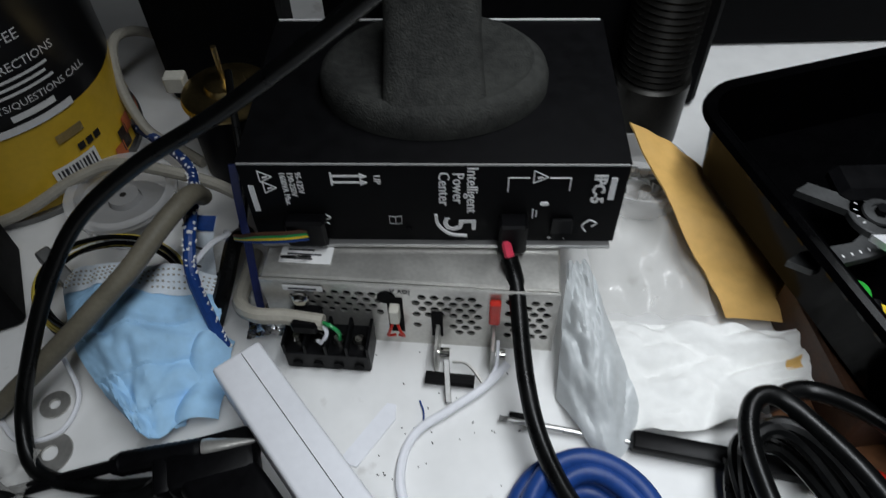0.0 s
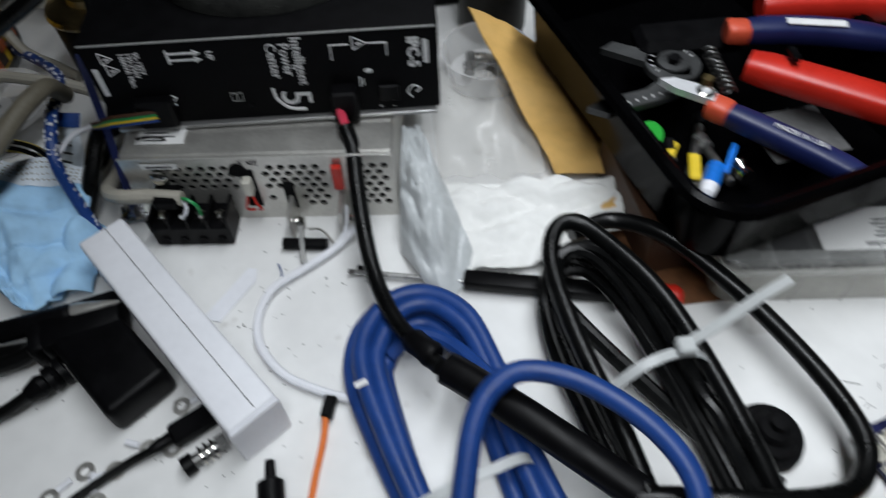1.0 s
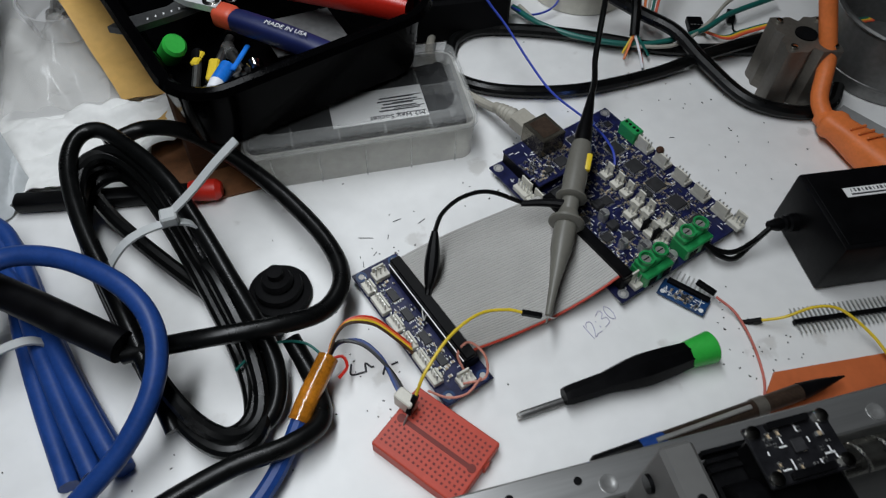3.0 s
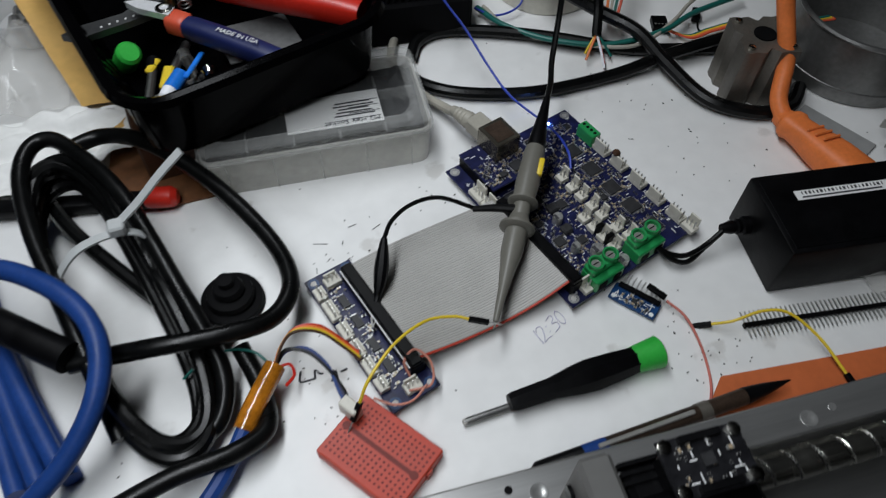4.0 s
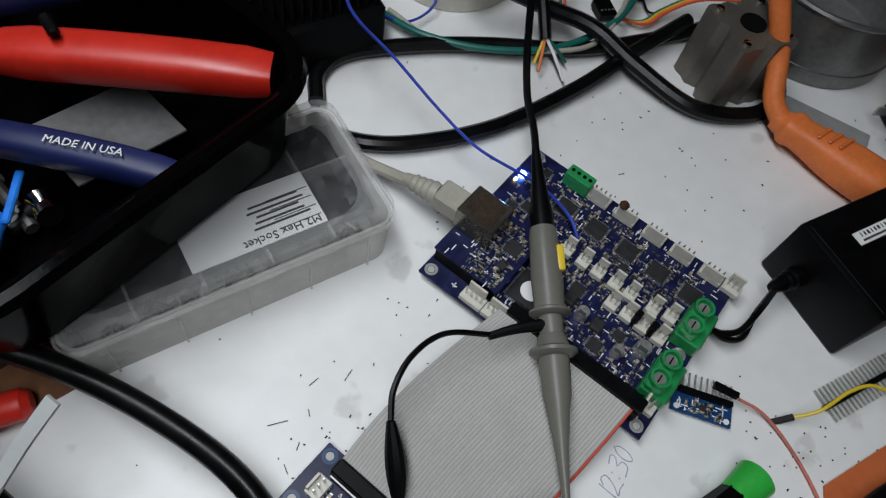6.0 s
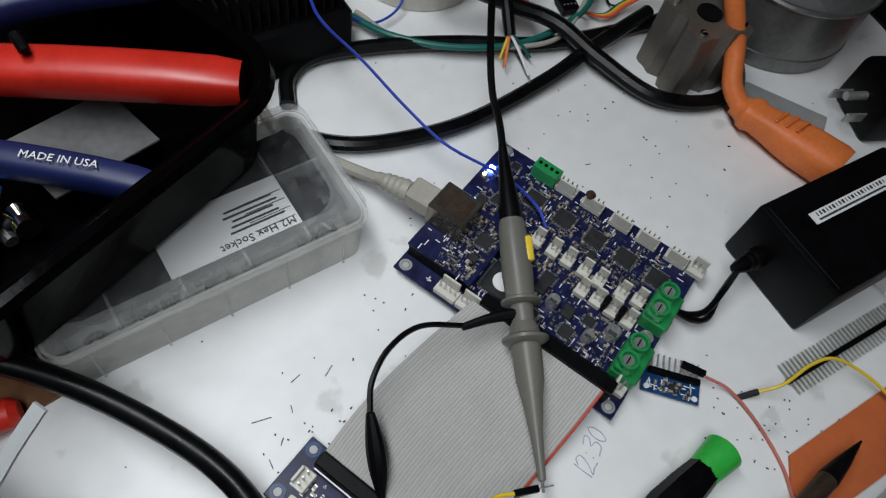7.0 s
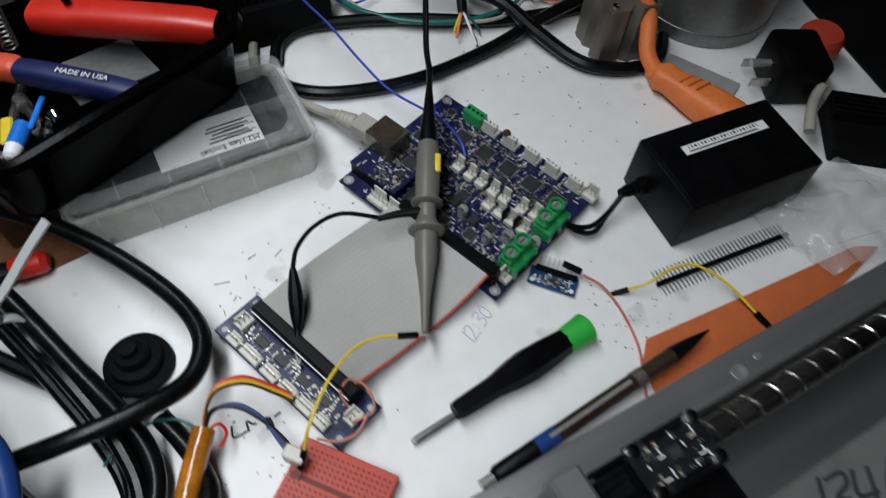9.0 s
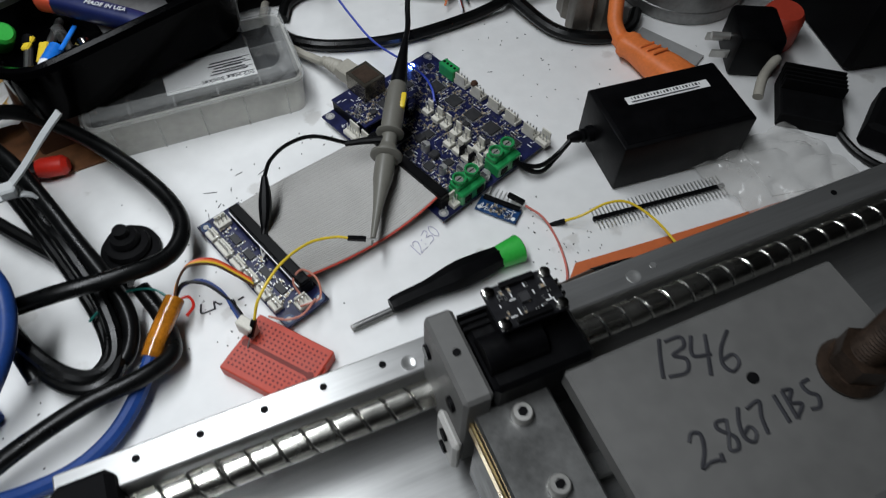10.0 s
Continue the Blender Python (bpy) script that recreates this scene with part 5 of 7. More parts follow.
part("lead", T([(0.0785, 0.2668, 0.0575), (0.0812, 0.2580, 0.0505), (0.082, 0.242, 0.044), (0.084, 0.215, 0.030), (0.088, 0.190, 0.024), (0.096, 0.165, 0.024), (0.107, 0.146, 0.026), (0.116, 0.134, 0.028)], 0.0043, sides=12), M_RUBBER, dc)
part("sleeve", T([(0.119, 0.132, 0.030), (0.126, 0.126, 0.031), (0.150, 0.104, 0.033), (0.172, 0.084, 0.032), (0.190, 0.068, 0.030)], 0.0078, sides=16), M_BLACK, dc, "thick black shrink sleeve")
part("crimp", lathe(bmesh.new(), [(0.0046, 0), (0.0062, 0.003), (0.0058, 0.010), (0.0066, 0.016), (0.0056, 0.018)], look((0.103, 0.152, 0.026), (0.090, 0.168, 0.022)), 14), M_BLACK, dc)
part("red_core", T([(0.0768, 0.2725, 0.0640), (0.0776, 0.2700, 0.0610), (0.0786, 0.2670, 0.0580)], 0.0025, sides=8), mat("pink_core", (0.7, 0.05, 0.10), 0.4), dc, "bright red core")
grom = thing("rubber_grommet", "black stepped rubber grommet cone", "grommet", (0.262, 0.094, 0.0))
part("cone", lathe(bmesh.new(), [(0.0155, 0.0), (0.0165, 0.002), (0.0160, 0.005), (0.0115, 0.0065), (0.0125, 0.008), (0.0118, 0.011), (0.0075, 0.0125), (0.0082, 0.014), (0.0070, 0.017), (0.0040, 0.0185), (0.0040, 0.0225), (0.0018, 0.0230)], None, 36), M_MATTE, grom)

# ---- control board ----
duet = thing("control_board", "blue control circuit board with white connectors and chips", "circuit board", (0.4288, 0.0317, 0.0), 16.3)
DW, DL, DZ = 0.094, 0.1148, 0.0060


def hole_plate(w, d, holes, r, z0, z1):
    """A board with round mounting holes near its corners: outline strips round each hole."""
    bm = bmesh.new()
    box(bm, (w / 2, d / 2, (z0 + z1) / 2), (w, d, z1 - z0), 0.0003)
    return bm


part("board", hole_plate(DW, DL, (), 0, DZ - 0.0016, DZ), M_PCB, duet)
for x, y in ((0.004, 0.004), (DW - 0.004, 0.004), (0.004, DL - 0.004), (DW - 0.004, DL - 0.004)):
    part("mounting_ring", lathe(bmesh.new(), [(0.0018, DZ + 0.0001), (0.0030, DZ + 0.0001), (0.0030, DZ + 0.0003), (0.0018, DZ + 0.0003)], Matrix.Translation((x, y, 0)), 20, caps=False), M_GREYMETAL, duet)
    part("mounting_hole", C((x, y, DZ + 0.00005), 0.0016, 0.0004, seg=16), M_RIBBON, duet, "hole showing the bench")
    part("standoff", C((x, y, (DZ - 0.0017) / 2), 0.0022, DZ - 0.0017, seg=8), M_SMD, duet)


def chip(parent, x, y, z, s, h=0.0012, pins=True, s2=None, turn=0.0):
    s2 = s2 or s
    c = part("chip", B((x, y, z + h / 2 + 0.0002), (s, s2, h), 0.0002), M_CHIP, parent, "black square chip")
    if pins:
        bm = bmesh.new()
        n = int(s / 0.0009)
        for k in range(n):
            q = -s / 2 + s * (k + 0.5) / n
            for sx, sy, w, d in ((q, s2 / 2 + 0.0006, 0.0004, 0.0012), (q, -s2 / 2 - 0.0006, 0.0004, 0.0012)):
                box(bm, (x + sx, y + sy, z + 0.0003), (w, d, 0.0003))
            if s2 == s:
                for e in (-1, 1):
                    box(bm, (x + e * (s / 2 + 0.0006), y + q, z + 0.0003), (0.0012, 0.0004, 0.0003))
        part("pins", bm, M_SMD, c, kind="stuff")
    return c


def smd(parent, x0, x1, y0, y1, z, n, seed, avoid=()):
    """Scattered small parts: pale ends, dark or tan bodies."""
    rnd = random.Random(seed)
    b1, b2, b3 = bmesh.new(), bmesh.new(), bmesh.new()
    for _ in range(n):
        x, y = rnd.uniform(x0, x1), rnd.uniform(y0, y1)
        if any(a <= x <= b and c <= y <= d for a, b, c, d in avoid):
            continue
        l, w = rnd.choice(((0.0017, 0.0009), (0.0011, 0.0006), (0.0011, 0.0006), (0.0022, 0.0013)))
        if rnd.random() < 0.5:
            l, w = w, l
        box(rnd.choice((b1, b2)), (x, y, z + 0.0004), (l * 0.6, w, 0.0007))
        for e in (-1, 1):
            if l > w:
                box(b3, (x + e * l * 0.42, y, z + 0.0004), (l * 0.22, w, 0.0007))
            else:
                box(b3, (x, y + e * w * 0.42, z + 0.0004), (l, w * 0.22, 0.0007))
    for bm, m in ((b1, M_CHIP), (b2, M_SMDT), (b3, M_SMD)):
        part("small_components", bm, m, parent, kind="stuff", smooth=False)


def silk(parent, x0, x1, y0, y1, z, n, seed):
    rnd = random.Random(seed)
    bm = bmesh.new()
    for _ in range(n):
        x, y = rnd.uniform(x0, x1), rnd.uniform(y0, y1)
        l = rnd.uniform(0.0012, 0.0036)
        box(bm, (x, y, z + 0.00012), (l, 0.0005, 0.0001) if rnd.random() < 0.5 else (0.0005, l, 0.0001))
    part("silk_print", bm, M_PRINT, parent, "white board print", kind="stuff", smooth=False)


def header(parent, x, y, z, n, along="y", size=1.0, label="ivory pin header", tall=0.0095, back=1):
    """A white friction-lock header with a back wall and metal pins."""
    w, p = 0.0062 * size, 0.0026 * size
    L = p * n + 0.0008
    m = pose(x, y, z, 0, 0, (0 if along == "y" else 90) + (0 if back > 0 else 180))
    bm = bmesh.new()
    box(bm, (0, 0, 0.0016), (w, L, 0.0032), 0.0003, m)
    box(bm, (w / 2 - 0.0006, 0, tall / 2), (0.0011, L * 0.80, tall), 0.0002, m)
    h = part("connector", bm, M_CONN, parent, label)
    for k in range(n):
        part("pin", B((-0.0003, -L / 2 + 0.0004 + p * (k + 0.5), 0.0045), (0.0007, 0.0007, 0.0080), 0, m), M_SMD, h, smooth=False)
    return h


for y_ in (0.0840, 0.0665, 0.0490, 0.0325, 0.0150):
    chip(duet, 0.0730, y_, DZ, 0.0092)
chip(duet, 0.0245, 0.0710, DZ, 0.0165)
for x_, y_, s_ in ((0.0620, 0.026, 0.004), (0.0330, 0.030, 0.005), (0.0220, 0.036, 0.006), (0.0200, 0.052, 0.004), (0.0610, 0.098, 0.005), (0.0560, 0.104, 0.005), (0.0400, 0.056, 0.006), (0.0640, 0.046, 0.004), (0.0840, 0.102, 0.004)):
    chip(duet, x_, y_, DZ, s_)
part("round_sticker", C((0.0245, 0.0710, DZ + 0.0016), 0.0050, 0.0002, seg=24), M_PAPER, duet, "round white sticker")
for k, y_ in enumerate((0.0745, 0.0595, 0.0435, 0.0285, 0.0125)):
    mc = header(duet, 0.0885, y_, DZ, 4, label="white motor connector", back=-1)
    if k == 1:
        part("scorch_blob", lathe(bmesh.new(), [(0.0022, 0), (0.0026, 0.0012), (0.0016, 0.0026)], Matrix.Translation((0.0870, y_ + 0.003, DZ + 0.0088)), 9), M_BROWN, mc, "brown scorched spot")
for k, y_ in enumerate((0.0705, 0.0615, 0.0535, 0.0445, 0.0365)):
    header(duet, 0.0530, y_, DZ, 2, label="white two-pin connector")
for k, y_ in enumerate((0.0405, 0.0325, 0.0245, 0.0160)):
    header(duet, 0.0435, y_, DZ, 2, label="white two-pin connector")
header(duet, 0.0540, 0.0250, DZ, 2)
header(duet, 0.0560, 0.0170, DZ, 2)
header(duet, 0.0040, 0.0880, DZ, 4, label="white four-pin connector")
header(duet, 0.0040, 0.0765, DZ, 4, label="white four-pin connector")
header(duet, 0.0130, 0.0045, DZ, 2, along="x", label="white two-pin connector")
header(duet, 0.0885, 0.0020, DZ, 3)
for x, y in ((0.0435, 0.0285), (0.0435, 0.0205)):
    part("jumper", B((x, y, DZ + 0.0045), (0.0050, 0.0030, 0.0080), 0.0006), M_BLACK, duet)
gt = part("terminal_block", B((0.0880, 0.0870, DZ + 0.0045), (0.0070, 0.0140, 0.0090), 0.0006), M_TERM, duet, "small green terminal block")
for k in range(4):
    part("terminal_opening", C((0.0880, 0.0822 + 0.0032 * k, DZ + 0.0091), 0.0010, 0.0004, seg=10), M_MATTE, gt)
for cx, cy in ((0.0250, 0.0062), (0.0560, 0.0066)):
    bm = B((cx, cy, DZ + 0.0045), (0.0200, 0.0125, 0.0090), 0.0008)
    box(bm, (cx, cy + 0.0020, DZ + 0.0108), (0.0194, 0.0080, 0.0044), 0.0010)
    g = part("terminal_block", bm, M_TERM, duet, "green power terminal block")
    for e in (-1, 1):
        part("terminal_collar", lathe(bmesh.new(), [(0.0042, 0), (0.0044, 0.003), (0.0034, 0.003), (0.0032, 0.0008)], Matrix.Translation((cx + e * 0.0050, cy + 0.002, DZ + 0.0128)), 20), M_TERM, g)
        part("terminal_screw", C((cx + e * 0.0050, cy + 0.002, DZ + 0.0137), 0.0025, 0.0012, seg=16), M_SILVER, g)
        part("screw_slot", B((cx + e * 0.0050, cy + 0.002, DZ + 0.0144), (0.0040, 0.0006, 0.0003)), M_MATTE, g)
        part("wire_entry", B((cx + e * 0.0050, cy - 0.0064, DZ + 0.0042), (0.0055, 0.0006, 0.0050), 0.0002), M_MATTE, g)
for x, y, r in ((0.0405, 0.0060, 0.0032), (0.0335, 0.0190, 0.0036), (0.0300, 0.0480, 0.0030), (0.0250, 0.0270, 0.0026)):
    cpt = part("capacitor", lathe(bmesh.new(), [(r, 0), (r, 0.0050), (r * 0.9, 0.0056)], Matrix.Translation((x, y, DZ)), 18), M_SMD, duet, "round silver capacitor")
    part("polarity_mark", B((x - r * 0.5, y, DZ + 0.0057), (r * 0.6, r * 1.2, 0.0002)), M_DARKPRINT, cpt)
for x, y in ((0.0330, 0.0560), (0.0300, 0.0400)):
    part("inductor", B((x, y, DZ + 0.0018), (0.0060, 0.0060, 0.0035), 0.0008), M_CHIP, duet)
smd(duet, 0.014, DW - 0.010, 0.014, DL - 0.006, DZ, 1050, 5, ((0.0, 0.047, 0.080, 0.116), (0.015, 0.034, 0.061, 0.081)))
silk(duet, 0.004, DW - 0.004, 0.004, DL - 0.004, DZ, 420, 6)
idc = part("ribbon_socket", B((0.0080, 0.0395, DZ + 0.0045), (0.0088, 0.0660, 0.0088), 0.0006), M_BLACK, duet, "black ribbon cable socket")
part("ribbon_clamp", B((0.0068, 0.0395, DZ + 0.0108), (0.0062, 0.0660, 0.0034), 0.0006), M_BLACK, idc)
for k in range(18):
    part("clamp_slot", B((0.0128, 0.0090 + 0.0036 * k, DZ + 0.0055), (0.0012, 0.0014, 0.0034)), M_GREYMETAL if k in (4, 11) else M_MATTE, idc)
# plug-in network board
net = part("network_board", B((0.0275, 0.0975, DZ + 0.0085), (0.037, 0.0340, 0.0014), 0.0003), M_PCB, duet, "small blue plug-in network board")
part("spacer_header", B((0.0105, 0.0975, DZ + 0.0040), (0.0026, 0.0320, 0.0076)), M_BLACK, net)
part("spacer_header", B((0.0440, 0.0975, DZ + 0.0040), (0.0026, 0.0320, 0.0076)), M_BLACK, net)
NZ = DZ + 0.0092
chip(net, 0.0315, 0.0880, NZ, 0.0070)
chip(net, 0.0210, 0.0870, NZ, 0.0040, pins=False)
smd(net, 0.009, 0.042, 0.083, 0.100, NZ, 170, 9)
silk(net, 0.009, 0.042, 0.083, 0.114, NZ, 60, 10)
rj = part("network_jack", B((0.0315, 0.1060, NZ + 0.0068), (0.0170, 0.0190, 0.0135), 0.0005), mat("jack_shell", (0.17, 0.155, 0.125), 0.22, metal=0.8, var=0.3, scale=60), duet, "shiny metal network jack")
part("jack_label", B((0.0315, 0.1060, NZ + 0.0137), (0.0120, 0.0140, 0.0002)), M_RUST, rj)
# lens drawn oversize: the glare round the blue light is put into its shape
led = part("status_light", B((0.0745, 0.1105, DZ + 0.0010), (0.0040, 0.0030, 0.0018), 0.0006), M_LEDB, duet, "lit blue status light")
part("status_light", B((0.0700, 0.1115, DZ + 0.0008), (0.0018, 0.0014, 0.0010)), M_LEDY, duet, "lit yellow status light")
# network cable
eth = thing("network_cable", "grey network cable plugged into the control board", "cable")
part("plug", B((0, 0, 0), (0.0120, 0.0210, 0.0100), 0.0010, m=pose(0.4245, 0.1535, 0.0205, 0, 0, 20)), M_GREYCAB, eth)
part("boot", lathe(bmesh.new(), [(0.0048, 0.0)] + [(0.0050 - 0.0002 * k + (0.0007 if k % 2 else 0), 0.0016 * (k + 1)) for k in range(9)] + [(0.0030, 0.018)], look((0.4205, 0.1630, 0.0195), (0.4235, 0.1550, 0.0210)), 14), M_GREYCAB, eth, "ribbed strain boot")
part("cord", T([(0.4180, 0.171, 0.0175), (0.4130, 0.187, 0.0110), (0.4060, 0.206, 0.0060), (0.3980, 0.226, 0.0045), (0.3950, 0.250, 0.0045), (0.405, 0.275, 0.0045)], 0.0030), M_GREYCAB, eth)

# ribbon cable: fifty round conductors side by side, one red
rib = thing("ribbon_cable", "flat grey ribbon cable with a red edge", "ribbon cable")
A0, A1 = Vector((0.4115, 0.1045, 0.0150)), Vector((0.4300, 0.0425, 0.0150))
E0, E1 = Vector((0.3260, 0.0880, 0.0140)), Vector((0.3435, 0.0260, 0.0140))


def ribbon_path(v):
    a, e = A0.lerp(A1, v), E0.lerp(E1, v)
    out = []
    for k in range(13):
        t = k / 12
        p = a.lerp(e, t)
        lift = -(0.0040 + 0.0045 * v) * math.sin(math.pi * t)
        out.append(p + Vector((0.004 * math.sin(2 * math.pi * t) * 0.5, 0.004 * math.sin(math.pi * t) * (1 - v), lift)))
    return out


for k in range(50):
    v = k / 49
    bm = bmesh.new()
    tube(bm, ribbon_path(v), 0.00070 if k == 49 else 0.00098, sides=10, raw=True)
    # every second conductor a touch darker: shade between the ridges, put into the colour
    part("conductor", bm, M_BREAD if k == 49 else (M_RIBBON if k % 2 else M_RIBBON2), rib, "red edge conductor" if k == 49 else "")

# small expansion board at the ribbon's other end
exp = thing("expansion_board", "narrow blue expansion board with a ribbon socket", "circuit board", (0.3233, 0.0058, 0.0), 15.5)
EW, EL, EZ = 0.0275, 0.0887, 0.0055
part("board", B((EW / 2, EL / 2, EZ - 0.0008), (EW, EL, 0.0016), 0.0003), M_PCB, exp)
for x, y in ((0.0038, 0.0038), (EW - 0.0038, 0.0038), (0.0038, EL - 0.0038), (EW - 0.0038, EL - 0.0038)):
    part("mounting_ring", lathe(bmesh.new(), [(0.0018, EZ + 0.0001), (0.0031, EZ + 0.0001), (0.0031, EZ + 0.0003), (0.0018, EZ + 0.0003)], Matrix.Translation((x, y, 0)), 20, caps=False), M_PCBB, exp)
    part("mounting_hole", C((x, y, EZ + 0.00005), 0.0016, 0.0004, seg=16), M_RIBBON, exp, "hole showing the bench")
    part("standoff", C((x, y, (EZ - 0.0017) / 2), 0.0022, EZ - 0.0017, seg=8), M_SMD, exp)
ec = part("ribbon_socket", B((0.0215, 0.0450, EZ + 0.0045), (0.0078, 0.0690, 0.0088), 0.0006), M_BLACK, exp, "black ribbon cable socket")
part("ribbon_clamp", B((0.0210, 0.0450, EZ + 0.0103), (0.0060, 0.0690, 0.0026), 0.0006), M_BLACK, ec)
part("socket_stripe", B((0.0172, 0.0450, EZ + 0.0091), (0.0006, 0.0670, 0.0003)), M_PRINT, ec)
for k, (y, n) in enumerate(((0.0760, 3), (0.0640, 5), (0.0500, 4), (0.0380, 4), (0.0260, 4), (0.0150, 3))):
    header(exp, 0.0032, y, EZ, n, tall=0.0048, size=0.9)
header(exp, 0.0125, 0.0800, EZ, 3, along="x", tall=0.0065)
header(exp, 0.0150, 0.0060, EZ, 3, along="x", tall=0.0065)
for y in (0.066, 0.052, 0.036, 0.022):
    chip(exp, 0.0115, y, EZ, 0.0042, pins=True, s2=0.0078)
smd(exp, 0.007, 0.016, 0.010, 0.078, EZ, 90, 12)
silk(exp, 0.003, 0.022, 0.004, 0.082, EZ, 16, 13)
part("pink_loop", T([(0.012, 0.004, EZ + 0.004), (0.022, 0.000, 0.012), (0.027, 0.008, 0.016), (0.024, 0.017, 0.018), (0.017, 0.016, 0.015), (0.016, 0.009, 0.010)], 0.00065, sides=6), mat("salmon_wire", (0.55, 0.22, 0.16), 0.5), exp, "salmon wire loop")
part("pink_loop", T([(-0.004, 0.010, 0.010), (0.002, 0.002, 0.010), (0.010, -0.002, 0.012), (0.020, 0.001, 0.012)], 0.00065, sides=6), bpy.data.materials["salmon_wire"], exp)

# oscilloscope probe
prb = thing("scope_probe", "grey oscilloscope probe with a yellow slider and ground clip", "probe")
a_, b_ = Vector((0.3820, 0.0275, 0.0165)), Vector((0.4424, 0.1208, 0.0318))
ax = (b_ - a_).normalized()
pm = Matrix.Translation(a_) @ ax.to_track_quat("Z", "Y").to_matrix().to_4x4()
LP = (b_ - a_).length
part("hook_tip", lathe(bmesh.new(), [(0.0005, 0.0), (0.0007, 0.004), (0.0015, 0.0045), (0.0026, 0.022), (0.0044, 0.036), (0.0056, 0.042), (0.0060, 0.050), (0.0060, 0.0570), (0.0082, 0.0575), (0.0096, 0.0585), (0.0096, 0.0598), (0.0066, 0.0612), (0.0052, 0.066)], pm, 28), M_PROBE, prb, "grey spring hook sleeve")
part("neck", lathe(bmesh.new(), [(0.0044, 0.0655), (0.0048, 0.067), (0.0048, 0.0735), (0.0070, 0.0738), (0.0084, 0.0748), (0.0084, 0.0758), (0.0062, 0.0768), (0.0062, 0.080), (0.0066, 0.088), (0.0060, 0.108), (0.0054, 0.112)], pm, 28), M_PROBE, prb)
part("relief", lathe(bmesh.new(), [(0.0050, 0.1115), (0.0050, 0.118), (0.0036, 0.130), (0.0022, 0.146), (0.0018, 0.150)], pm, 18), M_BLACK, prb, "black strain relief")
sd_ = ax.cross(Vector((0, 0, 1))).normalized()
up_ = sd_.cross(ax)
part("slider", B((0, 0, 0), (0.0034, 0.0036, 0.0115), 0.0010, m=Matrix.Translation(a_ + ax * 0.0975 + sd_ * 0.0052 + up_ * 0.0036) @ ax.to_track_quat("Z", "Y").to_matrix().to_4x4(), seg=2), M_YELLOW, prb, "yellow slider switch")
tipv = pm @ Vector((0, 0, 0.149))
part("lead", T([tuple(tipv - ax * 0.004), tuple(tipv + ax * 0.012), (0.4750, 0.1750, 0.0420), (0.4830, 0.1890, 0.0520), (0.4900, 0.2020, 0.0720), (0.4960, 0.216, 0.105), (0.5010, 0.230, 0.16), (0.504, 0.240, 0.24)], 0.0018), M_RUBBER, prb)
gp = pm @ Vector((0, 0, 0.0700))
part("ground_boot", T([tuple(gp + Vector((0.0, 0.0, 0.001))), tuple(gp + Vector((-0.012, 0.006, 0.0))), tuple(gp + Vector((-0.024, 0.010, -0.001)))], 0.0024, radii=lambda t: 0.0028 - 0.0012 * t), M_BLACK, prb)
part("ground_lead", T([tuple(gp + Vector((-0.022, 0.0095, -0.001))), (0.3800, 0.1040, 0.0310), (0.3640, 0.1030, 0.0330), (0.3510, 0.0960, 0.0330), (0.3440, 0.0872, 0.0315)], 0.0012, sides=8), M_RUBBER, prb)
part("ground_clip", T([(0.3440, 0.0872, 0.0315), (0.3400, 0.0780, 0.0255), (0.3358, 0.0690, 0.0200), (0.3315, 0.0610, 0.0160)], 0.003, radii=lambda t: 0.0016 + 0.0024 * math.sin(math.pi * min(1, t * 1.1)) * 0.9), M_BLACK, prb, "black crocodile clip boot")
for e in (-0.001, 0.001):
    part("clip_jaw", T([(0.3315 + e, 0.0615, 0.0160), (0.3290 + e * 1.6, 0.0560, 0.0125), (0.3265, 0.0510, 0.0100)], 0.0006, sides=6), M_DARKSTEEL, prb)

# breakout board, pin strip and jumper wires
bob = thing("breakout_board", "small blue breakout board with a black pin row", "circuit board", (0.4510, 0.0340, 0.0), -52.5)
part("board", B((0.0130, 0.0055, 0.0022), (0.0262, 0.0112, 0.0015), 0.0003), M_PCBB, bob)
ph = part("pin_row", B((0.0135, 0.0096, 0.0044), (0.0235, 0.0026, 0.0026), 0.0003), M_BLACK, bob)
for k in range(9):
    part("pin", B((0.0030 + 0.0026 * k, 0.0130, 0.0050), (0.0007, 0.0090, 0.0007)), M_SMD, ph)
for x in (0.0022, 0.0238):
    part("mounting_hole", C((x, 0.0020, 0.0031), 0.0013, 0.0004, seg=14), M_TABLE, bob, "hole showing the bench")
chip(bob, 0.0130, 0.0042, 0.0030, 0.0026, pins=False)
smd(bob, 0.005, 0.021, 0.001, 0.007, 0.0030, 30, 3)
silk(bob, 0.002, 0.024, 0.001, 0.008, 0.0030, 26, 4)
part("support", B((0.0130, 0.0055, 0.0007), (0.020, 0.004, 0.0014)), M_SMD, bob)
hd = thing("pin_header_strip", "long black pin header strip lying flat", "pin header", (0.5105, -0.0045, 0.0), -9.2)
part("spine", B((0.0440, 0, 0.0022), (0.0885, 0.0026, 0.0026), 0.0003), M_BLACK, hd)
pm0 = mesh_of(B((0, 0, 0), (0.0006, 0.0150, 0.0006)), "pin", M_SMD, smooth=False)
for k in range(35):
    o = new("pin", pm0)
    o.parent = hd
    o.matrix_local = Matrix.Translation((0.0012 + 0.00253 * k, 0.0006, 0.0022))


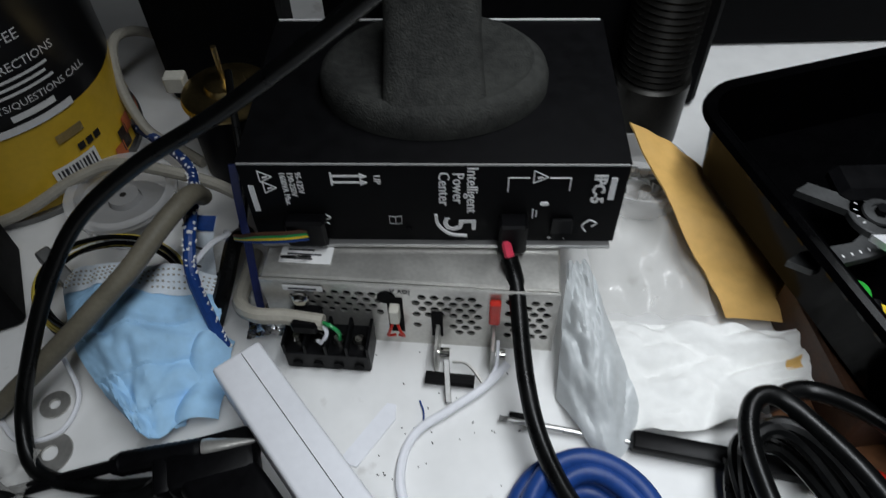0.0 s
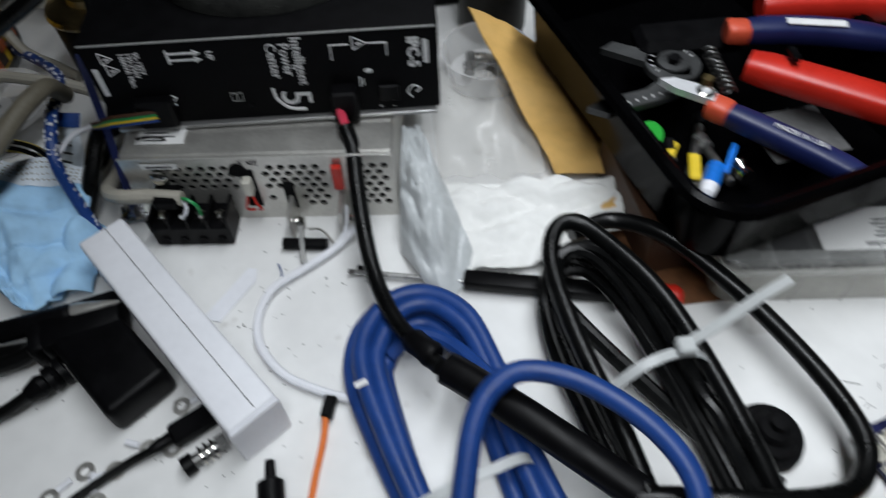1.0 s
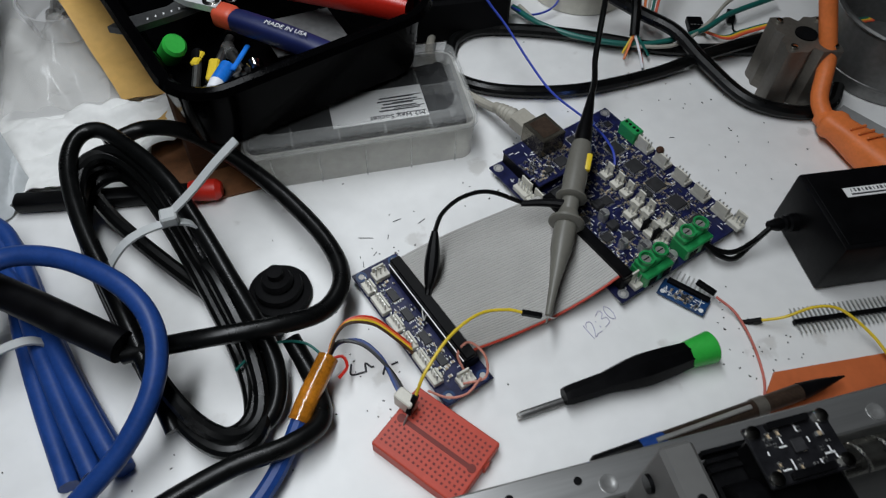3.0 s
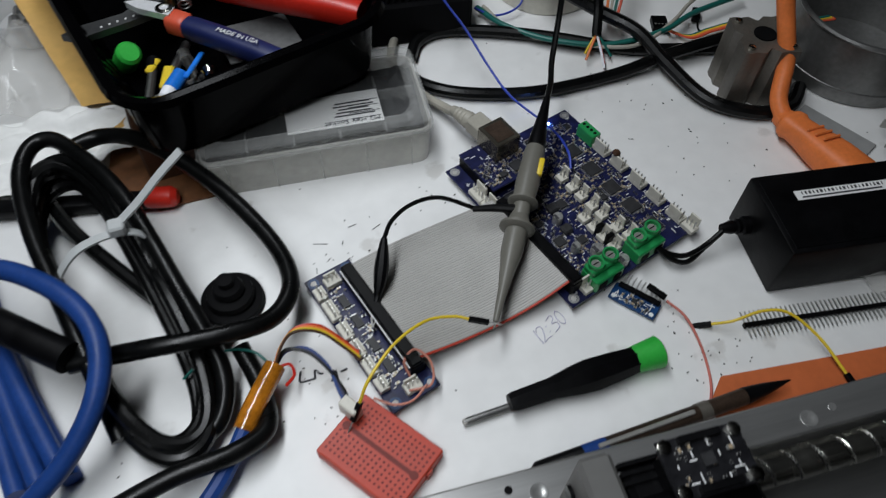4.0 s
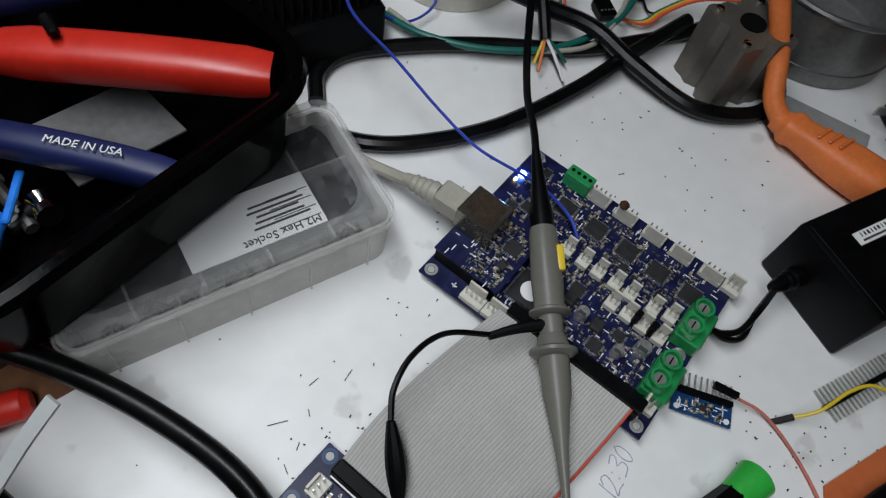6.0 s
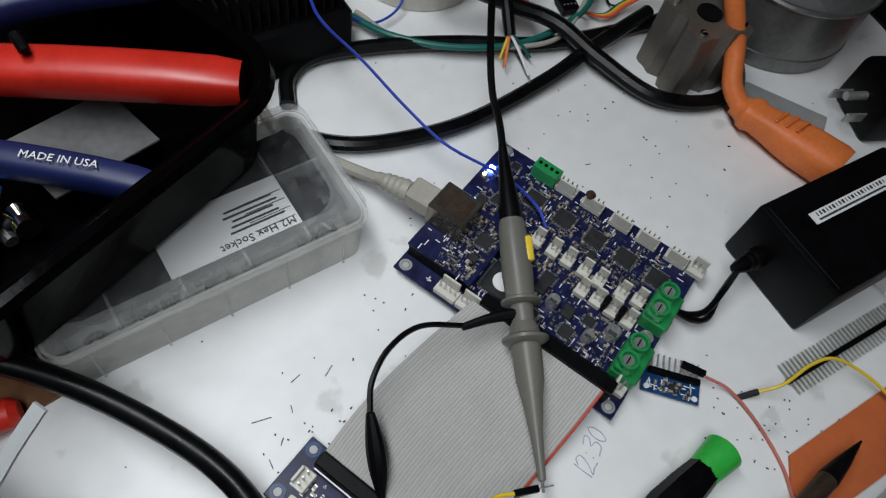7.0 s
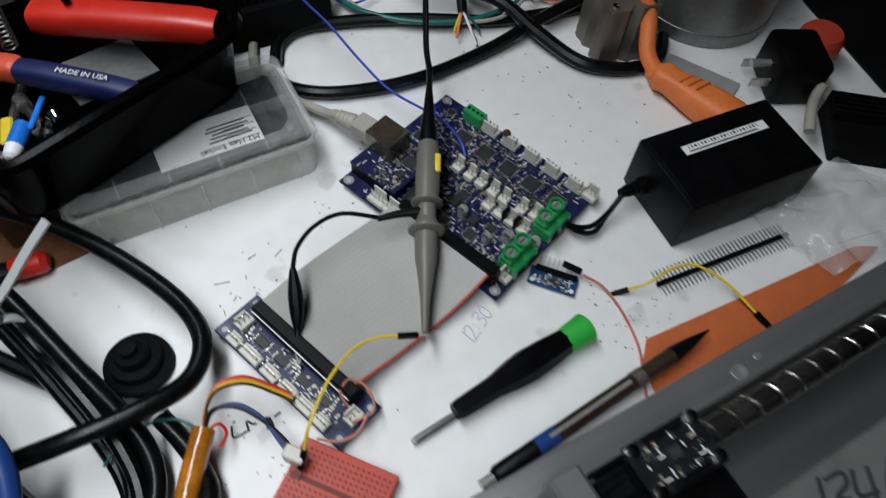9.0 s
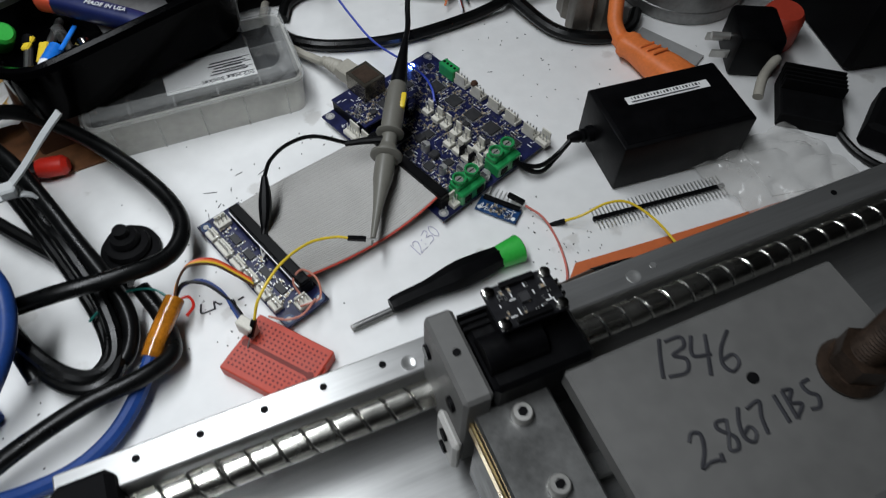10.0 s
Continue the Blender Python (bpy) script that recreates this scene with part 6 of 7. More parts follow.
def jumper(name, label, pts, mtl, ends=True, r=0.00080):
    j = thing(name, label, "wire")
    part("wire", T(pts, r, sides=7), mtl, j)
    for p, q in ((pts[0], pts[1]), (pts[-1], pts[-2])) if ends else ():
        p, q = Vector(p), Vector(q)
        d = (p - q).normalized()
        m = Matrix.Translation(p + d * 0.004) @ d.to_track_quat("X", "Z").to_matrix().to_4x4()
        part("end_housing", B((0, 0, 0), (0.010, 0.0026, 0.0026), 0.0003, m=m), M_BLACK, j)
        part("end_pin", B((0.008, 0, 0), (0.007, 0.0006, 0.0006), m=m), M_SMD, j)
    return j


jumper("yellow_jumper_wire", "yellow jumper wire arching over the pin strip", [(0.4930, 0.0015, 0.0035), (0.5020, -0.0030, 0.0095), (0.5170, -0.0045, 0.0140), (0.5290, -0.0100, 0.0140), (0.5380, -0.0260, 0.0100), (0.5420, -0.0460, 0.0050)], M_YELLOW)
jumper("yellow_jumper_wire", "yellow jumper wire from the breadboard to the probe tip", [(0.3718, 0.0335, 0.0222), (0.3640, 0.0370, 0.0235), (0.3500, 0.0375, 0.0260), (0.3320, 0.0280, 0.0310), (0.3160, 0.0150, 0.0300), (0.3090, 0.0090, 0.0200)], M_YELLOW)
jumper("red_jumper_wire", "thin red jumper wire from the breakout board", [(0.4775, 0.0200, 0.0060), (0.4835, 0.0090, 0.0035), (0.4830, -0.0080, 0.0020), (0.4775, -0.0260, 0.0020), (0.4700, -0.0380, 0.0020), (0.462, -0.050, 0.002)], mat("dull_red_wire", (0.52, 0.15, 0.12), 0.45), ends=False, r=0.00072)
part("end_housing", B((0, 0, 0), (0.011, 0.0028, 0.0028), 0.0003, m=pose(0.4745, 0.0260, 0.0075, 0, 0, -62)), M_BLACK, scene.objects["red_jumper_wire"])

# green-topped screwdriver
gs = thing("precision_screwdriver", "black handled precision screwdriver with a green cap", "screwdriver", (0.3540, -0.0080, 0.0080), 1.2, tilt=(0, 0))
gm = pose(0, 0, 0, 0, 90, 0)
part("shaft", lathe(bmesh.new(), [(0.0016, 0.0), (0.0019, 0.002), (0.0019, 0.027)], Matrix.Translation((0, 0, -0.0048)) @ gm, 12), M_DARKSTEEL, gs)
part("bit_tip", B((0.0015, 0, -0.0048), (0.004, 0.0030, 0.0030), 0.0005), M_SILVER, gs)
part("handle", lathe(bmesh.new(), [(0.0042, 0.023), (0.0050, 0.026), (0.0056, 0.045), (0.0078, 0.058), (0.0086, 0.066), (0.0080, 0.078), (0.0068, 0.090)], gm, 8), M_BLACK, gs)
part("cap", lathe(bmesh.new(), [(0.0066, 0.0895), (0.0070, 0.092), (0.0078, 0.100), (0.0082, 0.1035), (0.0070, 0.1045), (0.0058, 0.1035)], gm, 28), M_GREEN, gs, "bright green end cap")

# red breadboard, sensor bundle
bbd = thing("mini_breadboard", "small red solderless breadboard", "breadboard", (0.3125, -0.0102, 0.0), -55)
part("body", B((0, 0, 0.0045), (0.0465, 0.0345, 0.0088), 0.0006), M_BREAD, bbd)
part("centre_groove", B((0, 0, 0.0089), (0.0400, 0.0022, 0.0004)), M_BREADH, bbd)
for e in (-1, 1):
    part("groove_end", C((e * 0.0195, 0, 0.0090), 0.0021, 0.0005, seg=16), M_BREADH, bbd)
bm = bmesh.new()
for i in range(17):
    for j in range(10):
        box(bm, (-0.0205 + 0.00256 * i, (0.0032 + 0.0025 * (j % 5)) * (1 if j < 5 else -1), 0.0089), (0.0011, 0.0011, 0.0003))
part("contact_holes", bm, M_BREADH, bbd, kind="stuff", smooth=False)
part("side_key", B((0.0236, 0.006, 0.0040), (0.0014, 0.0040, 0.0060), 0.0003), M_BREAD, bbd)
cnn = thing("white_plug", "ivory plug with wires standing on the breadboard", "connector", (0.3050, 0.0110, 0.0090), -57)
part("housing", B((0, 0, 0.0050), (0.0100, 0.0060, 0.0095), 0.0006), M_CONN, cnn)
part("pin_base", B((0, 0, 0.0012), (0.0090, 0.0030, 0.0024)), M_BLACK, cnn)
kap = thing("taped_splice", "amber taped cable splice with coloured wires", "cable")
part("splice", T([(0.2565, 0.0170, 0.0120), (0.2640, 0.0270, 0.0140), (0.2710, 0.0355, 0.0150), (0.2765, 0.0425, 0.0155)], 0.0052, sides=12), M_KAPTON, kap, "amber tape wrap")
part("blue_cable", T([(0.2590, 0.0200, 0.0125), (0.2510, 0.0090, 0.0100), (0.2400, -0.0040, 0.0080), (0.2280, -0.0140, 0.0075), (0.2120, -0.0205, 0.0070), (0.1920, -0.0215, 0.0065), (0.165, -0.018, 0.006)], 0.0042), M_BLUE, kap)
for k, (mt, nm) in enumerate(((M_RED, "red"), (M_ORANGE, "orange"), (M_YELLOW, "yellow"), (M_BROWN, "brown"))):
    part("core_wire", T([(0.2760, 0.0415, 0.0160), (0.2810 + 0.0006 * k, 0.0490, 0.0200 + 0.001 * k), (0.2900, 0.0545 - 0.0012 * k, 0.0240 + 0.001 * k), (0.3010, 0.0530 - 0.0014 * k, 0.0230), (0.3100, 0.0460 - 0.0016 * k, 0.0160), (0.3160, 0.0400 - 0.0016 * k, 0.0105)], 0.00072, sides=6), mt, kap, nm + " core wire")
for k in range(3):
    part("core_wire", T([(0.2765, 0.0420, 0.0155), (0.2830, 0.0470, 0.0180 + 0.0008 * k), (0.2930, 0.0440 - 0.001 * k, 0.0200), (0.3000, 0.0330 - 0.001 * k, 0.0190), (0.3020 + 0.001 * k, 0.0200, 0.0180), (0.3030 + 0.001 * k, 0.0140, 0.0170)], 0.0009, sides=6), (M_BLUE, M_NAVY, M_RUBBER)[k], kap, "dark core wire")
part("core_wire", T([(0.2750, 0.0430, 0.0160), (0.2680, 0.0520, 0.0180), (0.2560, 0.0570, 0.0170), (0.2440, 0.0560, 0.0150), (0.2340, 0.0500, 0.0140)], 0.0007, sides=6), M_TEAL, kap, "teal core wire")
part("core_wire", T([(0.2770, 0.0415, 0.0150), (0.2830, 0.0420, 0.0140), (0.2840, 0.0370, 0.0120), (0.2790, 0.0330, 0.0110)], 0.0008, sides=6), M_RED, kap, "red core wire")

# ---- right end of the bench ----
pa = thing("power_adapter", "black plastic power adapter block with a printed label", "power adapter", (0.5815, 0.0285, 0.0), -9.0)
part("body", B((0, 0, 0.0190), (0.0880, 0.0520, 0.0360), 0.0016, seg=2), M_BLACK, pa)
part("top_edge", B((0, 0, 0.0371), (0.0820, 0.0460, 0.0006), 0.0002), M_BLACK, pa)
plb = part("label", B((0.002, 0.0090, 0.0376), (0.0560, 0.0062, 0.0003)), M_PAPER, pa, "narrow white printed label")
for k in range(22):
    part("print_bar", B((-0.022 + 0.0022 * k, 0.0102, 0.0378), (0.0005 + 0.0004 * (k % 3), 0.0020, 0.0002)), M_DARKPRINT, plb)
part("print_bar", B((0.000, 0.0075, 0.0378), (0.046, 0.0010, 0.0002)), M_DARKPRINT, plb)
part("relief", lathe(bmesh.new(), [(0.0052, 0), (0.0052, 0.004), (0.0040, 0.005), (0.0046, 0.007), (0.0034, 0.008), (0.0040, 0.010), (0.0024, 0.016)], Matrix.Translation((-0.0438, 0.010, 0.0150)) @ pose(0, 0, 0, 0, -90, 0), 16), M_BLACK, pa)
inv = pa.matrix_world.inverted()
for dz in (0.0, -0.0026):
    part("cord", T([tuple(inv @ Vector(p)) for p in ((0.5240, 0.0460, 0.0148 + dz * 0.3), (0.5130, 0.0430, 0.0100 + dz), (0.5010, 0.0415 + dz, 0.0080 + dz), (0.4920, 0.0450 + dz, 0.0090 + dz * 0.5), (0.4858, 0.0505, 0.0115), (0.4795, 0.0565, 0.0130))], 0.0015), M_RUBBER, pa)
oc = thing("orange_extension_cord", "orange extension cord with a moulded socket end", "extension cord")
SEC = [(0.116, 0.0105, 0.0105), (0.111, 0.0125, 0.0125), (0.1085, 0.0175, 0.0160), (0.105, 0.0190, 0.0165), (0.102, 0.0165, 0.0150), (0.094, 0.0180, 0.0165), (0.084, 0.0215, 0.0190), (0.074, 0.0235, 0.0210), (0.058, 0.0240, 0.0215), (0.054, 0.0225, 0.0200)]
bm = bmesh.new()
rings = [[bm.verts.new((0.6125 + 0.22 * (0.105 - yy) + a, yy + 0.10 * a, 0.0125 + b)) for a, b in round_rect(w, h, min(w, h) * 0.36, 4)] for yy, w, h in SEC]
for a, b in zip(rings, rings[1:]):
    for i in range(len(a)):
        bm.faces.new((a[i], a[(i + 1) % len(a)], b[(i + 1) % len(a)], b[i]))
bm.faces.new(rings[0][::-1])
bm.faces.new(rings[-1])
bmesh.ops.recalc_face_normals(bm, faces=bm.faces)
sk_ = part("socket", bm, M_ORANGE, oc)
for k in range(3):
    part("finger_ridge", B((0.6155 + 0.0012 * k, 0.0925 - 0.0055 * k, 0.0215 + 0.0010 * k), (0.0120, 0.0018, 0.0016), 0.0006), M_ORANGE, sk_)
part("cord", T([(0.6105, 0.1130, 0.0130), (0.6115, 0.1240, 0.0200), (0.6190, 0.1380, 0.0360), (0.6190, 0.1520, 0.0560), (0.6170, 0.1680, 0.0820), (0.622, 0.20, 0.12), (0.64, 0.25, 0.15)], 0.0054, sides=14), M_ORANGE, oc)
solo("grey_plate", B((0, 0, 0.001), (0.032, 0.050, 0.002), 0.0003), M_GREYMETAL, "flat grey metal plate under the orange socket", "plate", (0.6390, 0.0980, 0.0), 25)
tin = thing("metal_tin", "open round grey metal tin", "tin", (0.700, 0.158, 0.0))
part("wall", lathe(bmesh.new(), [(0.0470, 0.0), (0.0490, 0.0010), (0.0490, 0.0440), (0.0475, 0.0440), (0.0470, 0.0020), (0.001, 0.0015)], None, 56, caps=False), M_TIN, tin)
part("rolled_rim", lathe(bmesh.new(), [(0.0476, 0.0436), (0.0500, 0.0436), (0.0507, 0.0452), (0.0498, 0.0466), (0.0482, 0.0466), (0.0474, 0.0452), (0.0476, 0.0436)], None, 56, caps=False), M_TIN, tin)
part("bead", lathe(bmesh.new(), [(0.0486, 0.0085), (0.0496, 0.0092), (0.0498, 0.0100), (0.0496, 0.0108), (0.0486, 0.0115)], None, 56, caps=False), M_TIN, tin)
blk = thing("finned_block", "taupe anodised finned metal block with screws", "metal block", (0.6120, 0.1560, 0.0), 30)
out = []
for k in range(48):
    a = 2 * math.pi * k / 48
    r = 0.0190 + 0.0042 * math.cos(4 * a) + 0.0014 * math.cos(12 * a)
    out.append((r * math.cos(a), r * math.sin(a)))
part("body", prism(bmesh.new(), out, 0.0, 0.0440), M_CAST, blk)
part("bore", C((0, 0, 0.0443), 0.0070, 0.0012), M_MATTE, blk)
for k in range(4):
    a = math.pi / 2 * k
    part("corner_screw", lathe(bmesh.new(), [(0.0022, 0.044), (0.0022, 0.0458), (0.0010, 0.0464)], Matrix.Translation((0.0185 * math.cos(a), 0.0185 * math.sin(a), 0)), 12), M_CHROME, blk)
bp_ = thing("mains_plug_adapter", "black mains plug adapter with metal prongs", "plug", (0.6880, 0.0680, 0.0), -30)
part("body", B((0, 0, 0.0170), (0.0320, 0.0380, 0.0330), 0.0040, seg=2), M_BLACK, bp_)
for y in (-0.009, 0.009):
    part("prong", B((-0.0215, y, 0.0120), (0.0140, 0.0016, 0.0065), 0.0004), M_SILVER, bp_)
part("prong", C((-0.021, 0.0, 0.0200), 0.0026, 0.0150, axis="x", seg=12), M_SILVER, bp_)
solo("round_red_knob", lathe(bmesh.new(), [(0.013, 0), (0.0145, 0.004), (0.0145, 0.024), (0.0120, 0.028)], None, 28), M_BREAD, "dull red round knob behind the mains plug", "knob", (0.7200, 0.0740, 0.0), 0, tilt=(0, 0))
hs2 = thing("black_heatsink", "black finned block lying at the bench end", "heatsink", (0.6920, 0.0100, 0.0), -42)
part("body", B((0, 0, 0.0060), (0.0400, 0.0420, 0.0120), 0.0010), M_MATTE, hs2)
for k in range(5):
    part("fin", B((0, 0.004 + 0.0040 * k, 0.0160), (0.0400, 0.0014, 0.0080)), M_MATTE, hs2)
solo("white_cable_stub", T([(0.6560, 0.0240, 0.0150), (0.6660, 0.0330, 0.0180), (0.6780, 0.0400, 0.0170), (0.6900, 0.0450, 0.0180)], 0.0034, sides=14), M_GREYCAB, "pale printed cable stub by the mains plug", "cable")
solo("clear_bag", sheet(bmesh.new(), 30, 24, lambda u, v: Vector((0.598 + 0.085 * u - 0.012 * v, -0.052 + 0.056 * v - 0.010 * u * (1 - v), 0.003 + 0.012 * abs(noise.noise(Vector((u * 4, v * 4, 9)))) + 0.010 * math.sin(math.pi * u) * math.sin(math.pi * v)))), M_FILM, "crinkled clear plastic bag beside the adapter", "plastic bag")
solo("paper_scrap", B((0, 0, 0.0004), (0.07, 0.05, 0.0006)), M_PAPER, "white paper scrap under the clear bag", "paper", (0.660, -0.022, 0.0), -14)
dk = thing("dark_fan_housing", "dark equipment housing at the far end of the bench", "housing", (0.825, 0.085, 0.0), -15)
part("body", B((0, 0, 0.035), (0.13, 0.16, 0.07), 0.004), M_BLACKBOX, dk)
part("lid", B((0, 0, 0.0712), (0.124, 0.152, 0.002), 0.0006), M_MATTE, dk)
solo("dark_bracket", B((0, 0, 0.010), (0.045, 0.030, 0.020), 0.003), M_MATTE, "dark metal bracket by the rail", "bracket", (0.7250, -0.030, 0.0), 30)
solo("black_thin_cable", T([(0.7200, 0.0200, 0.0100), (0.7080, 0.0080, 0.0060), (0.6960, -0.0120, 0.0040), (0.6910, -0.0360, 0.0040), (0.6980, -0.0560, 0.0045), (0.715, -0.066, 0.005)], 0.0026), M_RUBBER, "thin black cable curling by the bracket", "cable")
solo("orange_sheet", prism(bmesh.new(), [(0.474, -0.034), (0.484, -0.0255), (0.560, -0.036), (0.626, -0.0445), (0.638, -0.052), (0.560, -0.064), (0.468, -0.050)], 0.0004, 0.0016), M_ORANGESH, "flat orange silicone sheet under the rail", "silicone sheet")
pn = thing("mechanical_pencil", "dark clear-barrelled pen with a black tip", "pen", (0.5110, -0.0400, 0.0085), 180.8, tilt=(0, 0))
pmx = pose(0, 0, 0, 0, 90, 0)
part("tip", lathe(bmesh.new(), [(0.0004, 0.0), (0.0030, 0.014), (0.0042, 0.024), (0.0044, 0.026)], pmx, 16), M_BLACK, pn)
part("barrel", lathe(bmesh.new(), [(0.0042, 0.0262), (0.0042, 0.105)], pmx, 16), M_RUST, pn)
part("grip_band", lathe(bmesh.new(), [(0.0046, 0.046), (0.0046, 0.052)], pmx, 16), M_CAST, pn)
part("clip", B((0.080, 0.0, 0.0048), (0.050, 0.0022, 0.0012), 0.0004), M_SILVER, pn)
part("end_cap", lathe(bmesh.new(), [(0.0044, 0.1055), (0.0044, 0.134), (0.0030, 0.136)], pmx, 16), M_BLACK, pn)
part("blue_band", lathe(bmesh.new(), [(0.00445, 0.100), (0.00445, 0.112)], pmx, 16), M_BLUE, pn)
part("end_plug", C((0.1395, 0, 0), 0.0026, 0.007, axis="x", seg=12), M_SILVER, pn)

# black power adapter base with brush-like heatsink at the back
bh = thing("finned_heatsink", "black heatsink block with upright fins", "heatsink", (0.4230, 0.3000, 0.0), -7)
part("base", B((0, 0, 0.0160), (0.0780, 0.0660, 0.0320), 0.0020), M_BLACKBOX, bh)
for k in range(15):
    part("fin", B((-0.0336 + 0.0048 * k, 0, 0.0430), (0.0013, 0.0600, 0.0220), 0.0003), M_MATTE, bh)
tp = thing("tape_roll", "pale translucent tape roll lying flat", "tape roll", (0.5330, 0.3050, 0.0))
part("ring", lathe(bmesh.new(), [(0.034, 0.0), (0.040, 0.0006), (0.040, 0.018), (0.034, 0.018), (0.032, 0.016), (0.032, 0.001), (0.034, 0.0)], None, 48, caps=False), M_CONN, tp)
part("core", lathe(bmesh.new(), [(0.0315, 0.001), (0.0315, 0.004), (0.004, 0.004)], None, 40), M_WHITE, tp)


def cable(label, pts, r, m=M_RUBBER, name="cable"):
    return solo(name, T(pts, r, sides=10), m, label, "cable")


cable("black cable looping over the back of the bench", [(0.4080, 0.2480, 0.0040), (0.4180, 0.2630, 0.0045), (0.4380, 0.2680, 0.0050), (0.4730, 0.2560, 0.0055), (0.5090, 0.2370, 0.0060), (0.5500, 0.2120, 0.0060), (0.5900, 0.1980, 0.0060), (0.6350, 0.1880, 0.0060), (0.66, 0.19, 0.006)], 0.0042, name="black_cable")
cable("black cable looping over the back of the bench", [(0.4000, 0.2400, 0.0040), (0.4080, 0.2200, 0.0050), (0.4320, 0.2030, 0.0050), (0.4770, 0.1900, 0.0050), (0.5330, 0.1890, 0.0055), (0.5750, 0.1910, 0.0110), (0.6200, 0.1930, 0.0130)], 0.0042, name="black_cable")
cable("black cable crossing the others", [(0.500, 0.285, 0.060), (0.5130, 0.2600, 0.0360), (0.5390, 0.2360, 0.0230), (0.5590, 0.2120, 0.0180), (0.5670, 0.1820, 0.0120), (0.5790, 0.1470, 0.0070), (0.6050, 0.1280, 0.0050), (0.6290, 0.1270, 0.0050), (0.645, 0.14, 0.006)], 0.0046, name="black_cable")
cable("dark green and black wire bundle at the back", [(0.470, 0.285, 0.006), (0.4800, 0.2580, 0.0080), (0.5050, 0.2330, 0.0080), (0.5400, 0.2150, 0.0090), (0.5800, 0.2130, 0.0120), (0.6150, 0.2260, 0.0110), (0.66, 0.235, 0.010)], 0.0020, M_TEAL, name="dark_wire")
cable("grey wire in the bundle at the back", [(0.475, 0.285, 0.006), (0.4850, 0.2520, 0.0060), (0.5150, 0.2280, 0.0070), (0.5550, 0.2070, 0.0100), (0.5900, 0.2180, 0.0130), (0.6250, 0.2400, 0.0120), (0.67, 0.25, 0.010)], 0.0014, M_GREYCAB, name="grey_wire")
solo("blue_wire", T([(0.4280, 0.3000, 0.0700), (0.4295, 0.2650, 0.0600), (0.4300, 0.2500, 0.0480), (0.4390, 0.2280, 0.0360), (0.4440, 0.2000, 0.0280), (0.4500, 0.1750, 0.0220), (0.4640, 0.1540, 0.0150), (0.4700, 0.1420, 0.0120), (0.4680, 0.1250, 0.0150), (0.4650, 0.1150, 0.0130)], 0.0008, sides=6), mat("bright_blue_wire", (0.03, 0.06, 0.42), 0.4), "thin blue wire dropping to the control board", "wire")
solo("blue_wire", T([(0.4660, 0.2800, 0.0100), (0.4800, 0.2720, 0.0060), (0.5000, 0.2760, 0.0080), (0.5120, 0.2920, 0.0200)], 0.0008, sides=6), bpy.data.materials["bright_blue_wire"], "thin blue wire by the heatsink", "wire")
rb = thing("rainbow_ribbon", "rainbow ribbon wire with a black plug", "ribbon wire")
RP = [(0.5905, 0.2190, 0.0050), (0.6020, 0.2080, 0.0050), (0.6180, 0.2080, 0.0070), (0.6380, 0.2020, 0.0130), (0.6540, 0.1800, 0.0240), (0.668, 0.160, 0.040)]
for k, m_ in enumerate((M_TEAL, M_YELLOW, M_ORANGE, M_ORANGERED)):
    part("strand", T([(x + 0.0006 * k, y - 0.0012 * k + 0.003, z) for x, y, z in RP], 0.0008, sides=6), m_, rb)
part("plug", B((0, 0, 0), (0.0110, 0.0140, 0.0050), 0.0006, m=pose(0.5895, 0.2290, 0.0045, 0, 0, -20)), M_BLACK, rb)
for k in range(4):
    part("plug_hole", B((-0.0036 + 0.0024 * k, -0.003, 0.0026), (0.0010, 0.0010, 0.0003), m=pose(0.5895, 0.2290, 0.0045, 0, 0, -20)), M_SMD, rb)
jp = thing("jumper_plug", "small black jumper plug with a thin wire", "plug")
part("housing", B((0, 0, 0), (0.0055, 0.0120, 0.0050), 0.0006, m=pose(0.6210, 0.2310, 0.0040, 0, 0, -30)), M_BLACK, jp)
part("wire", T([(0.6180, 0.2240, 0.0040), (0.6150, 0.2160, 0.0030), (0.6220, 0.2120, 0.0030), (0.634, 0.214, 0.003)], 0.0007, sides=5), M_RUBBER, jp)
fr = thing("frayed_wire_ends", "bundle of cut coloured wire ends", "wire")
part("sleeve", T([(0.5420, 0.2560, 0.0500), (0.5400, 0.2380, 0.0300), (0.5330, 0.2200, 0.0140)], 0.0034), M_RUBBER, fr)
for k, (m_, dx, dy) in enumerate(((M_RED, -0.002, -0.020), (M_ORANGE, -0.012, -0.012), (M_YELLOW, -0.010, -0.006), (M_WHITE, -0.004, -0.024), (M_TEAL, 0.006, -0.014))):
    part("cut_end", T([(0.5335, 0.2210, 0.0150), (0.5335 + dx * 0.5, 0.2210 + dy * 0.5, 0.0110), (0.5335 + dx, 0.2210 + dy, 0.0050)], 0.0009, sides=6), m_, fr)
for k, m_ in enumerate((M_ORANGE, M_GREYCAB, M_TEAL, M_ORANGERED)):
    part("strand", T([(0.5440 + 0.003 * k, 0.2300, 0.0200), (0.5520 + 0.004 * k, 0.2450, 0.0300), (0.5640 + 0.005 * k, 0.2650, 0.0400), (0.575 + 0.006 * k, 0.290, 0.05)], 0.0010, sides=6), m_, fr)
part("stripe_wire", T([(0.5380, 0.2600, 0.0520), (0.5390, 0.2460, 0.0390), (0.5370, 0.2300, 0.0240)], 0.0012, sides=6), mat("lime_wire", (0.45, 0.62, 0.06), 0.4), fr, "lime green wire")

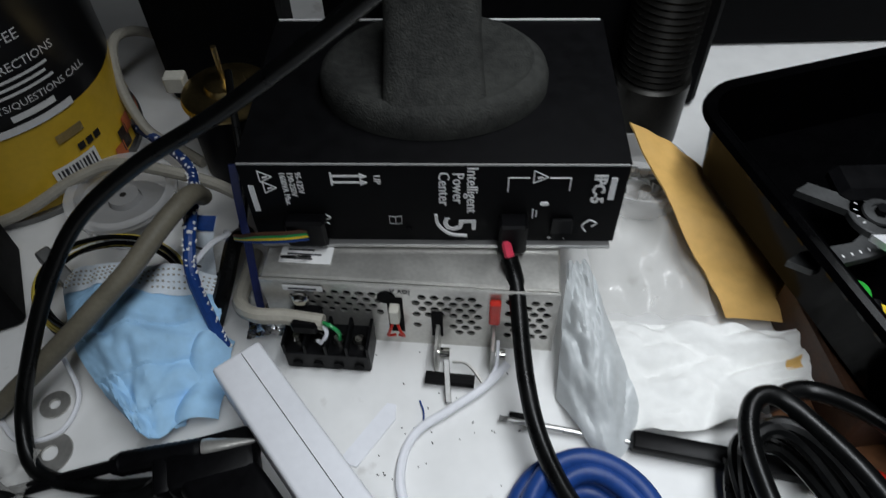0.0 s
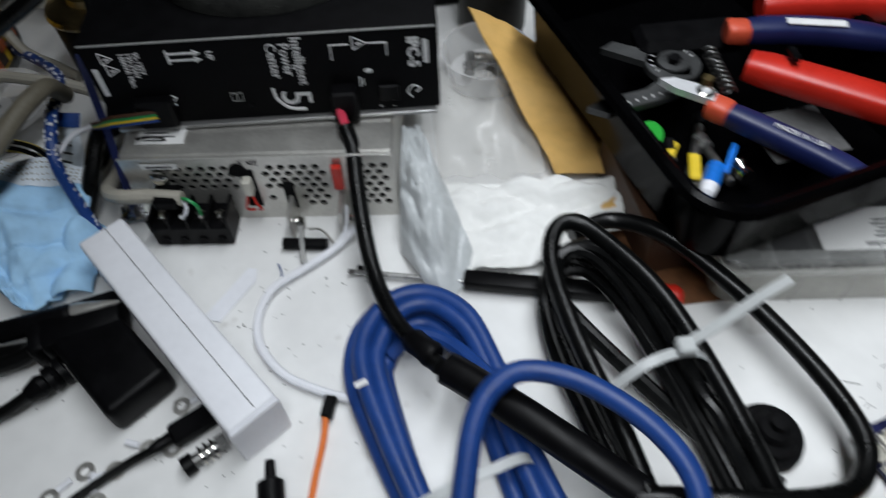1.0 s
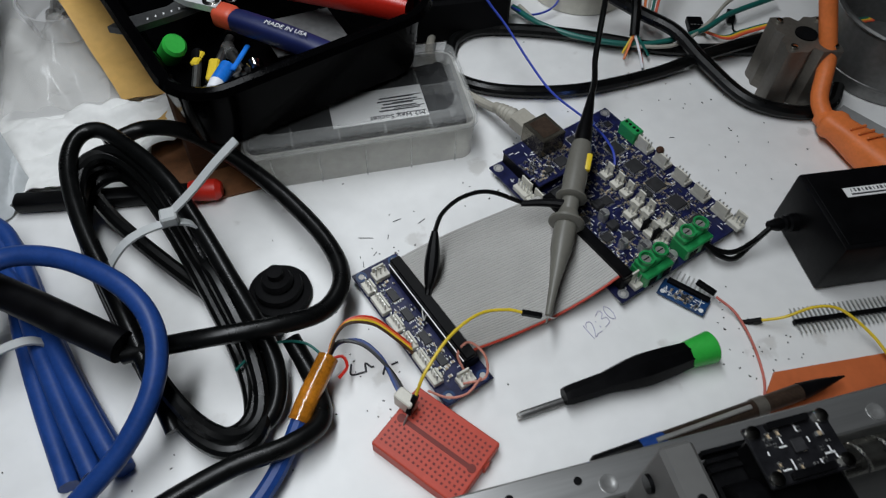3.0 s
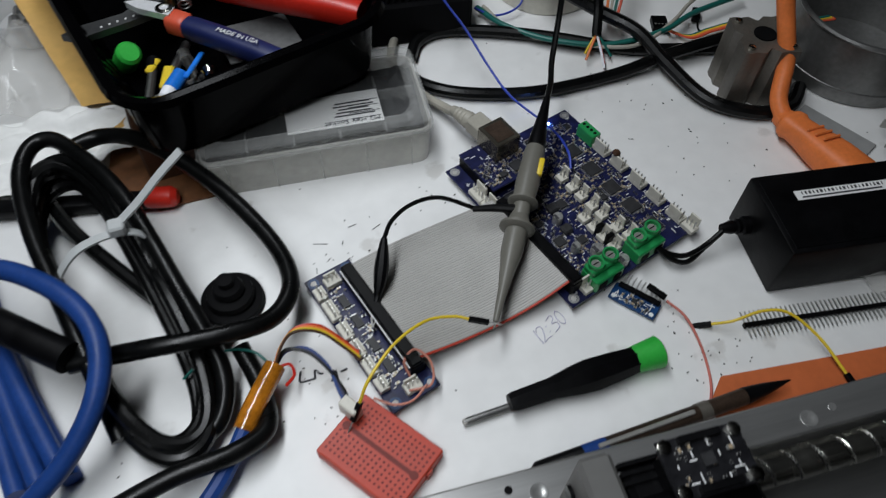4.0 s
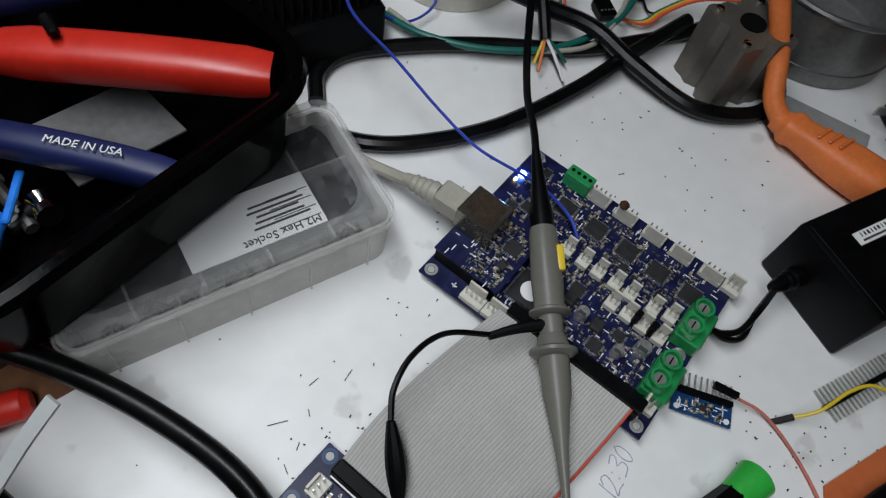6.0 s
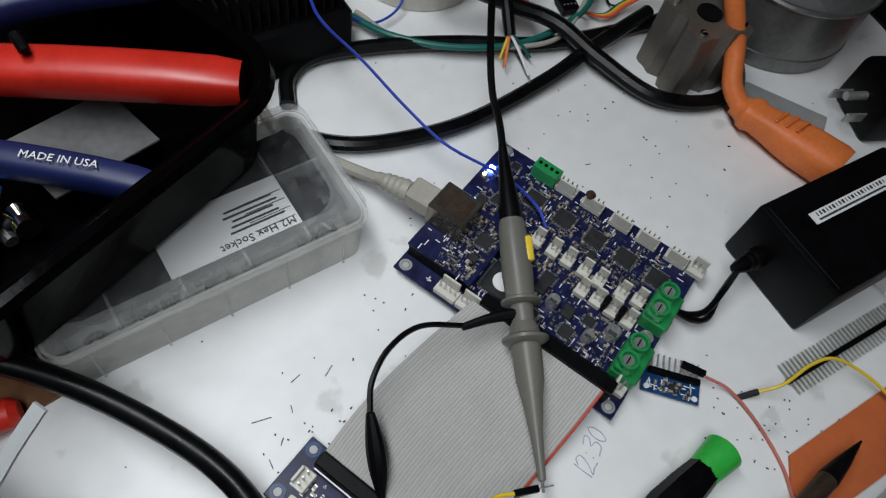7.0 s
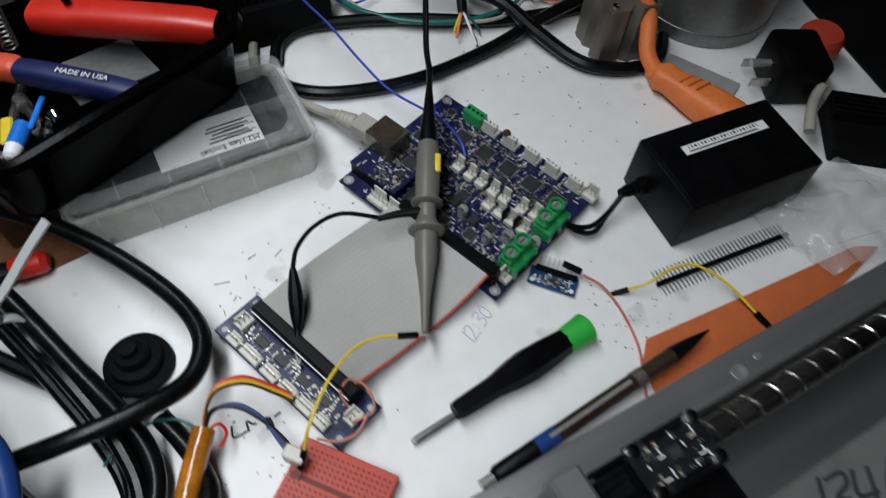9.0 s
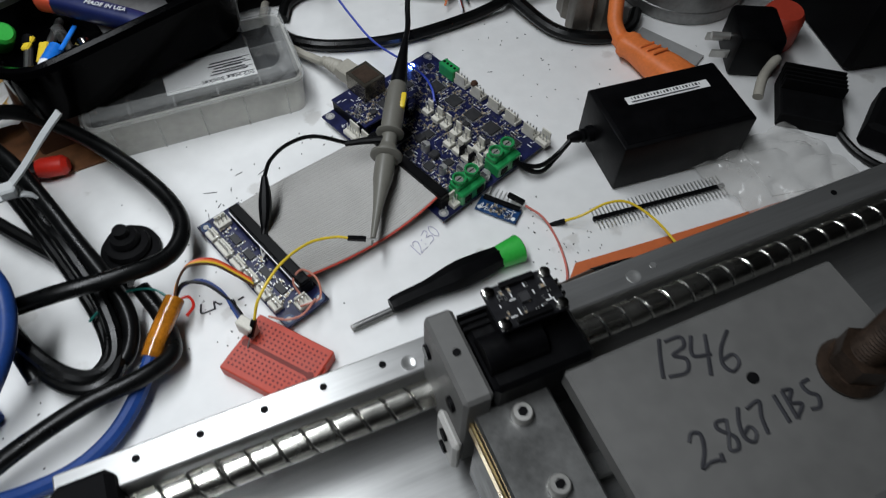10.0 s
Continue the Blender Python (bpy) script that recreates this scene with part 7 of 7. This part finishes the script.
# ---- linear slide ----
sl = thing("linear_slide", "aluminium linear slide with a ball screw and carriage", "linear slide", (0.2150, -0.0410, 0.0), -3.8)
SLN = 0.56
part("back_wall", B((SLN / 2, -0.0076, 0.0265), (SLN, 0.0152, 0.0510), 0.0008), M_ALU, sl, "aluminium side wall with drilled holes")
part("base_plate", B((SLN / 2, -0.0800, 0.0080), (SLN, 0.1360, 0.0120), 0.0006), M_ALU, sl)
part("front_wall", B((SLN / 2, -0.1540, 0.0265), (SLN, 0.0112, 0.0510), 0.0008), M_ALU, sl)
for x in (0.032, 0.058, 0.085, 0.111, 0.138, 0.390):
    part("drilled_hole", C((x, -0.0062, 0.0521), 0.0016, 0.0006, seg=14), M_MATTE, sl)
for x in (0.149, 0.265):
    part("threaded_hole", lathe(bmesh.new(), [(0.0016, 0.0521), (0.0024, 0.0524), (0.0036, 0.0524), (0.0036, 0.0519)], Matrix.Translation((x, -0.0100, 0)), 18), M_STEEL, sl)
part("drilled_hole", C((0.277, -0.0080, 0.0521), 0.0017, 0.0006, seg=14), M_STEEL, sl)
part("guide_strip", B((SLN / 2, -0.0760, 0.0190), (SLN - 0.02, 0.0120, 0.0100), 0.0008), M_STEEL, sl, "ground steel guide rail")
for k in range(14):
    part("rail_screw", lathe(bmesh.new(), [(0.0034, 0.0238), (0.0034, 0.0246), (0.0018, 0.0248)], Matrix.Translation((0.020 + 0.040 * k, -0.0760, 0)), 16), M_BLACK, sl)
# ball screw: a shaft with a rounded helical groove of 10 mm lead
bm = bmesh.new()
N, SD = 1150, 24
x0, x1 = 0.010, 0.548
rings = []
for i in range(N + 1):
    x = x0 + (x1 - x0) * i / N
    ring = []
    for j in range(SD):
        a = 2 * math.pi * j / SD
        ph = ((x / 0.0118) - j / SD) % 1.0
        d = min(ph, 1 - ph)
        r = 0.0066 - 0.0010 * max(0.0, 1 - (d / 0.045) ** 2) ** 0.5
        ring.append(bm.verts.new((x, -0.0232 + r * math.cos(a), 0.0440 + r * math.sin(a))))
    rings.append(ring)
for i, (a, b) in enumerate(zip(rings, rings[1:])):
    x = x0 + (x1 - x0) * (i + 0.5) / N
    for j in range(SD):
        f = bm.faces.new((a[j], a[(j + 1) % SD], b[(j + 1) % SD], b[j]))
        # faces along the bottom of the groove get the near-black material
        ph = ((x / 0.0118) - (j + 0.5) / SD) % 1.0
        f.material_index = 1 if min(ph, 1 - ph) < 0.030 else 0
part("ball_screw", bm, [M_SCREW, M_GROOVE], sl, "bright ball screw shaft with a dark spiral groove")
part("end_bearing", B((0.012, -0.030, 0.030), (0.024, 0.045, 0.058), 0.003), M_MATTE, sl, "black end bearing block")
part("end_bearing", B((SLN - 0.012, -0.030, 0.030), (0.024, 0.045, 0.058), 0.003), M_MATTE, sl)
# carriage
cg = part("carriage", B((0.188, -0.0370, 0.0760), (0.0420, 0.0330, 0.0420), 0.0020), M_BLACK, sl, "black carriage block on the screw")
for k in range(3):
    part("fin", B((0.188, -0.0200 - 0.0030 * k, 0.0955), (0.0440, 0.0014, 0.0060)), M_BLACK, cg)
part("ball_nut", C((0.190, -0.0232, 0.0440), 0.0110, 0.0440, axis="x", seg=28), M_MATTE, cg)
part("nut_barrel", C((0.1800, -0.0390, 0.0965), 0.0080, 0.0240, axis="x", seg=24), M_BLACK, cg)
epn = part("end_plate", B((0.1600, -0.0340, 0.0660), (0.0120, 0.0400, 0.0620), 0.0015), M_PLATE, sl, "grey metal end plate")
part("plate_hole", C((0.1600, -0.0330, 0.0972), 0.0016, 0.0008, seg=12), M_MATTE, epn)
for y in (-0.020, -0.044):
    part("wiper_screw", C((0.1535, y, 0.0780), 0.0034, 0.0020, axis="x", seg=16), M_BLACK, epn)
wp = part("wiper", B((0.1520, -0.0470, 0.0480), (0.0040, 0.0180, 0.0260), 0.0015), M_RIBBON, sl, "pale plastic end wiper")
for z in (0.042, 0.056):
    part("wiper_hole", C((0.1494, -0.0470, z), 0.0030, 0.0012, axis="x", seg=16), M_MATTE, wp)
imu = part("sensor_board", B((0.1890, -0.0290, 0.1105), (0.0280, 0.0190, 0.0016), 0.0003), M_PCBK, sl, "black sensor board with silver marks")
part("board_post", B((0.1890, -0.0290, 0.1035), (0.0240, 0.0150, 0.0130), 0.0010), M_BLACK, imu)
for x in (-0.0118, 0.0118):
    for y in (-0.0072, 0.0072):
        part("board_screw", lathe(bmesh.new(), [(0.0022, 0.1113), (0.0022, 0.1128), (0.0010, 0.1132)], Matrix.Translation((0.1890 + x, -0.0290 + y, 0)), 14), M_CHROME, imu)
chip(imu, 0.1890, -0.0285, 0.1113, 0.0042, pins=False)
smd(imu, 0.179, 0.199, -0.035, -0.023, 0.1113, 16, 21)
silk(imu, 0.178, 0.200, -0.036, -0.022, 0.1113, 14, 22)
for k in range(2):
    part("pin_socket", B((0.1890, -0.0212 + 0.0 * k - 0.0155 * k, 0.1125), (0.0140, 0.0022, 0.0024)), M_BLACK, imu)
sp = part("saddle_plate", B((0.1745, -0.0800, 0.0760), (0.0320, 0.0560, 0.0120), 0.0010), M_DARKSTEEL, sl, "steel saddle plate with socket screws")
part("saddle_edge", B((0.1575, -0.0800, 0.0740), (0.0016, 0.0560, 0.0070), 0.0004), M_BRASS, sp)
part("saddle_body", B((0.1755, -0.0800, 0.0480), (0.0360, 0.0460, 0.0430), 0.0015), M_BLACK, sp)
for y in (-0.0600, -0.0890):
    sk = part("socket_screw", lathe(bmesh.new(), [(0.0042, 0.0822), (0.0042, 0.0850), (0.0036, 0.0862)], Matrix.Translation((0.1755, y, 0)), 22), M_SILVER, sp)
    part("hex_socket", C((0.1755, y, 0.0863), 0.0020, 0.0006, seg=6), M_MATTE, sk)
wt = thing("marked_weight_plate", "grey metal weight plate with black marker figures", "weight plate", (0.4060, -0.1075, 0.0830), -3.4)
part("plate", B((0.0640, -0.0620, 0.0050), (0.1280, 0.1240, 0.0100), 0.0012), M_PLATE, wt)
part("drilled_hole", C((0.0640, -0.0310, 0.0101), 0.0024, 0.0006, seg=16), M_MATTE, wt)
part("drilled_hole", C((0.0640, -0.0900, 0.0101), 0.0024, 0.0006, seg=16), M_MATTE, wt)
# handwritten figures as marker strokes
GLYPH = {
    "1": (((0.25, 1.0), (0.2, 0.5), (0.18, 0.0)),),
    "3": (((0.05, 0.92), (0.45, 1.0), (0.5, 0.75), (0.2, 0.55), (0.5, 0.42), (0.45, 0.1), (0.0, 0.02)),),
    "4": (((0.1, 1.0), (0.05, 0.5), (0.5, 0.48)), ((0.45, 1.0), (0.42, 0.5), (0.38, -0.05))),
    "6": (((0.4, 1.05), (0.15, 0.6), (0.1, 0.2), (0.3, 0.0), (0.5, 0.2), (0.4, 0.42), (0.12, 0.3)),),
    "2": (((0.0, 0.8), (0.2, 1.0), (0.45, 0.85), (0.3, 0.4), (0.0, 0.02), (0.3, 0.06), (0.6, 0.0)),),
    ".": (((0.1, 0.15), (0.05, -0.1)),),
    "8": (((0.45, 0.9), (0.15, 0.95), (0.1, 0.75), (0.45, 0.35), (0.35, 0.03), (0.1, 0.12), (0.3, 0.5), (0.48, 0.9)),),
    "7": (((0.0, 0.9), (0.5, 0.95), (0.3, 0.5), (0.2, 0.0)),),
    "L": (((0.1, 0.9), (0.08, 0.0)),),
    "B": (((0.1, 0.9), (0.05, 0.0)), ((0.1, 0.9), (0.4, 0.8), (0.12, 0.5), (0.45, 0.3), (0.05, 0.0))),
    "S": (((0.5, 0.85), (0.2, 0.8), (0.25, 0.5), (0.45, 0.3), (0.3, 0.0), (0.0, 0.05)),),
    ":": (((0.1, 0.62), (0.12, 0.70)), ((0.08, 0.22), (0.1, 0.30))),
    "0": (((0.3, 1.0), (0.08, 0.7), (0.06, 0.25), (0.25, 0.0), (0.45, 0.3), (0.45, 0.75), (0.28, 1.0)),),
    " ": (),
}


def handwritten(text, size, m, mtl, parent, pen, lean=0.12, name="marker_figure"):
    x = 0.0
    for ch in text:
        bm = bmesh.new()
        for line in GLYPH.get(ch, ()):
            tube(bm, [m @ Vector(((x + a + lean * b) * size, b * size, 0)) for a, b in line], pen, n=5, sides=5)
        if bm.verts:
            part(name, bm, mtl, parent)
        else:
            bm.free()
        x += 0.32 if ch in "1. L:" else 0.62


handwritten("1346", 0.0162, pose(0.0300, -0.0170, 0.0100, 0, 0, -17), M_INK, wt, 0.00085)
handwritten("2.867 LBS", 0.0122, pose(0.0265, -0.0520, 0.0100, 0, 0, 2), M_INK, wt, 0.00085)
part("faint_bar", B((0.088, -0.086, 0.0101), (0.026, 0.006, 0.0003)), M_TIN, wt, "faint smudged marks")
rod = thing("rusty_bolt", "rusty upright bolt with a nut on the weight plate", "bolt", (0.5030, -0.1560, 0.0932))
part("flange", lathe(bmesh.new(), [(0.0120, 0), (0.0125, 0.002), (0.0105, 0.006)], None, 28), M_RUST, rod)
part("nut", C((0, 0, 0.0110), 0.0105, 0.0100, seg=6), M_RUST, rod)
part("shank", lathe(bmesh.new(), [(0.0062 + 0.0007 * (k % 2), 0.015 + 0.0009 * k) for k in range(44)], None, 20), M_RUST, rod)
part("head", lathe(bmesh.new(), [(0.0062, 0.0546), (0.0088, 0.056), (0.0088, 0.062), (0.0060, 0.0635)], None, 20), M_RUST, rod)

# ---- pen marks, crumbs and flecks on the bench ----
ink = thing("pen_note", "faded violet handwritten note on the bench", "handwriting", (0.0, 0.0, 0.0003))
handwritten("12:30", 0.0088, pose(0.4065, 0.0190, 0.0, 0, 0, 26), M_INKV, ink, 0.00022, name="written_figure")
nt2 = thing("marker_note", "black marker scribbles on the bench", "handwriting", (0.0, 0.0, 0.0003))
rs_ = random.Random(8)
for (x, y) in ((0.2890, 0.0400), (0.2960, 0.0395), (0.3040, 0.0355), (0.3090, 0.0365)):
    part("scribble", T([(x + rs_.uniform(-0.004, 0.004), y + rs_.uniform(-0.004, 0.004), 0.0001) for _ in range(4)], 0.0005, n=4, sides=4), M_INK, nt2)
crumbs = bmesh.new()
rc = random.Random(4)
for cx, cy, sp_, n in ((0.42, 0.12, 0.10, 60), (0.33, 0.10, 0.03, 30), (0.52, 0.15, 0.06, 26), (0.48, -0.01, 0.03, 40), (0.05, 0.20, 0.05, 36), (0.02, 0.13, 0.05, 30), (0.30, 0.03, 0.04, 20), (0.56, 0.10, 0.06, 20), (0.2, 0.0, 0.08, 20), (-0.10, 0.16, 0.05, 18)):
    for _ in range(n):
        x, y = rc.gauss(cx, sp_ * 0.6), rc.gauss(cy, sp_ * 0.5)
        l = rc.choice((0.0005, 0.0006, 0.0007, 0.0008, 0.0012))
        box(crumbs, (0, 0, 0.0003), (l, 0.0005, 0.0004), 0, pose(x, y, 0, 0, 0, rc.uniform(0, 180)))
tagged(part("crumbs", crumbs, M_DEBRIS), "dark crumbs and wire clippings strewn on the bench", "debris", kind="stuff")
dash = thing("ink_dashes", "short black ink dashes on the bench", "ink marks", (0, 0, 0.0002))
for x, y, a, l in ((0.3140, 0.1170, -18, 0.010), (0.3160, 0.1050, 40, 0.004), (0.3340, 0.1240, 10, 0.006), (0.3260, 0.1140, 70, 0.004), (0.3080, 0.1000, 80, 0.005), (0.5190, 0.1360, -20, 0.004), (0.3470, 0.1190, 25, 0.007)):
    part("dash", B((0, 0, 0.0001), (l * 0.8, 0.00032, 0.0002), m=pose(x, y, 0, 0, 0, a)), M_INK, dash)
solo("wire_clipping", T([(0.0330, 0.2210, 0.0008), (0.0350, 0.2140, 0.0010), (0.0340, 0.2070, 0.0008), (0.0300, 0.2060, 0.0008)], 0.0005, sides=5), M_BLUE, "short blue wire clipping on the bench", "wire")
solo("wire_clipping", T([(0.1050, 0.2260, 0.0010), (0.1090, 0.2200, 0.0012), (0.1130, 0.2170, 0.0010)], 0.0008, sides=5), M_DARKSTEEL, "short dark wire clipping by the tissue paper", "wire")
